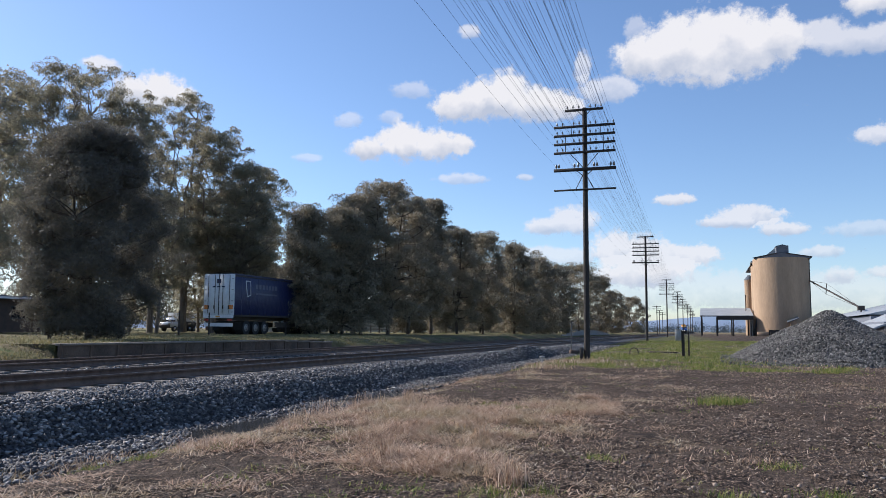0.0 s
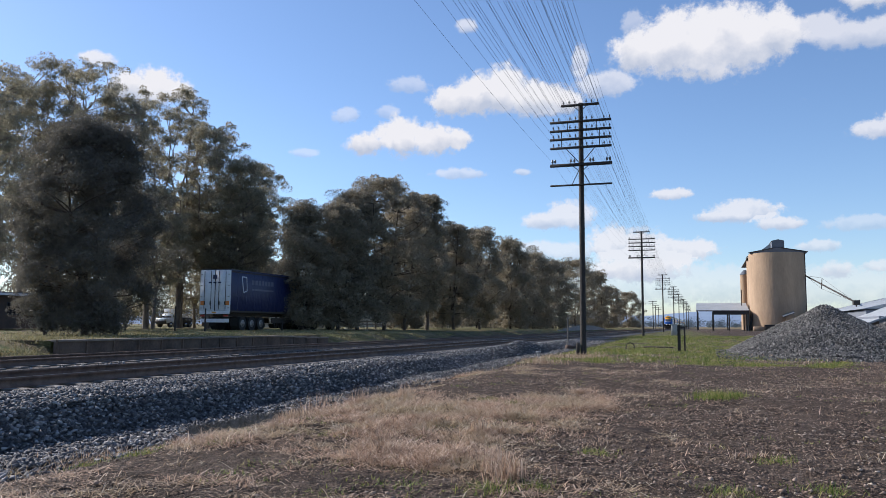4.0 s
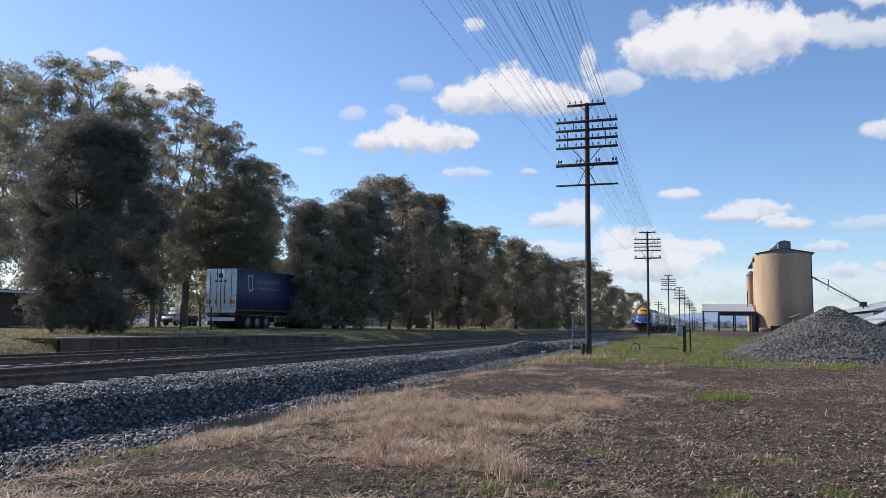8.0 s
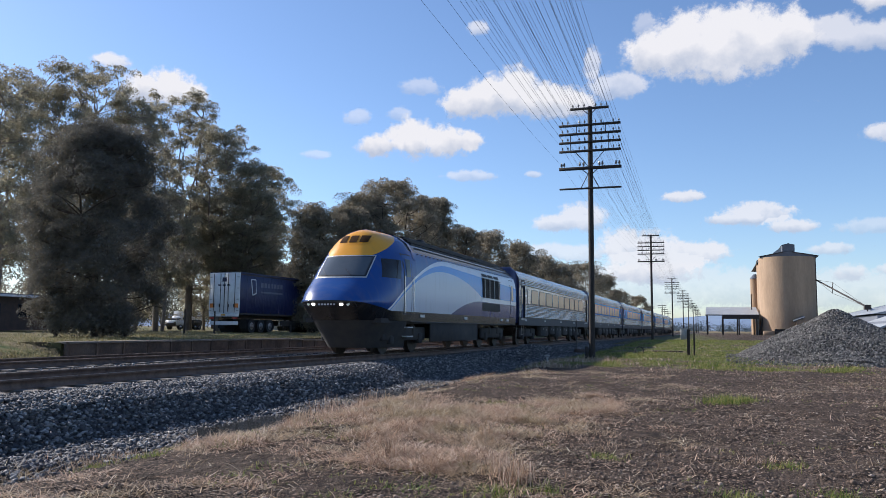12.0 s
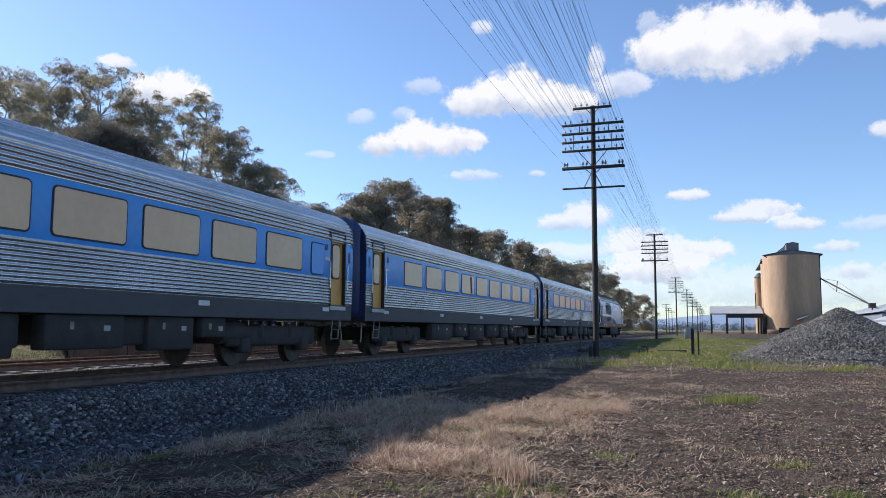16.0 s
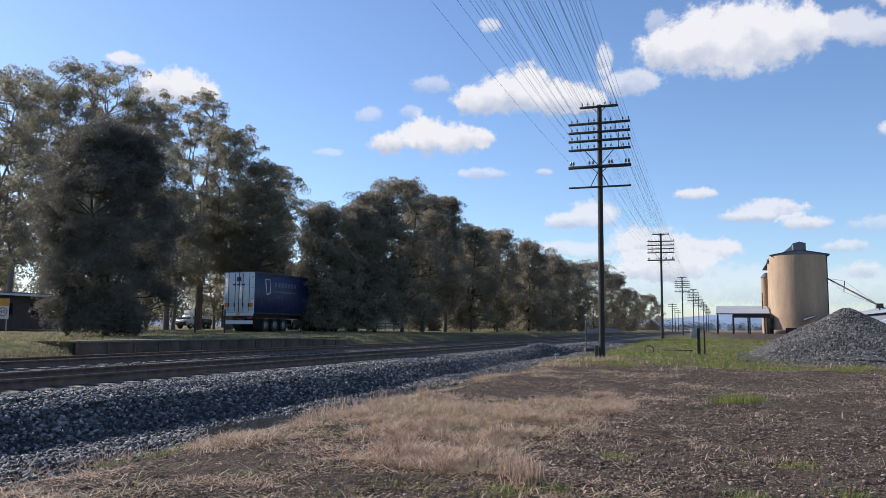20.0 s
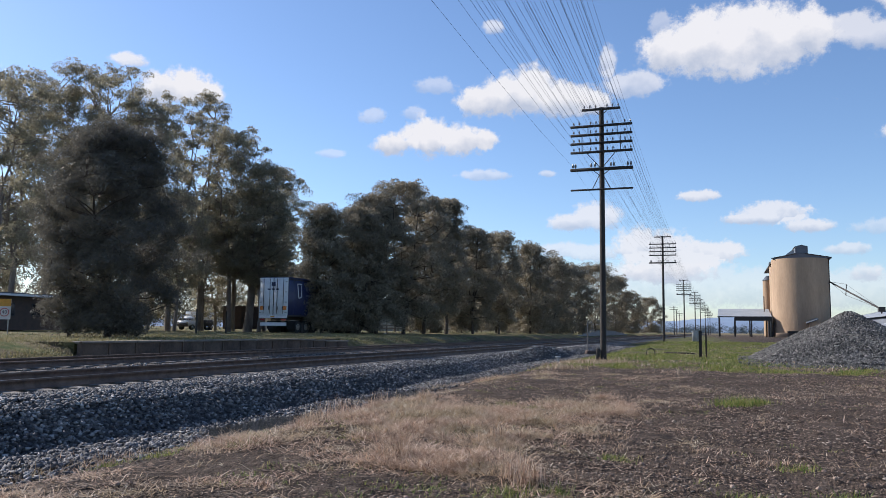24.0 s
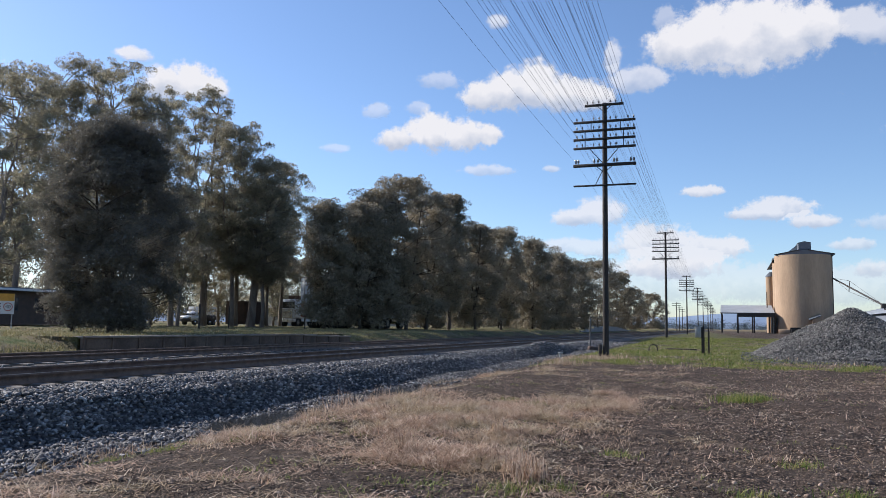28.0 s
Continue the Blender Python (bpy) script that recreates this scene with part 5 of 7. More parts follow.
            for e in (-0.20, 0.20):
                cyl(bm, 0.018, 0.018, (sx * 1.40, y + e, 0.95), (sx * 1.36, y + e, 0.42), 5)
            for zz in (0.44, 0.68):
                cyl(bm, 0.016, 0.016, (sx * 1.37, y - 0.20, zz), (sx * 1.37, y + 0.20, zz), 5)
            part("step_ladder", bm, M["steel_rim"], c)
            part("brake_hose", cy(0.02, 0.02, (sx * 1.2, y + inner * 0.62, 0.9), (sx * 1.22, y + inner * 0.72, 0.32), 6), M["steel_rim"], c)
    for y, ln in ((-4.2, 2.6), (-0.6, 3.2), (3.6, 2.4)):
        part("equipment_box", bx(2.4, ln, 0.52, 0, y, 0.66, bevel=0.04), M["under"], c)
    for sx in (-1, 1):
        for y, ln, hgt in ((-4.7, 2.1, 0.62), (-2.3, 1.5, 0.5), (-0.2, 2.0, 0.66), (2.2, 1.7, 0.56), (4.3, 1.3, 0.62), (5.6, 0.8, 0.4)):
            b = part("equipment_case", bx(0.3, ln, hgt, sx * 1.16, y, 0.92 - hgt / 2, bevel=0.03), M["under"], c)
            part("case_latch", bx(0.02, 0.08, 0.12, sx * 1.318, y - ln * 0.2, 0.74), M["steel_rim"], b)
            part("case_notice", bx(0.015, 0.14, 0.09, sx * 1.316, y + ln * 0.25, 0.7), M["grey_box"], b)
    part("air_tank", cy(0.25, 0.25, (0.9, 6.2, 0.62), (0.9, 7.0, 0.62), 12), M["under"], c)
    bogie(c, -8.3)
    bogie(c, 8.3)
    return c


# ---- power cars ----
NZ = [0.95, 1.30, 1.48, 1.8, 2.25, 2.98, 3.3, 3.55, 3.75, 3.85, 3.9]
NS = [0.86, 0.42, 0.16, 0.40, 0.92, 1.60, 1.84, 2.08, 2.34, 2.62, 2.95]
HZ = [0.95, 1.75, 2.6, 3.0, 3.3, 3.55, 3.7, 3.8, 3.87, 3.9]
HW = [1.40, 1.44, 1.43, 1.38, 1.27, 1.08, 0.85, 0.60, 0.30, 0.02]
ND, NE = 2.35, 0.74


def nose_s(x, z):
    """How far back from the tip the front lies at x, z."""
    h = float(np.interp(z, HZ, HW))
    q = min(1.0, abs(x) / h) ** (1 / NE)
    return float(np.interp(z, NZ, NS)) + ND * (1 - max(0.0, 1 - q * q) ** (NE / 2))


def side_x(s, z):
    """Half width of the shell at s metres behind the tip."""
    h, s0 = float(np.interp(z, HZ, HW)), float(np.interp(z, NZ, NS))
    t = 1 - min(1.0, max(0.0, (s - s0) / ND))
    co = t ** (1 / NE)
    return h * math.sqrt(max(0.0, 1 - co * co)) ** NE


def front_patch(name, x0, x1, z0, z1, off, material, nx_=12, nz_=6):
    v = [(x, nose_s(x, z) - 8.65 - off, (z if z < 3.3 else 3.3 + (z - 3.3) * 1.15) + off * 0.6) for z in np.linspace(z0, z1, nz_ + 1) for x in np.linspace(x0, x1, nx_ + 1)]
    f = [(j * (nx_ + 1) + i, j * (nx_ + 1) + i + 1, (j + 1) * (nx_ + 1) + i + 1, (j + 1) * (nx_ + 1) + i) for j in range(nz_) for i in range(nx_)]
    return raw_mesh(name, v, f, material, True)


def side_patch(name, sx, s0, s1, z0, z1, off, material, n=6, slant=0.0):
    v = []
    for j in range(n + 1):
        z = z0 + (z1 - z0) * j / n
        for i in range(n + 1):
            s = s0 + slant * j / n + (s1 - s0 - slant * 0.4 * j / n) * i / n
            v.append((sx * (side_x(s, z) + off), s - 8.65, z))
    f = [(j * (n + 1) + i, j * (n + 1) + i + 1, (j + 1) * (n + 1) + i + 1, (j + 1) * (n + 1) + i) for j in range(n) for i in range(n)]
    return raw_mesh(name, v, f, material, True)


def power_car(lit):
    p = thing("power_car", Matrix(), "streamlined diesel power car, blue with yellow brow and white sweeping bands", "locomotive",
              "power cars of the passenger train")
    zs = [0.95, 1.1, 1.3, 1.42, 1.48, 1.56, 1.66, 1.8, 2.0, 2.25, 2.42, 2.6, 2.8, 2.98, 3.14, 3.3, 3.45, 3.55, 3.63, 3.7, 3.75, 3.8, 3.85, 3.87, 3.9]
    rows = []
    for z in zs:
        h, s0 = float(np.interp(z, HZ, HW)), float(np.interp(z, NZ, NS))
        se = s0 + ND
        left = [(-h, s, z) for s in (18.1, 14, 11, 8, 6.4)] + [(-h, se + (6.4 - se) * q, z) for q in (0.75, 0.5, 0.25)]
        arcp = []
        for a in np.linspace(-math.pi / 2, math.pi / 2, 41):
            x = h * math.copysign(abs(math.sin(a)) ** NE, a)
            arcp.append((x, s0 + ND * (1 - max(0.0, math.cos(a)) ** NE), z))
        rows.append(left + arcp + [(-x, s, z_) for x, s, z_ in left[::-1]])
    k = len(rows[0])
    def deck(s, z):
        """The cab roof stands a hand above the engine-room roof."""
        return z if z < 3.3 else 3.3 + (z - 3.3) * (1.15 - 0.13 * ramp01(s, 3.75, 4.15))
    v = [(x, s - 8.65, deck(s, z)) for r in rows for x, s, z in r]
    f = [(j * k + i, j * k + i + 1, (j + 1) * k + i + 1, (j + 1) * k + i) for j in range(len(rows) - 1) for i in range(k - 1)]
    part("body", raw_mesh("body", v, f, M["livery"], True), M["livery"], p)
    bm = bmesh.new()
    ring = [(h, z) for z, h in zip(HZ, HW)]
    bm.faces.new([bm.verts.new((x, 18.1 - 8.65, 3.3 + (z - 3.3) * 1.02 if z > 3.3 else z)) for x, z in ring + [(-x, z) for x, z in ring[::-1]]])
    part("rear_wall", bm, M["end_blue"], p)
    part("gangway", bx(2.5, 0.8, 2.9, 0, 9.83, 2.45, bevel=0.2), M["end_blue"], p)
    # pilot under the nose
    v, f = [], []
    for j, (z, s0, h) in enumerate(((0.1, 1.45, 1.06), (0.55, 1.17, 1.24), (0.97, 0.85, 1.395))):
        for i in range(17):
            a = -math.pi / 2 + math.pi * i / 16
            v.append((h * math.copysign(abs(math.sin(a)) ** NE, a), s0 + ND * (1 - max(0.0, math.cos(a)) ** NE) - 8.65, z))
    f = [(j * 17 + i, j * 17 + i + 1, (j + 1) * 17 + i + 1, (j + 1) * 17 + i) for j in range(2) for i in range(16)]
    part("pilot", raw_mesh("pilot", v, f, M["under"], True), M["under"], p, "black pilot skirt")
    ws = part("windscreen_frame", front_patch("windscreen_frame", -0.875, 0.875, 2.245, 3.0, 0.008, M["silver_paint"]), M["silver_paint"], p, "bright metal windscreen frame")
    part("gasket", front_patch("gasket", -0.845, 0.845, 2.285, 2.975, 0.014, M["gasket"]), M["gasket"], ws, "black windscreen gasket")
    part("windscreen", front_patch("windscreen", -0.80, 0.80, 2.325, 2.935, 0.022, M["windscreen"]), M["windscreen"], ws)
    for sx in (-0.45, 0.4):
        part("wiper", cy(0.012, 0.012, (sx, nose_s(sx, 2.34) - 8.69, 2.34), (sx - 0.25, nose_s(sx - 0.25, 2.55) - 8.69, 2.55), 5), M["gasket"], p)
    surround = part("intake_surround", front_patch("intake_surround", -0.58, 0.58, 3.36, 3.70, 0.008, M["intake_yellow"], 10, 3), M["intake_yellow"], p, "raised yellow intake surround")
    # flat patches, with the shade of the openings put into the colour
    for x0 in (-0.50, -0.14, 0.22):
        part("roof_intake", front_patch("roof_intake", x0, x0 + 0.28, 3.42, 3.64, 0.018, M["intake_shade"], 4, 3), M["intake_shade"], surround, "roof intake, its inner shade painted dark")
    part("lamp_band", front_patch("lamp_band", -0.86, 0.86, 1.34, 1.48, 0.01, M["gasket"], 14, 2), M["gasket"], p)
    for x in (-0.66, -0.46, 0.46, 0.66):
        on = lit and abs(x) < 0.5
        y = nose_s(x, 1.42) - 8.65
        part("headlamp", cy(0.055, 0.055, (x, y + 0.02, 1.42), (x, y - 0.025, 1.42), 14), M["lamp_on"] if on else M["chrome"], p)
    for i in range(6):        # the painted number, as plain bars
        x = -0.25 + i * 0.1
        part("number_bar", bx(0.06, 0.006, 0.075, x, nose_s(x, 1.42) - 8.668, 1.42), M["silver_paint"], p)
    for sx in (-1, 1):
        part("cab_window", side_patch("cab_window", sx, 1.62, 2.62, 2.30, 2.92, 0.008, M["glass_dark"], slant=0.32), M["glass_dark"], p)
        part("door_seal", side_patch("door_seal", sx, 2.87, 3.57, 1.16, 3.16, 0.008, M["gasket"]), M["gasket"], p, "dark rubber door seal")
        d = part("cab_door", side_patch("cab_door", sx, 2.92, 3.52, 1.2, 3.12, 0.016, M["livery"]), M["livery"], p)
        part("door_window", side_patch("door_window", sx, 3.04, 3.40, 2.40, 2.98, 0.024, M["glass_dark"]), M["glass_dark"], d)
        for s in (2.82, 3.62):
            part("handrail", cy(0.016, 0.016, (sx * 1.49, s - 8.65, 1.2), (sx * 1.49, s - 8.65, 2.4), 6), M["stainless"], p)
        # radiator grille with slats
        g = part("radiator_grille", side_patch("radiator_grille", sx, 12.0, 14.96, 2.08, 2.94, 0.006, M["grille"]), M["grille"], p, "black louvred grille")
        for i in range(9):
            part("slat", bx(0.05, 2.86, 0.028, sx * 1.445, 13.48 - 8.65, 2.12 + i * 0.096, m=pose(0, 0, 0, 0, sx * 35, 0)), M["steel_dark"], g)
        for i in range(4):
            part("strut", bx(0.03, 0.035, 0.86, sx * 1.468, 12.3 + i * 0.78 - 8.65, 2.51, m=pose(0, 0, 0, sx * 4, 0, 0)), M["silver_paint"], g)
        for i in range(3):
            part("vent_slot", side_patch("vent_slot", sx, 12.05 + i * 0.98, 12.9 + i * 0.98, 3.0, 3.13, 0.006, M["grille"], 2), M["grille"], p)
        part("lower_grille", side_patch("lower_grille", sx, 12.0, 14.96, 1.50, 1.86, 0.006, M["grille"]), M["grille"], p)
        part("grille_frame", side_patch("grille_frame", sx, 11.95, 15.0, 2.945, 2.985, 0.01, M["silver_paint"], 2), M["silver_paint"], p)
        part("rear_door_seal", side_patch("rear_door_seal", sx, 16.9, 17.66, 1.26, 3.14, 0.006, M["gasket"]), M["gasket"], p)
        part("rear_door", side_patch("rear_door", sx, 16.95, 17.61, 1.3, 3.1, 0.012, M["livery"]), M["livery"], p)
        part("rear_window", side_patch("rear_window", sx, 17.08, 17.46, 2.1, 2.85, 0.02, M["window_film"]), M["window_film"], p)
        part("solebar", bx(0.06, 14.4, 0.16, sx * 1.37, 2.2, 1.0), M["solebar"], p)
        for s in (4.6, 9.6, 15.3, 16.4):
            part("marker_plate", bx(0.02, 0.42, 0.1, sx * 1.43, s - 8.65, 1.14), M["silver_paint"], p)
        for s in np.arange(4.4, 17.4, 0.42):
            part("roof_bolt", bx(0.04, 0.05, 0.05, sx * 1.30, s - 8.65, 3.26), M["grille"], p)
    for i in range(10):     # louvred engine-room roof
        part("roof_louvre", bx(1.35 - 0.1 * abs(i - 4) * 0.2, 1.24, 0.08, 0, -3.3 + i * 1.27, 3.90, bevel=0.02), M["grille"], p)
    for sx in (-1, 1):
        for i in range(4):
            part("roof_rail", bx(0.05, 13.2, 0.05, sx * (0.72 + 0.14 * i), 2.4, 3.86 - 0.085 * i - 0.03 * i * i * 0.5), M["grille"], p)
    hoop = [(h + 0.012, z if z < 3.3 else 3.3 + (z - 3.3) * 1.15 + 0.012) for z, h in zip(HZ, HW) if z > 2.9]
    hoop += [(-x, z) for x, z in hoop[::-1]]
    rim_ = strip("cab_rim", hoop, 3.80 - 8.65, 3.98 - 8.65, M["cab_blue"])
    part("cab_rim", rim_, M["cab_blue"], p, "raised blue rim behind the cab roof")
    bm = bmesh.new()
    bm.faces.new([bm.verts.new((x, 3.975 - 8.65, z)) for x, z in hoop])
    part("cab_back", bm, M["cab_blue"], p)
    part("exhaust", bx(0.7, 0.5, 0.28, 0, -1.2, 3.98, bevel=0.05), M["grille"], p)
    for x in (-0.25, 0.2):
        part("horn", cy(0.07, 0.03, (x, -5.05, 4.02), (x, -4.7, 4.02), 8), M["gasket"], p)
    for sx in (-1, 1):
        part("side_skirt", bx(0.08, 5.9, 0.72, sx * 1.30, 0.0, 0.60, bevel=0.02), M["under"], p)
    part("fuel_tank", bx(2.3, 4.6, 0.62, 0, 0.3, 0.66, bevel=0.06), M["under"], p)
    part("floor_frame", bx(2.6, 15, 0.14, 0, 0.2, 0.95), M["under"], p)
    for y in (-4.75, 6.3):
        bogie(p, y, 2.6, 0.5)
    for sx in (-1, 1):
        for zz in (0.45, 0.75):
            part("cab_step", bx(0.2, 0.5, 0.04, sx * 1.33, 3.48 - 8.65, zz), M["silver_paint"], p)
    return p


SPEED = 29.0
NOSE0 = 20.75 + SPEED * 12
train = [(power_car(True), 8.75, 0)]
BLUE_CAR = "fluted stainless carriage with a blue window band and yellow doors"
seated = carriage(BLUE_CAR, gap_seat=3)
train.append((carriage("fluted stainless carriage with a bare metal window band", bare=True, blanks=((-9.5, 0.5), ), front_door="end_blue"), 30.6, 0))
train.append((seated, 54.8, 0))
train.append((carriage("fluted stainless carriage with a blue band and one silver door", blank_seats=(0, ), gap_seat=8, blanks=(), rear_door="door_silver"), 79.0, 0))
train.append((copy_thing(seated, Matrix()), 103.2, 0))
train.append((copy_thing(seated, Matrix()), 127.4, 0))
train.append((carriage("fluted stainless buffet carriage with a blue band and a galley window", blank_seats=(6, ), blanks=((9.07, 1.16), ), galley=True, rear_door="door_silver"), 151.6, 0))
tail_car = copy_thing(train[0][0], Matrix())
for o in tail_car.children:
    if o.name.startswith("headlamp"):
        o.data = o.data.copy()
        o.data.materials.clear()
        o.data.materials.append(M["chrome"])
train.append((tail_car, 173.2, 180))

# ---- truck ----
M["faded_text"] = mat("faded_lettering", (0.13, 0.14, 0.19), 0.6)
truck_wheels = []


def wheel_set(parent, y, r=0.5, x=1.02, dual=True):
    made = []
    for sx in (-1, 1):
        w = part("wheel", cy(r, r, (sx * (x - (0.5 if dual else 0.26)), 0, 0), (sx * (x + 0.2), 0, 0), 24), M["rubber"], parent)
        w.location = (0, y, r)
        part("rim", cy(r * 0.58, r * 0.5, (sx * (x + 0.18), 0, 0), (sx * (x + 0.215), 0, 0), 18), M["steel_rim"], w)
        for i in range(8):
            a = math.pi * i / 4
            part("wheel_nut", cy(0.025, 0.025, (sx * (x + 0.21), r * 0.3 * math.cos(a), r * 0.3 * math.sin(a)), (sx * (x + 0.235), r * 0.3 * math.cos(a), r * 0.3 * math.sin(a)), 5), M["steel_dark"], w)
        made.append(w)
    return made


def semi_trailer_truck():
    t = thing("semi_trailer_truck", Matrix(), "navy curtain-sided semi-trailer truck with white rear doors", "truck")
    part("trailer_body", bx(2.46, 13.6, 2.95, 0, 6.86, 2.83, bevel=0.03), M["truck_blue"], t, "navy blue curtain side")
    part("roof", bx(2.5, 13.7, 0.08, 0, 6.86, 4.33), M["truck_blue"], t)
    part("chassis", bx(1.0, 13.0, 0.28, 0, 7.0, 1.18), M["steel_dark"], t)
    part("side_rail", bx(2.52, 13.6, 0.12, 0, 6.86, 1.36), M["steel_dark"], t)
    for sx in (-1, 1):
        d = part("rear_door", bx(1.19, 0.06, 2.92, sx * 0.605, 0.03, 2.86, bevel=0.01), M["white_paint"], t, "white rear door")
        for dx in (-0.28, 0.28):
            part("lock_bar", cy(0.02, 0.02, (sx * 0.605 + dx, -0.03, 1.5), (sx * 0.605 + dx, -0.03, 4.25), 6), M["steel_dark"], d)
            part("lock_handle", bx(0.05, 0.03, 0.26, sx * 0.605 + dx * 0.8, -0.04, 1.95), M["steel_dark"], d)
        for zz in (1.6, 2.4, 3.2, 4.0):
            part("hinge", bx(0.16, 0.03, 0.06, sx * 1.14, -0.02, zz), M["grey_box"], d)
        part("reflector", bx(0.34, 0.02, 0.30, sx * 1.02, -0.015, 1.95), M["orange_lens"], t, "orange reflective board")
        part("tail_lamp", bx(0.4, 0.05, 0.12, sx * 0.95, -0.02, 1.05), M["red_lens"], t)
        part("corner_post", bx(0.05, 0.07, 2.95, sx * 1.235, 0.02, 2.84), M["white_paint"], t)
    part("seal", bx(0.05, 0.03, 2.9, 0, -0.01, 2.85), M["gasket"], t)
    part("emblem", bx(0.34, 0.02, 0.30, 0.0, -0.045, 3.82), M["truck_blue"], t, "blue emblem plate")
    for i in range(3):
        part("text_bar", bx(0.26, 0.012, 0.10, -0.42 + i * 0.38, -0.012, 3.42), M["truck_blue"], t)
    part("bumper", bx(2.44, 0.12, 0.22, 0, 0.0, 1.28), M["white_paint"], t)
    part("under_bumper", bx(2.3, 0.1, 0.26, 0, 0.06, 0.70), M["white_paint"], t)
    part("number_plate", bx(0.36, 0.015, 0.11, 0, -0.075, 1.28), M["yellow_sign"], t)
    for sx in (-1, 1):
        part("mud_flap", bx(0.55, 0.03, 0.6, sx * 0.9, 1.05, 0.62), M["rubber"], t)
        # emblem and lettering on the curtain, as plain shapes
        for a, b in (((1.5, 3.9), (2.1, 3.9)), ((2.1, 3.9), (2.2, 2.9)), ((2.2, 2.9), (1.75, 2.75)), ((1.75, 2.75), (1.5, 3.9))):
            part("emblem_line", cy(0.035, 0.035, (sx * 1.235, a[0], a[1]), (sx * 1.235, b[0], b[1]), 4), M["white_paint"], t)
        for i in range(7):
            part("text_bar", bx(0.012, 0.32, 0.34, sx * 1.236, 3.0 + i * 0.46, 3.55), M["faded_text"], t)
        part("text_bar", bx(0.012, 3.1, 0.13, sx * 1.236, 4.4, 3.02), M["faded_text"], t)
        part("curtain_rail", bx(0.03, 13.5, 0.08, sx * 1.24, 6.86, 4.2), M["steel_dark"], t)
        for i in range(12):
            part("strap", bx(0.014, 0.05, 2.75, sx * 1.236, 1.0 + i * 1.1, 2.78), M["truck_blue"], t)
            part("buckle", bx(0.03, 0.07, 0.16, sx * 1.24, 1.0 + i * 1.1, 1.46), M["steel_dark"], t)
        part("landing_leg", bx(0.14, 0.14, 0.9, sx * 0.8, 9.9, 0.7), M["steel_dark"], t)
        part("side_guard", bx(0.05, 3.6, 0.4, sx * 1.18, 7.6, 0.75), M["steel_dark"], t)
    for y in (1.75, 3.0, 4.25, 11.6, 12.9):
        truck_wheels.extend(wheel_set(t, y))
    truck_wheels.extend(wheel_set(t, 16.4, dual=False))
    # prime mover
    part("cab", bx(2.4, 2.3, 2.5, 0, 15.0, 2.45, bevel=0.12), M["white_paint"], t, "white cab")
    part("bonnet", bx(1.9, 1.9, 1.2, 0, 16.9, 1.6, bevel=0.15), M["white_paint"], t)
    for sx in (-1, 1):
        part("cab_window", bx(0.02, 1.0, 0.75, sx * 1.205, 15.4, 2.9), M["glass_dark"], t)
        part("mudguard", bx(0.5, 1.3, 0.2, sx * 0.95, 16.4, 1.12, bevel=0.08), M["white_paint"], t)
        part("fuel_tank", cy(0.32, 0.32, (sx * 0.95, 13.7, 0.8), (sx * 0.95, 15.2, 0.8), 16), M["chrome"], t)
        part("exhaust_stack", cy(0.07, 0.07, (sx * 1.0, 13.65, 1.2), (sx * 1.0, 13.65, 4.2), 10), M["chrome"], t)
    part("air_deflector", bx(2.3, 0.9, 0.8, 0, 14.6, 4.0, bevel=0.2), M["truck_blue"], t)
    return t


truck = semi_trailer_truck()


# ---- beyond the tracks ----
def platform():
    p = tagged(thing("platform_wall", Matrix(), "low stained concrete platform edge with an earth top", "platform"), kind="structure")
    y = 18.9
    while y < 36.4:
        hgt = 0.42 - 0.13 * ramp01(y, 30, 36.4)
        part("panel", bx(0.16, 1.17, hgt + 0.2, -18.58, y + 0.6, 0.27 + (hgt - 0.2) / 2, bevel=0.01), M["platform_face"], p)
        part("coping", bx(0.42, 1.185, 0.07, -18.66, y + 0.6, 0.295 + hgt, bevel=0.012), M["coping"], p)
        part("post", bx(0.04, 0.08, hgt + 0.15, -18.49, y, 0.25 + hgt / 2), M["platform_face"], p)
        y += 1.2
    return p


platform()
bm = bmesh.new()
box(bm, 3.6, 17.6, 0.5, -20.55, 27.7, 0.47)
solid("platform_top", bm, M["ground"], "earth and dry grass fill behind the platform edge", "platform", kind="structure")


def road_sign(x, y):
    s = thing("road_sign", pose(x, y, ground_z(x, y), 0, 0, 35), "orange and white roadwork speed sign on two posts", "road sign")
    for dx in (-0.36, 0.36):
        part("post", cy(0.03, 0.03, (dx, 0.03, 0), (dx, 0.03, 1.0), 8), M["grey_box"], s)
    part("panel", bx(0.9, 0.03, 1.0, 0, 0, 1.2), M["white_paint"], s)
    part("header", bx(0.9, 0.012, 0.36, 0, -0.022, 1.52), M["yellow_sign"], s, "orange top panel")
    for i, (a, b) in enumerate(((0.0, 24), )):
        bm = bmesh.new()
        for k in range(b):
            a0 = 2 * math.pi * k / b
            box(bm, 0.05, 0.012, 0.035, 0.18 + 0.19 * math.cos(a0), -0.022, 1.05 + 0.19 * math.sin(a0), m=pose(0, 0, 0, 0, -math.degrees(a0) + 90, 0))
        part("ring", bm, M["red_lens"], s)
    tx = bpy.data.curves.new("numerals", "FONT")
    tx.body, tx.size, tx.extrude, tx.align_x, tx.align_y = "40", 0.24, 0.004, "CENTER", "CENTER"
    ob = new("numerals", tx)
    me = bpy.data.meshes.new_from_object(ob)
    bpy.data.objects.remove(ob)
    num = part("numerals", me, M["gasket"], s)
    num.matrix_local = pose(0.18, -0.024, 1.05, 90, 0, 0)
    for i in range(3):
        part("text_bar", bx(0.22, 0.01, 0.05, -0.25, -0.021, 1.2 - i * 0.13), M["gasket"], s)
    return s


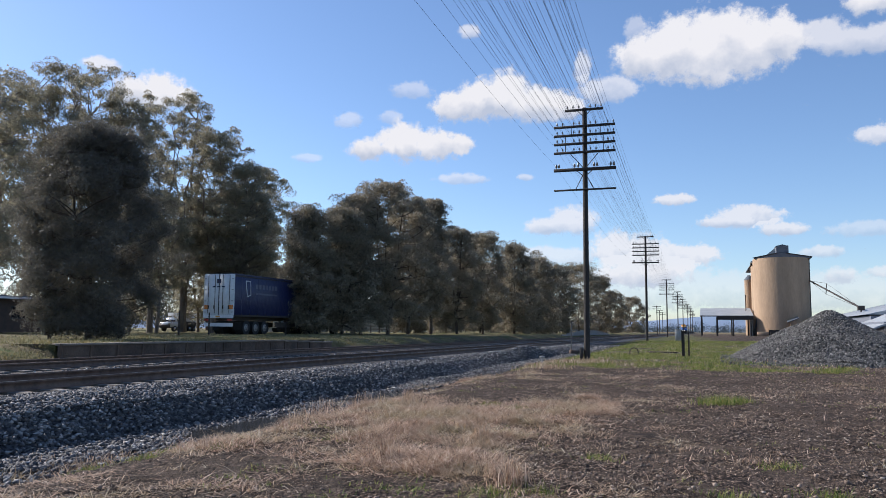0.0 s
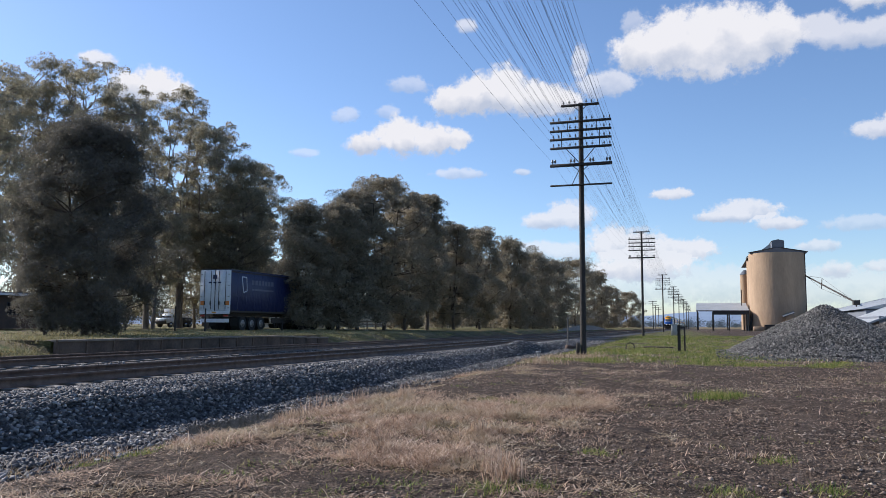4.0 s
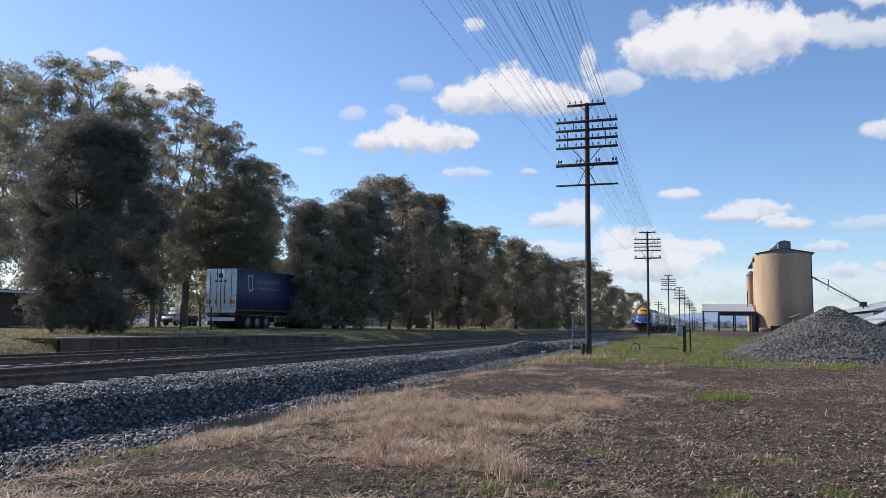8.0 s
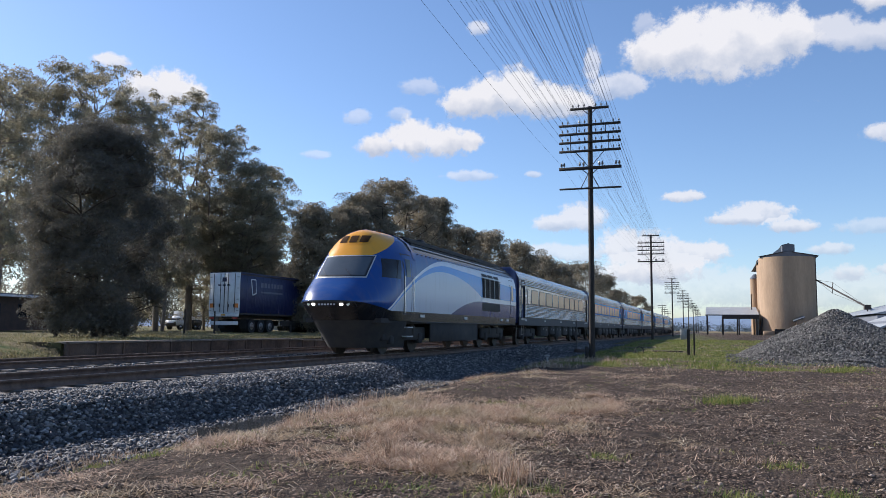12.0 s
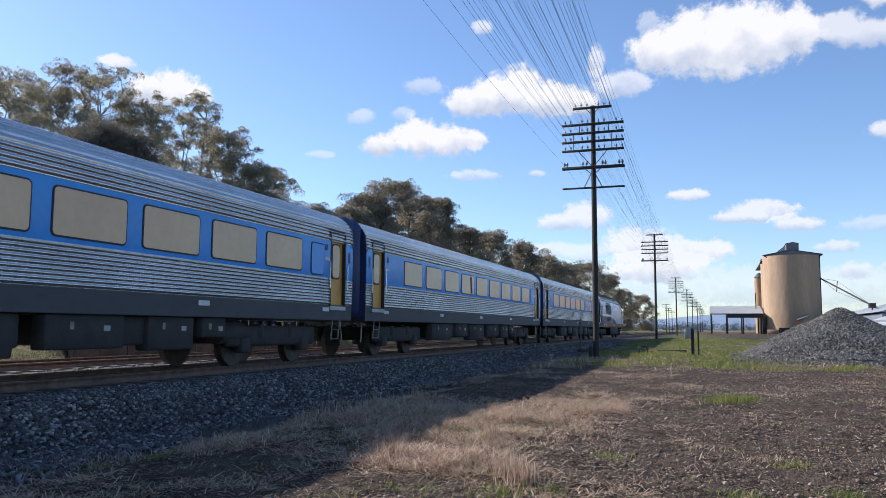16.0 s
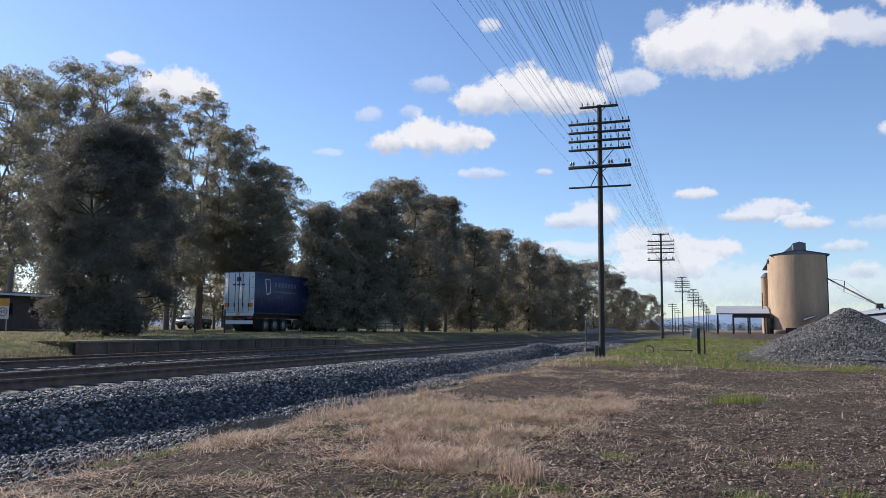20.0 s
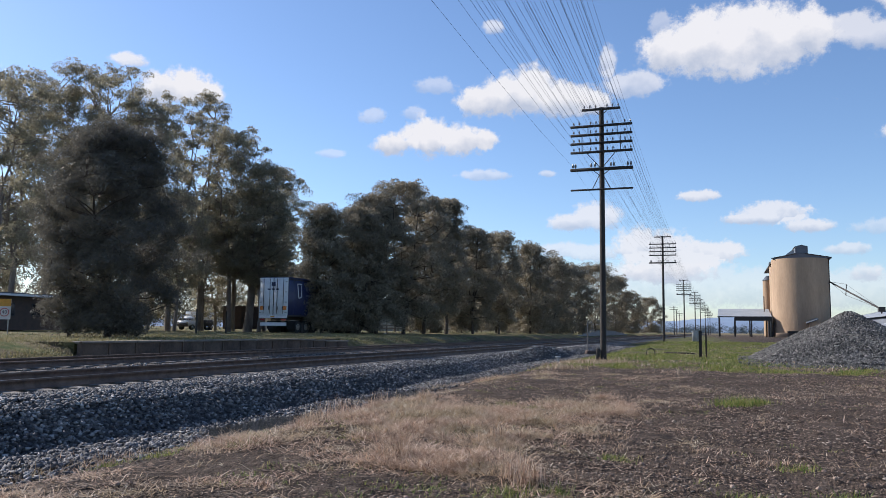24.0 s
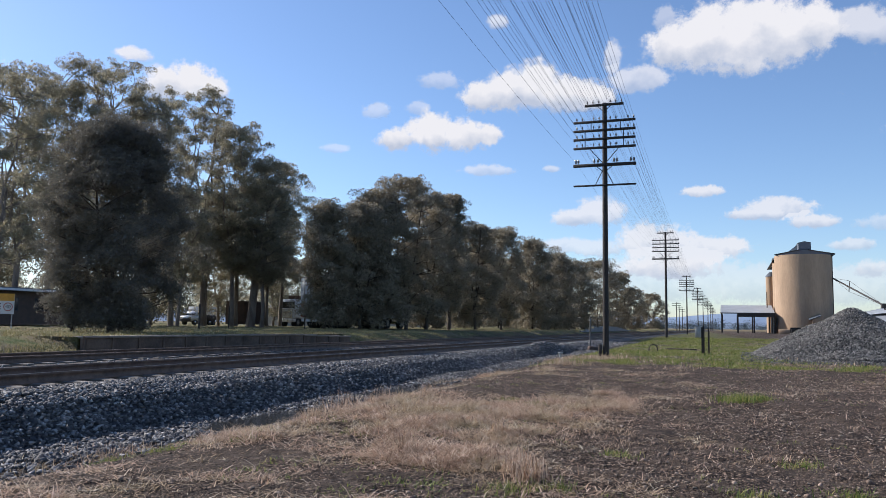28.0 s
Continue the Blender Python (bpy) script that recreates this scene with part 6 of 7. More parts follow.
road_sign(-33.45, 28.95)


def station_shed():
    s = thing("station_shed", pose(-49, 37, 0.85), "low dark brick shed with a flat metal roof", "building")
    part("wall", bx(6, 16, 2.3, 0, 0, 1.15), M["brick_dark"], s)
    part("roof", bx(7, 17, 0.22, 0, 0, 2.42), M["silo_roof"], s)
    part("gutter", bx(0.12, 17, 0.14, 3.56, 0, 2.38), M["white_paint"], s)
    for y in (-5, -1, 3.2, 6):
        w = part("window", bx(0.08, 1.4, 0.9, 3.0, y, 1.4), M["gasket"], s)
        part("pane", bx(0.03, 1.25, 0.76, 3.05, y, 1.4), M["glass_dark"], w)
    return s


station_shed()


def ute(x, y):
    u = thing("utility_vehicle", pose(x, y, ground_z(x, y), 0, 0, 0), "white dual-cab utility vehicle with a dark tray", "car")
    part("body", bx(1.8, 2.2, 0.62, 0, -1.3, 0.85, bevel=0.12), M["white_paint"], u)
    part("cabin", bx(1.66, 1.7, 0.66, 0, -0.45, 1.42, bevel=0.16), M["white_paint"], u)
    part("tray", bx(1.8, 2.3, 0.7, 0, 1.5, 0.95, bevel=0.03), M["steel_dark"], u, "dark steel tray")
    part("chassis", bx(1.5, 4.8, 0.2, 0, 0.1, 0.5), M["steel_dark"], u)
    for sx in (-1, 1):
        part("side_window", bx(0.03, 0.6, 0.38, sx * 0.83, -0.75, 1.46, bevel=0.01), M["glass_dark"], u)
        part("side_window", bx(0.03, 0.55, 0.38, sx * 0.83, -0.08, 1.46, bevel=0.01), M["glass_dark"], u)
        part("headlight", bx(0.34, 0.05, 0.16, sx * 0.66, -2.4, 0.95), M["chrome"], u)
        for yy in (-1.55, 1.5):
            w = part("wheel", cy(0.36, 0.36, (sx * 0.62, yy, 0.36), (sx * 0.9, yy, 0.36), 20), M["rubber"], u)
            part("rim", cy(0.2, 0.18, (sx * 0.88, yy, 0.36), (sx * 0.91, yy, 0.36), 14), M["chrome"], w)
    part("windscreen", bx(1.4, 0.03, 0.5, 0, -1.3, 1.45, m=pose(0, 0, 0, -35, 0, 0)), M["glass_dark"], u)
    part("bullbar", bx(1.7, 0.08, 0.35, 0, -2.46, 0.7, bevel=0.02), M["steel_dark"], u)
    return u


ute(-65.4, 85.9)


def box_trailer(x, y):
    b = thing("box_trailer", pose(x, y, ground_z(x, y)), "white box trailer parked beside a brown container", "trailer")
    part("body", bx(2.3, 4.2, 1.25, 0, 0, 1.85, bevel=0.06), M["white_paint"], b)
    part("roof", bx(2.34, 4.24, 0.06, 0, 0, 2.5), M["grey_box"], b)
    part("chassis", bx(1.6, 4.6, 0.5, 0, 0, 0.95), M["steel_dark"], b)
    wheel_set(b, 0.6, 0.36, 0.9, False)
    return b


box_trailer(-67.6, 90.4)
c = thing("shipping_container", pose(-50.5, 75.0, 0.85), "rust-brown ribbed steel shipping container", "container")
part("body", bx(2.44, 4.4, 2.5, 0, 0, 1.4), M["brick_dark"], c)
for k in range(18):
    part("corrugation", bx(0.05, 0.12, 2.3, 1.24, -2.05 + k * 0.24, 1.4), M["brick_dark"], c)
part("door", bx(2.3, 0.06, 2.3, 0, -2.23, 1.4), M["brick_dark"], c)


def parked_truck(x, y):
    t = thing("parked_truck", pose(x, y, ground_z(x, y), 0, 0, 180), "parked white truck cab with a steel bullbar", "truck")
    part("cab", bx(2.4, 2.0, 2.2, 0, 0, 2.2, bevel=0.15), M["white_paint"], t)
    part("windscreen", bx(2.0, 0.05, 0.8, 0, 1.0, 2.6), M["glass_dark"], t)
    part("grille", bx(1.4, 0.08, 0.9, 0, 1.02, 1.5), M["chrome"], t)
    part("bumper", bx(2.4, 0.3, 0.4, 0, 1.1, 0.75, bevel=0.05), M["white_paint"], t)
    bm = bmesh.new()
    for zz in (1.0, 1.35, 1.7, 2.05):
        cyl(bm, 0.035, 0.035, (-1.0, 1.3, zz), (1.0, 1.3, zz), 6)
    for xx in (-0.9, -0.3, 0.3, 0.9):
        cyl(bm, 0.04, 0.04, (xx, 1.3, 0.6), (xx, 1.3, 2.1), 6)
    part("bullbar", bm, M["chrome"], t, "tubular steel bullbar")
    part("trailer", bx(2.45, 9.0, 2.6, 0, -5.8, 2.5), M["brick_dark"], t)
    for yy in (0.4, -3.5, -8.0):
        wheel_set(t, yy)
    return t


parked_truck(-50.5, 84.5)


def house(x, y, w, d, h, wall, label):
    b = thing("house", pose(x, y, ground_z(x, y)), label, "house")
    part("wall", bx(d, w, h, 0, 0, h / 2), M[wall], b)
    bm = bmesh.new()
    v = [bm.verts.new(p) for p in ((-d / 2 - 0.5, -w / 2 - 0.5, h), (d / 2 + 0.5, -w / 2 - 0.5, h), (d / 2 + 0.5, w / 2 + 0.5, h), (-d / 2 - 0.5, w / 2 + 0.5, h),
                                   (0, -w / 2 + d / 2, h + 1.9), (0, w / 2 - d / 2, h + 1.9))]
    for q in ((0, 1, 4), (1, 2, 5, 4), (2, 3, 5), (3, 0, 4, 5), (3, 2, 1, 0)):
        bm.faces.new([v[i] for i in q])
    part("roof", bm, M["silo_roof"], b)
    for i in range(int(w // 3)):
        f = part("window", bx(0.08, 1.3, 1.2, d / 2 + 0.02, -w / 2 + 1.5 + i * 3, 1.5), M["white_paint"], b)
        part("pane", bx(0.03, 1.1, 1.0, d / 2 + 0.06, -w / 2 + 1.5 + i * 3, 1.5), M["glass_dark"], f)
    return b


house(-64, 112, 12, 8, 2.8, "cream_wall", "low cream house behind the trees")
house(-66, 150, 14, 8, 2.8, "cream_wall", "low cream house with a grey hipped roof")


def pipe_fence(x, y0, y1):
    f = thing("pipe_fence", Matrix(), "low pale timber post-and-rail fence", "fence")
    y = y0
    while y <= y1:
        part("post", bx(0.14, 0.14, 1.0, x, y, ground_z(x, y) + 0.45), M["coping"], f)
        y += 2.6
    for zz in (0.45, 0.82):
        part("rail", bx(0.07, y1 - y0, 0.12, x, (y0 + y1) / 2, ground_z(x, (y0 + y1) / 2) + zz), M["coping"], f)
    return f


pipe_fence(-38.5, 74, 128)
for k, (fx, fy) in enumerate(((-30, 39.6), (-31, 44.0), (-30.5, 53.0), (-31, 58.6))):
    tagged(part("fence_post", cy(0.06, 0.05, (fx, fy, ground_z(fx, fy) - 0.1), (fx, fy, ground_z(fx, fy) + (1.5 if k < 2 else 0.8)), 7), M["timber_black"], None),
           "weathered dark timber fence post in grass", "post", "fence posts beside the road")
# pale retaining wall further along the line
w = tagged(thing("retaining_wall", Matrix(), "low pale concrete ramp wall beside the track", "wall"), kind="structure")
for k in range(14):
    hh = 0.35 + 0.75 * math.sin(math.pi * (k + 0.5) / 14)
    part("panel", bx(0.2, 3.96, hh + 0.3, -19.6, 112 + k * 4, 0.15 + hh / 2), M["pale_concrete"], w)

# ---- near the line ----
gz = ground_z(-1.1, 36.6)
cab = thing("relay_cabinet", pose(-1.12, 36.6, gz), "small grey cabinet on a black post", "cabinet")
part("post", bx(0.13, 0.13, 1.18, 0, 0, 0.55), M["timber_black"], cab)
part("box", bx(0.26, 0.2, 0.46, -0.2, 0, 0.92, bevel=0.015), M["grey_box"], cab)
part("lid", bx(0.3, 0.24, 0.03, -0.2, 0, 1.165), M["grey_box"], cab)
part("conduit", cy(0.035, 0.035, (0.24, 0, -0.05), (0.24, 0, 1.05), 8), M["steel_dark"], cab)
st = thing("steel_post", pose(-7.7, 46.5, 0.3), "thin grey steel marker post in the ballast", "post")
part("post", cy(0.04, 0.04, (0, 0, -0.2), (0, 0, 1.5), 8), M["dull_steel"], st)
part("cap", cy(0.05, 0.03, (0, 0, 1.5), (0, 0, 1.54), 8), M["steel_dark"], st)
mk = thing("survey_marker", pose(-6.15, 30.2, 0.0), "small weathered pale survey marker by the ballast", "marker")
part("stub", cy(0.045, 0.045, (0, 0, -0.1), (0, 0, 0.2), 10), M["grey_box"], mk)
part("cap", bx(0.19, 0.13, 0.08, 0, 0, 0.24, bevel=0.02), M["grey_box"], mk)
rb = thing("broken_block", pose(-7.35, 45.2, ballast_z(-7.7, 45.2) + 0.02, 0, 8, 25), "broken rust-brown concrete block beside a marker post", "block")
part("block", bx(0.55, 0.4, 0.34, 0, 0, 0.1, bevel=0.05), M["brick_dark"], rb)
part("rod", cy(0.025, 0.025, (0.2, 0, 0.3), (1.0, 0.1, -0.05), 6), M["steel_dark"], rb, "rusty steel rod")
bm = bmesh.new()
hp = [(0.19 * math.cos(a), 0, 0.19 * math.sin(a) + 0.12) for a in np.linspace(0, math.pi, 10)]
v, f = tube_arrays([(0.19, 0, -0.1)] + hp + [(-0.19, 0, -0.1)], [0.025] * 12, 6)
bm.free()
solid("pipe_hoop", raw_mesh("pipe_hoop", v, f, M["steel_dark"], True), M["steel_dark"], "bent black pipe hoop standing in grass", "pipe", m=pose(-3.3, 37.2, ground_z(-3.3, 37.2), 0, 0, 20))
bm = bmesh.new()
box(bm, 0.12, 1.5, 0.07, 0, 0, 0.035, bevel=0.01)
solid("timber_beam", bm, M["timber_black"], "old dark timber beam lying in grass", "beam", m=pose(-2.2, 40.0, ground_z(-2.2, 40) + 0.01, 0, 0, 70))
wd = thing("stay_block", pose(-4.53, 29.62, ground_z(-4.5, 29.6)), "short dark stay block at the foot of the pole", "block")
part("block", bx(0.13, 0.13, 0.5, 0, 0, 0.2, bevel=0.02), M["timber_black"], wd)


# ---- water beside the ballast ----
M["water"] = mat("shallow_muddy_water", (0.045, 0.043, 0.036), 0.05, 0, (0.032, 0.03, 0.025), 1.5, 0.04, 12, spec=0.6)


def puddle(y0, y1, seed):
    """A level sheet in the hollow; the banks cut its outline."""
    v, f, n_ = [], [], 24
    z = 0.17 * ramp01(y0 + 0.5, 6, 30) - 0.325
    for i in range(n_ + 1):
        t = i / n_
        y = y0 + (y1 - y0) * t
        half = 0.85 * math.sin(math.pi * (0.04 + 0.92 * t)) ** 0.5 * (1 + 0.2 * smooth_noise(0, y, 1.1, seed))
        v += [(-6.95 - half, y, z), (-6.95 + half, y, z)]
    f = [(2 * i, 2 * i + 1, 2 * i + 3, 2 * i + 2) for i in range(n_)]
    solid("puddle", raw_mesh("puddle", v, f, M["water"]), M["water"], "shallow brown puddle along the foot of the ballast", "water", kind="structure")


for k, (a, b) in enumerate(PUDDLES):
    puddle(a, b, 1.0 + k)
GREEN = [(0.14, 14.2), (0.45, 14.5), (0.58, 8.0), (-1.05, 7.9), (0.87, 6.7), (0.11, 6.4), (-2.4, 7.2), (-2.9, 12.2), (-3.4, 12.6), (-1.3, 6.2), (-1.6, 5.9), (-5.9, 6.5), (-5.6, 6.9), (-5.7, 7.6), (-5.4, 8.0), (-4.9, 7.3), (-2.2, 6.9)]


# ---- loose stones ----
OCT = np.array([(1, 0, 0), (-1, 0, 0), (0, 1, 0), (0, -1, 0), (0, 0, 1), (0, 0, -1)], dtype=float)
OCT_F = np.array([(0, 2, 4), (2, 1, 4), (1, 3, 4), (3, 0, 4), (2, 0, 5), (1, 2, 5), (3, 1, 5), (0, 3, 5)])
CUB = np.array([(x, y, z) for x in (-1, 1) for y in (-1, 1) for z in (-1, 1)], dtype=float) * 0.72
CUB_F = np.array([(0, 1, 3), (0, 3, 2), (4, 6, 7), (4, 7, 5), (0, 4, 5), (0, 5, 1), (2, 3, 7), (2, 7, 6), (0, 2, 6), (0, 6, 4), (1, 5, 7), (1, 7, 3)])


def stones(pos, radius, rng, flat=0.7, cube=False):
    """Angular stones at the given places: vertices and triangles."""
    base, faces = (CUB, CUB_F) if cube else (OCT, OCT_F)
    n = len(pos)
    q = rng.normal(size=(n, 4))
    q /= np.linalg.norm(q, axis=1)[:, None]
    w, x, y, z = q.T
    R = np.stack([1 - 2 * (y * y + z * z), 2 * (x * y - z * w), 2 * (x * z + y * w), 2 * (x * y + z * w), 1 - 2 * (x * x + z * z), 2 * (y * z - x * w),
                  2 * (x * z - y * w), 2 * (y * z + x * w), 1 - 2 * (x * x + y * y)], axis=1).reshape(n, 3, 3)
    k = len(base)
    v = base[None] * rng.uniform(0.65, 1.25, size=(n, k, 1)) * np.stack([np.ones(n), rng.uniform(0.6, 1, n), rng.uniform(0.45, 0.85, n)], axis=1)[:, None, :]
    v = np.einsum("nij,nkj->nki", R, v) * np.asarray(radius)[:, None, None]
    v[:, :, 2] *= flat + 0.3
    v += np.asarray(pos)[:, None, :]
    f = faces[None] + (np.arange(n) * k)[:, None, None]
    return v.reshape(-1, 3), f.reshape(-1, 3)


def scatter_ballast():
    rng = np.random.default_rng(5)
    pieces = []
    for y0, y1, n, r in ((2.5, 14, 27000, 0.036), (14, 30, 24000, 0.038), (30, 62, 18000, 0.05)):
        xx, yy = -9.75 + np.where(rng.uniform(0, 1, n) < 0.94, 2.75 * rng.uniform(0, 1, n) ** 1.1, 2.6 + 1.0 * rng.uniform(0, 1, n) ** 2), rng.uniform(y0, y1, n)
        keep = ~((xx < -9.62))
        xx, yy = xx[keep], yy[keep]
        zz = np.array([max(ballast_z(a, b), ground_z(a, b) if a > -7.9 else -1.0) for a, b in zip(xx, yy)])
        rad = r * rng.uniform(0.6, 1.45, len(xx))
        pieces.append(stones(np.stack([xx, yy, zz + rad * 0.4], axis=1), rad * 1.15, rng, 0.45))
    for y0, y1, n in ((4, 30, 1400), ):
        xx = rng.choice([-13.4, -12.9, -13.9, -12.6, -14.2], n) + rng.normal(size=n) * 0.2
        yy = rng.uniform(y0, y1, n)
        zz = np.array([ballast_z(a, b) for a, b in zip(xx, yy)])
        rad = 0.04 * rng.uniform(0.6, 1.4, n)
        pieces.append(stones(np.stack([xx, yy, zz + rad * 0.2], axis=1), rad, rng))
    v, f = join_arrays(pieces)
    solid("ballast_stones", raw_mesh("ballast_stones", v, f, M["stone"]), M["stone"], "loose grey crushed rock on the ballast shoulder", "stones", kind="stuff")


scatter_ballast()


def scatter_pebbles():
    rng = np.random.default_rng(6)
    n = 44000
    yy = 3.6 + 26 * rng.uniform(0, 1, n) ** 1.9
    xx = rng.uniform(-7.9, 6.0, n) + (yy - 5) * 0.02
    den = np.array([smooth_noise(a, b, 0.7, 8.0) for a, b in zip(xx, yy)])
    keep = den > rng.uniform(-0.3, 0.3, n)
    xx, yy = xx[keep], yy[keep]
    zz = np.array([ground_z(a, b) for a, b in zip(xx, yy)])
    rad = 0.006 + 0.024 * rng.uniform(0, 1, len(xx)) ** 7 + 0.0006 * yy
    v, f = stones(np.stack([xx, yy, zz + rad * 0.3], axis=1), rad, rng, 0.6)
    solid("pebbles", raw_mesh("pebbles", v, f, M["pebble"]), M["pebble"], "brown pebbles scattered over the dirt yard", "stones", kind="stuff")


scatter_pebbles()


def scatter_chips():
    rng = np.random.default_rng(16)
    pts = []
    while len(pts) < 9000:
        y = 4.0 + 16 * rng.uniform() ** 1.4
        x = rng.uniform(-3.4, 6.0)
        if smooth_noise(x, y, 0.8, 21.0) > rng.uniform(-0.3, 0.3):
            pts.append((x, y, ground_z(x, y) + 0.006))
    rad = 0.007 + 0.024 * rng.uniform(0, 1, len(pts)) ** 4
    v, f = stones(np.array(pts), rad, rng, 0.1, True)
    solid("gravel_chips", raw_mesh("gravel_chips", v, f, M["chip"]), M["chip"], "pale grey gravel chips on the dirt yard", "stones", kind="stuff")


M["chip"] = island_mat("gravel_chip", [(0.11, 0.08, 0.062), (0.36, 0.28, 0.22), (0.19, 0.142, 0.11), (0.52, 0.43, 0.345), (0.13, 0.096, 0.074)], 0.85, 0.3, 60)
scatter_chips()


def rock_heap():
    rng = np.random.default_rng(7)
    nx_, ny_ = 56, 64
    v = [(0.2 + 13.0 * i / nx_, 27.6 + 18.4 * j / ny_, heap_z(0.2 + 13.0 * i / nx_, 27.6 + 18.4 * j / ny_)) for j in range(ny_ + 1) for i in range(nx_ + 1)]
    f = [(j * (nx_ + 1) + i, j * (nx_ + 1) + i + 1, (j + 1) * (nx_ + 1) + i + 1, (j + 1) * (nx_ + 1) + i) for j in range(ny_) for i in range(nx_)]
    h = solid("rubble_mound", raw_mesh("rubble_mound", v, f, M["ballast"]), M["ballast"], "heap of grey crushed rock on the yard", "heap")
    n = 44000
    xx, yy = rng.uniform(0.4, 10.5, n), rng.uniform(27.6, 38.5, n)
    zz = np.array([heap_z(p, q) for p, q in zip(xx, yy)])
    gz_ = np.array([ground_z(p, q) for p, q in zip(xx, yy)])
    keep = zz - gz_ > rng.uniform(-0.10, 0.06, n)
    xx, yy, zz = xx[keep], yy[keep], np.maximum(zz, gz_)[keep]
    rad = 0.042 * rng.uniform(0.5, 1.6, len(xx))
    vv, ff = stones(np.stack([xx, yy, zz + rad * 0.4], axis=1), rad, rng)
    tagged(part("loose_rock", raw_mesh("loose_rock", vv, ff, M["heap_stone"]), M["heap_stone"], h), kind="stuff")


rock_heap()


# ---- grasses ----
def blades(rng, xx, yy, zz, length, width, lean, lift=0.0, curl=1.0):
    """Bent tapering blades: vertices and triangles."""
    n = len(xx)
    a = rng.uniform(0, 2 * math.pi, n)
    d = np.stack([np.cos(a), np.sin(a), np.zeros(n)], axis=1)
    side = np.stack([-np.sin(a), np.cos(a), np.zeros(n)], axis=1)
    ln = length * rng.uniform(0.5, 1.35, n)
    le = np.clip(rng.normal(lean, 0.35 if lean < 1.28 else 0.14, n), 0.05, 1.6)
    lo, hi = le * (1 - 0.1 * curl), le * (1 + 0.12 * curl)
    if curl > 1:
        lo, hi = le * 0.55, np.minimum(le * 0.55 + 1.1 * curl * rng.uniform(0.3, 1.0, n), 2.3)
    b = np.stack([xx, yy, zz - 0.01 + lift * rng.uniform(0, 1, n) ** 2], axis=1)
    mid = b + d * (ln * 0.5 * np.sin(lo))[:, None] + np.array([0, 0, 1]) * (ln * 0.5 * np.cos(lo))[:, None]
    tip = mid + d * (ln * 0.5 * np.sin(hi))[:, None] + np.array([0, 0, 1]) * (ln * 0.5 * np.cos(hi))[:, None]
    w = (width * rng.uniform(0.6, 1.3, n))[:, None]
    v = np.stack([b - side * w, b + side * w, mid + side * w * 0.8, mid - side * w * 0.8, tip], axis=1)
    f = np.array([(0, 1, 2), (0, 2, 3), (3, 2, 4)])[None] + (np.arange(n) * 5)[:, None, None]
    return v.reshape(-1, 3), f.reshape(-1, 3)


def tufts(rng, centres, spread, per, length, width, lean, aspect=1.0, lift=0.0, curl=1.0):
    c = np.asarray(centres)
    idx = np.repeat(np.arange(len(c)), per)
    n = len(idx)
    xx, yy = c[idx, 0] + rng.normal(size=n) * spread, c[idx, 1] + rng.normal(size=n) * spread * aspect
    zz = np.array([ground_z(p, q) for p, q in zip(xx, yy)])
    return blades(rng, xx, yy, zz, np.full(n, length), np.full(n, width), lean, lift, curl)


def straw_share(x, y):
    """How much of the ground dead grass covers: a matted belt beside the drain, thinner towards the yard and the near corner."""
    belt = ramp01(x, -6.3, -4.9) * (1 - ramp01(x, -2.7 + 0.05 * y, -1.1 + 0.04 * y)) * ramp01(y, 5.2, 7.4) * (1 - ramp01(y, 10.5, 16.5))
    corner = 0.42 * ramp01(x, -6.4, -5.4) * (1 - ramp01(x, -3.0, -1.6)) * (1 - ramp01(y, 5.5, 8.0))
    ridge = 0.55 * ramp01(x, -6.6, -5.8) * (1 - ramp01(x, -5.2, -3.8)) * ramp01(y, 9, 12) * (1 - ramp01(y, 20, 27))
    return max(belt, corner, ridge) + 0.95 * smooth_noise(x, y, 0.62, 1.5) + 0.95 * smooth_noise(x, y, 1.9, 4.5)


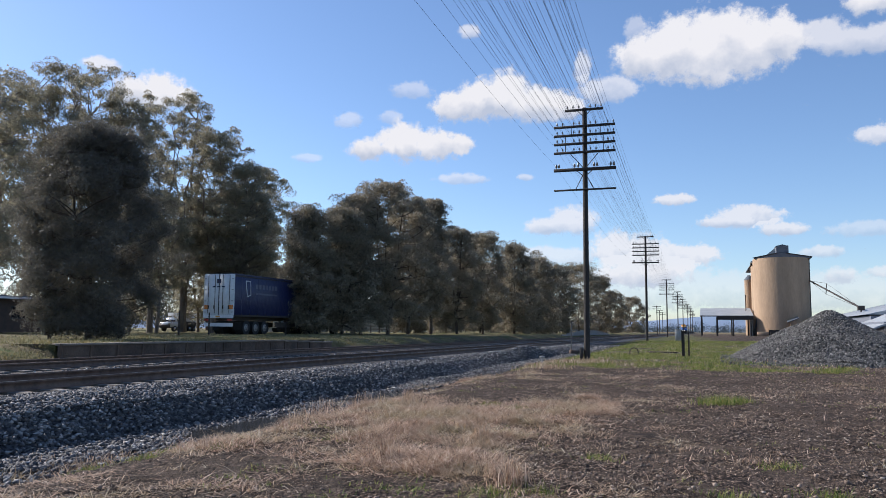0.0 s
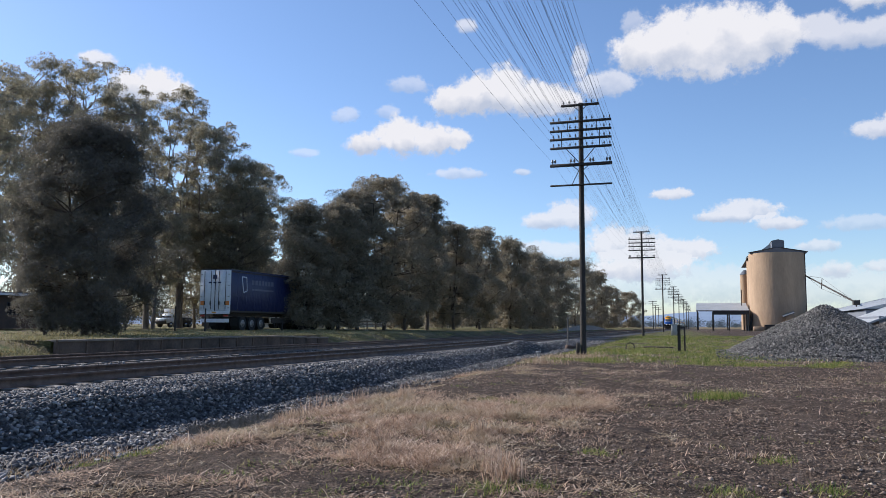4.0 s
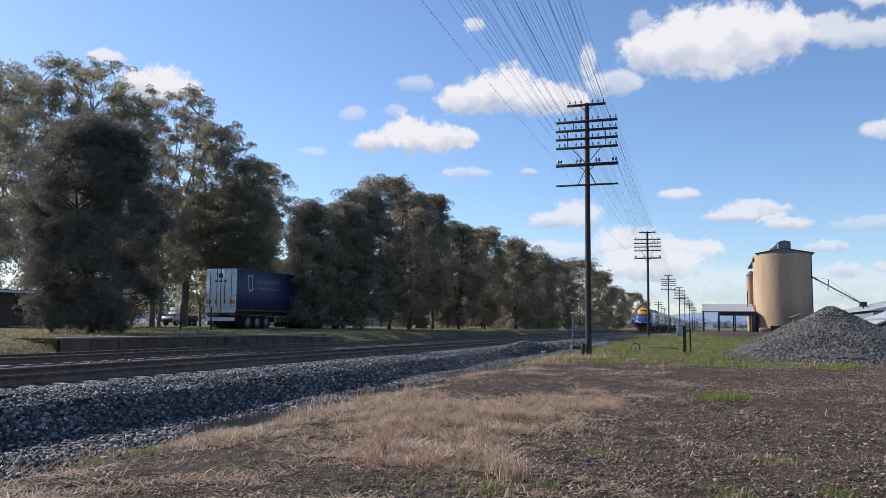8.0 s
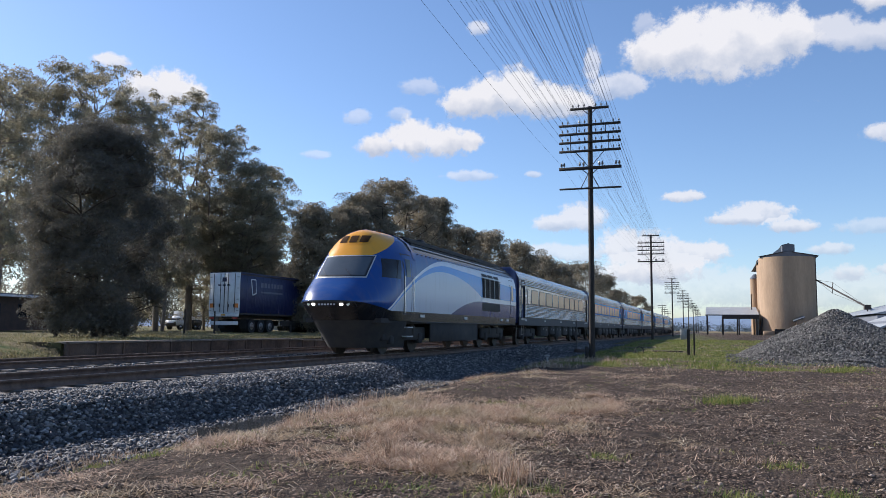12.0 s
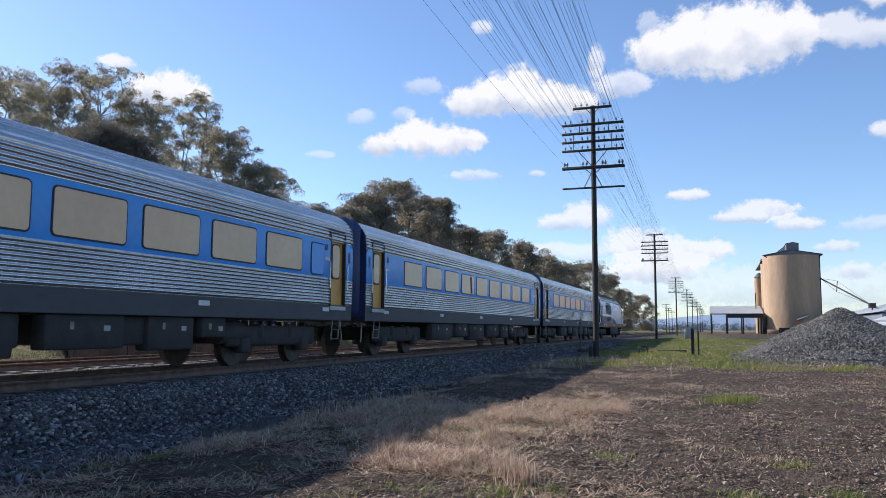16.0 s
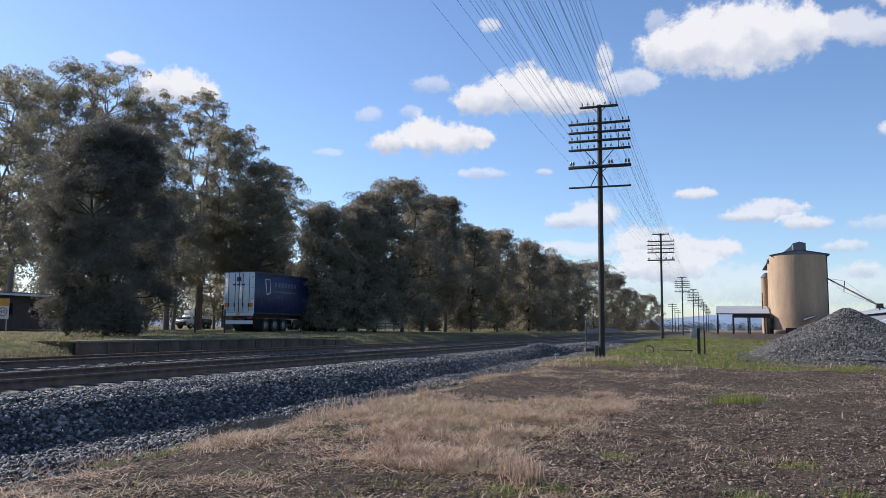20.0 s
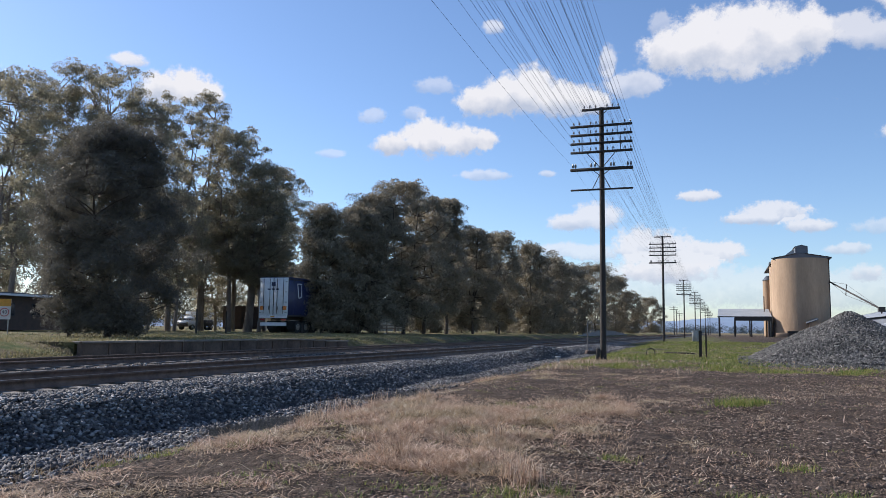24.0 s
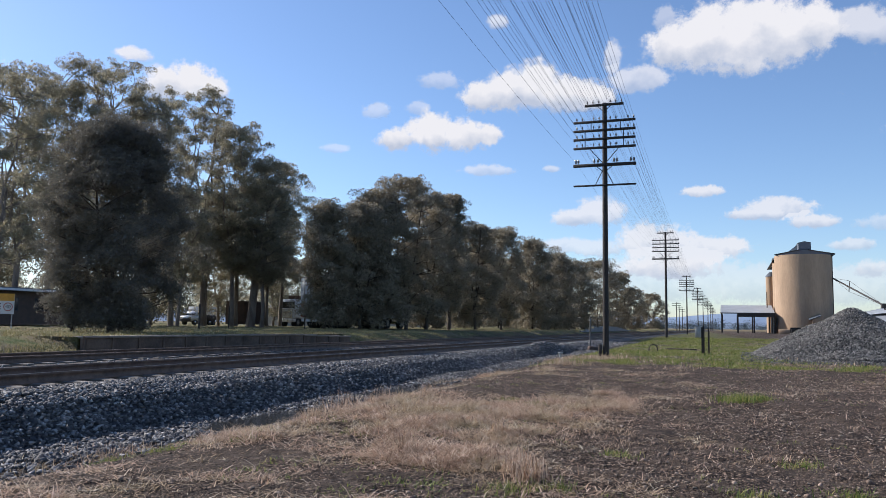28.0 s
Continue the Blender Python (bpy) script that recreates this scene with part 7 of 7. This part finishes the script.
def dry_belt():
    rng = np.random.default_rng(8)

    def picked(n, y_from, y_to, x0, x1, scale, seed, bias, power=1.4):
        out = []
        while len(out) < n:
            y = y_from + (y_to - y_from) * rng.uniform() ** power
            x = rng.uniform(x0, x1)
            if x < -6.15 and any(p < y < q for p, q in PUDDLES):
                continue
            if smooth_noise(x, y, scale, seed) + bias > rng.uniform(0.08, 0.22):
                out.append((x, y))
        return out

    def belt(n, level, y_to=22):
        out = []
        while len(out) < n:
            y = 4.2 + (y_to - 4.2) * rng.uniform() ** 1.3
            x = rng.uniform(-6.4, -0.4)
            if straw_share(x, y) > level + rng.uniform(0, 0.35):
                out.append((x, y))
        return out
    thick, thin = belt(430, 0.80), belt(1050, 0.24)
    pieces = [tufts(rng, thick, 0.11, 70, 0.22, 0.0036, 1.32, lift=0.06),
              tufts(rng, thick[::7], 0.05, 60, 0.17, 0.0028, 0.8, curl=1.4),
              tufts(rng, thick, 0.17, 34, 0.20, 0.0036, 1.5, lift=0.05),
              tufts(rng, thin, 0.045, 14, 0.10, 0.0034, 1.2),
              tufts(rng, thin, 0.15, 24, 0.19, 0.0040, 1.55, lift=0.02)]
    # a few tall rusty tussocks
    pieces.append(tufts(rng, [(-5.5, 9.9), (-5.3, 9.5), (-1.55, 6.35), (-1.7, 6.6), (-3.0, 7.1), (-2.5, 8.8), (-4.4, 11.6), (-5.0, 13.0)], 0.07, 150, 0.28, 0.0028, 0.65, curl=1.3))
    straw = [(rng.uniform(-6.5, 6), 4 + 24 * rng.uniform() ** 1.5) for _ in range(4600)]
    pieces.append(tufts(rng, straw, 0.05, 2, 0.10, 0.0042, 1.52, lift=0.012))
    twigs = picked(330, 4.2, 24, -2.4, 6.0, 0.8, 3.3, 0.1) + picked(300, 11, 27, -5.0, 8.0, 0.9, 6.1, 0.08, 1.0)
    pieces.append(tufts(rng, twigs, 0.13, 16, 0.11, 0.004, 1.4, lift=0.02))
    clumps_ = picked(110, 4.5, 20, -2.2, 5.5, 0.7, 9.4, 0.06)
    pieces.append(tufts(rng, clumps_, 0.08, 40, 0.11, 0.0036, 1.2))
    toe = picked(130, 5, 32, -7.3, -6.3, 0.6, 7.7, 0.1, 1.0)
    pieces.append(tufts(rng, toe, 0.08, 22, 0.13, 0.0036, 0.9))
    verge = picked(200, 22, 60, -6.4, 4.0, 0.5, 5.1, 0.1, 1.2)
    pieces.append(tufts(rng, verge, 0.22, 18, 0.14, 0.009, 1.0))
    pieces.append(tufts(rng, [(-4.4, 27.2), (-4.9, 26.5), (-4.0, 26.8), (-3.6, 27.5), (-5.2, 27.4), (-5.0, 24.0), (-4.5, 23.2)], 0.35, 240, 0.24, 0.006, 0.8, 0.8, curl=1.3))
    pieces.append(tufts(rng, [(-6.1, 11.6), (-6.3, 12.1), (-5.6, 12.4)], 0.14, 90, 0.34, 0.0032, 0.55))
    v, f = join_arrays(pieces)
    solid("dry_grass", raw_mesh("dry_grass", v, f, M["dry_grass"]), M["dry_grass"], "tangled straw-coloured dry grass on dirt", "grass", kind="stuff")


dry_belt()


def green_patches():
    rng = np.random.default_rng(9)
    pieces = [tufts(rng, GREEN, 0.10, 190, 0.085, 0.0035, 0.9), tufts(rng, GREEN[:1], 0.20, 620, 0.15, 0.0045, 0.6), tufts(rng, GREEN[1:2], 0.14, 260, 0.11, 0.0045, 0.8)]
    sprouts = [(rng.uniform(-6.2, 5), 4.5 + 22 * rng.uniform() ** 1.4) for _ in range(420)] + [(rng.uniform(-6.6, -5.4), rng.uniform(5, 9)) for _ in range(90)] + [(rng.uniform(-5.5, -1.5), rng.uniform(5, 13)) for _ in range(160)]
    sprouts = [q for q in sprouts if smooth_noise(q[0], q[1], 0.5, 14.0) > -0.1]
    pieces.append(tufts(rng, sprouts, 0.07, 22, 0.055, 0.0045, 1.0))
    cand = []
    while len(cand) < 2600:
        y = 24 + 50 * rng.uniform() ** 1.4
        x = rng.uniform(-6.4, 4.0)
        if heap_z(x, y) < ground_z(x, y) and 1.2 * smooth_noise(x, y, 0.35, 6.0) + 0.9 * smooth_noise(x, y, 1.1, 2.0) + ramp01(y, 24, 33) * 0.6 > rng.uniform(0.0, 0.7):
            cand.append((x, y))
    pieces.append(tufts(rng, cand, 0.15, 24, 0.085, 0.009, 0.95))
    rank = [q for q in cand if smooth_noise(q[0], q[1], 0.8, 21.0) > 0.16]
    pieces.append(tufts(rng, rank, 0.16, 18, 0.15, 0.010, 0.85))
    v, f = join_arrays(pieces)
    solid("green_grass", raw_mesh("green_grass", v, f, M["green_grass"]), M["green_grass"], "patchy short green grass", "grass", kind="stuff")
    cand = []
    while len(cand) < 2400:
        y, x = rng.uniform(9, 60), -18.9 - 14 * rng.uniform() ** 1.6
        if smooth_noise(x, y, 0.3, 12.0) > rng.uniform(-0.6, 0.3) and not (-18.95 < x):
            cand.append((x, y))
    cand += [(rng.uniform(-19.0, -17.4), rng.uniform(8, 18.7)) for _ in range(520)]
    lv, lf = tufts(rng, cand, 0.22, 16, 0.12, 0.012, 0.9)
    bad = ((lv[:, 0] > -18.9) & (lv[:, 1] > 18.75)).reshape(-1, 5).any(axis=1)
    lv = lv.reshape(-1, 5, 3)
    top = (lv[:, :, 1] > 18.9) & (lv[:, :, 1] < 36.5) & (lv[:, :, 0] > -22.3)
    lv[:, :, 2] += np.where(top, np.maximum(0.0, 0.72 - lv[:, :1, 2]), 0.0)
    lv = lv[~bad].reshape(-1, 3)
    lf = lf[: len(lv) // 5 * 3]
    solid("bank_grass", raw_mesh("bank_grass", lv, lf, M["bank_grass"]), M["bank_grass"], "short yellowing grass on the bank beyond the rails", "grass", kind="stuff")


green_patches()

# ---- sleepers ----
sleeper_data = bpy.data.meshes.new("sleeper")
bm = bx(2.5, 0.24, 0.2, 0, 0, -0.10, bevel=0.015)
bm.to_mesh(sleeper_data)
bm.free()
sleeper_data.materials.append(M["concrete_sleeper"])
for tx, y_end, ty in ((TRACK_X, 96, 0.0), (TRACK2_X, 66, 0.3)):
    y = 2.0
    while y < y_end:
        s = tagged(new("sleeper", sleeper_data), "pale weathered concrete railway sleeper", "sleeper", "railway sleepers", "structure")
        s.location = (tx, y + ty, RAIL_Z - 0.152)
        y += 0.62


def motions():
    for ob, off, turn in train:
        walk(ob, [(t, pose(TRACK_X, NOSE0 - SPEED * t + off, RAIL_Z + 0.12, 0, 0, turn)) for t in range(0, 29, 2)])
    for ob, c, turn in cloud_things:
        rows = []
        for t in (0.0, 14.0, 28.0):
            k = t / 28.0
            rows.append((t, pose(c.x + 31 * k, c.y + 11 * k, c.z + 19 * k, 0, 0, turn)))
        walk(ob, rows)
    y0 = 48.9
    drive = ((0.0, y0 - 0.57), (10.0, y0 - 0.57), (18.5, y0 - 0.57), (19.3, y0 - 0.43), (20.0, y0), (21.0, 49.88), (22.3, 51.37), (23.5, 52.7),
             (24.5, 54.04), (25.5, 55.56), (26.5, 57.08), (27.0, 57.75), (27.5, 58.42), (28.0, 59.28))
    walk(truck, [(t, pose(-33.3, y, 0.8)) for t, y in drive])
    for w in truck_wheels:
        x, y, z = w.location
        rows = [(0.0, pose(x, y, z)), (18.5, pose(x, y, z))]
        for k in range(1, 39):
            t = 18.5 + 0.25 * k
            gone = float(np.interp(t, [d[0] for d in drive], [d[1] for d in drive])) - drive[0][1]
            rows.append((t, pose(x, y, z, -math.degrees(gone / z), 0, 0)))
        walk(w, rows)


motions()
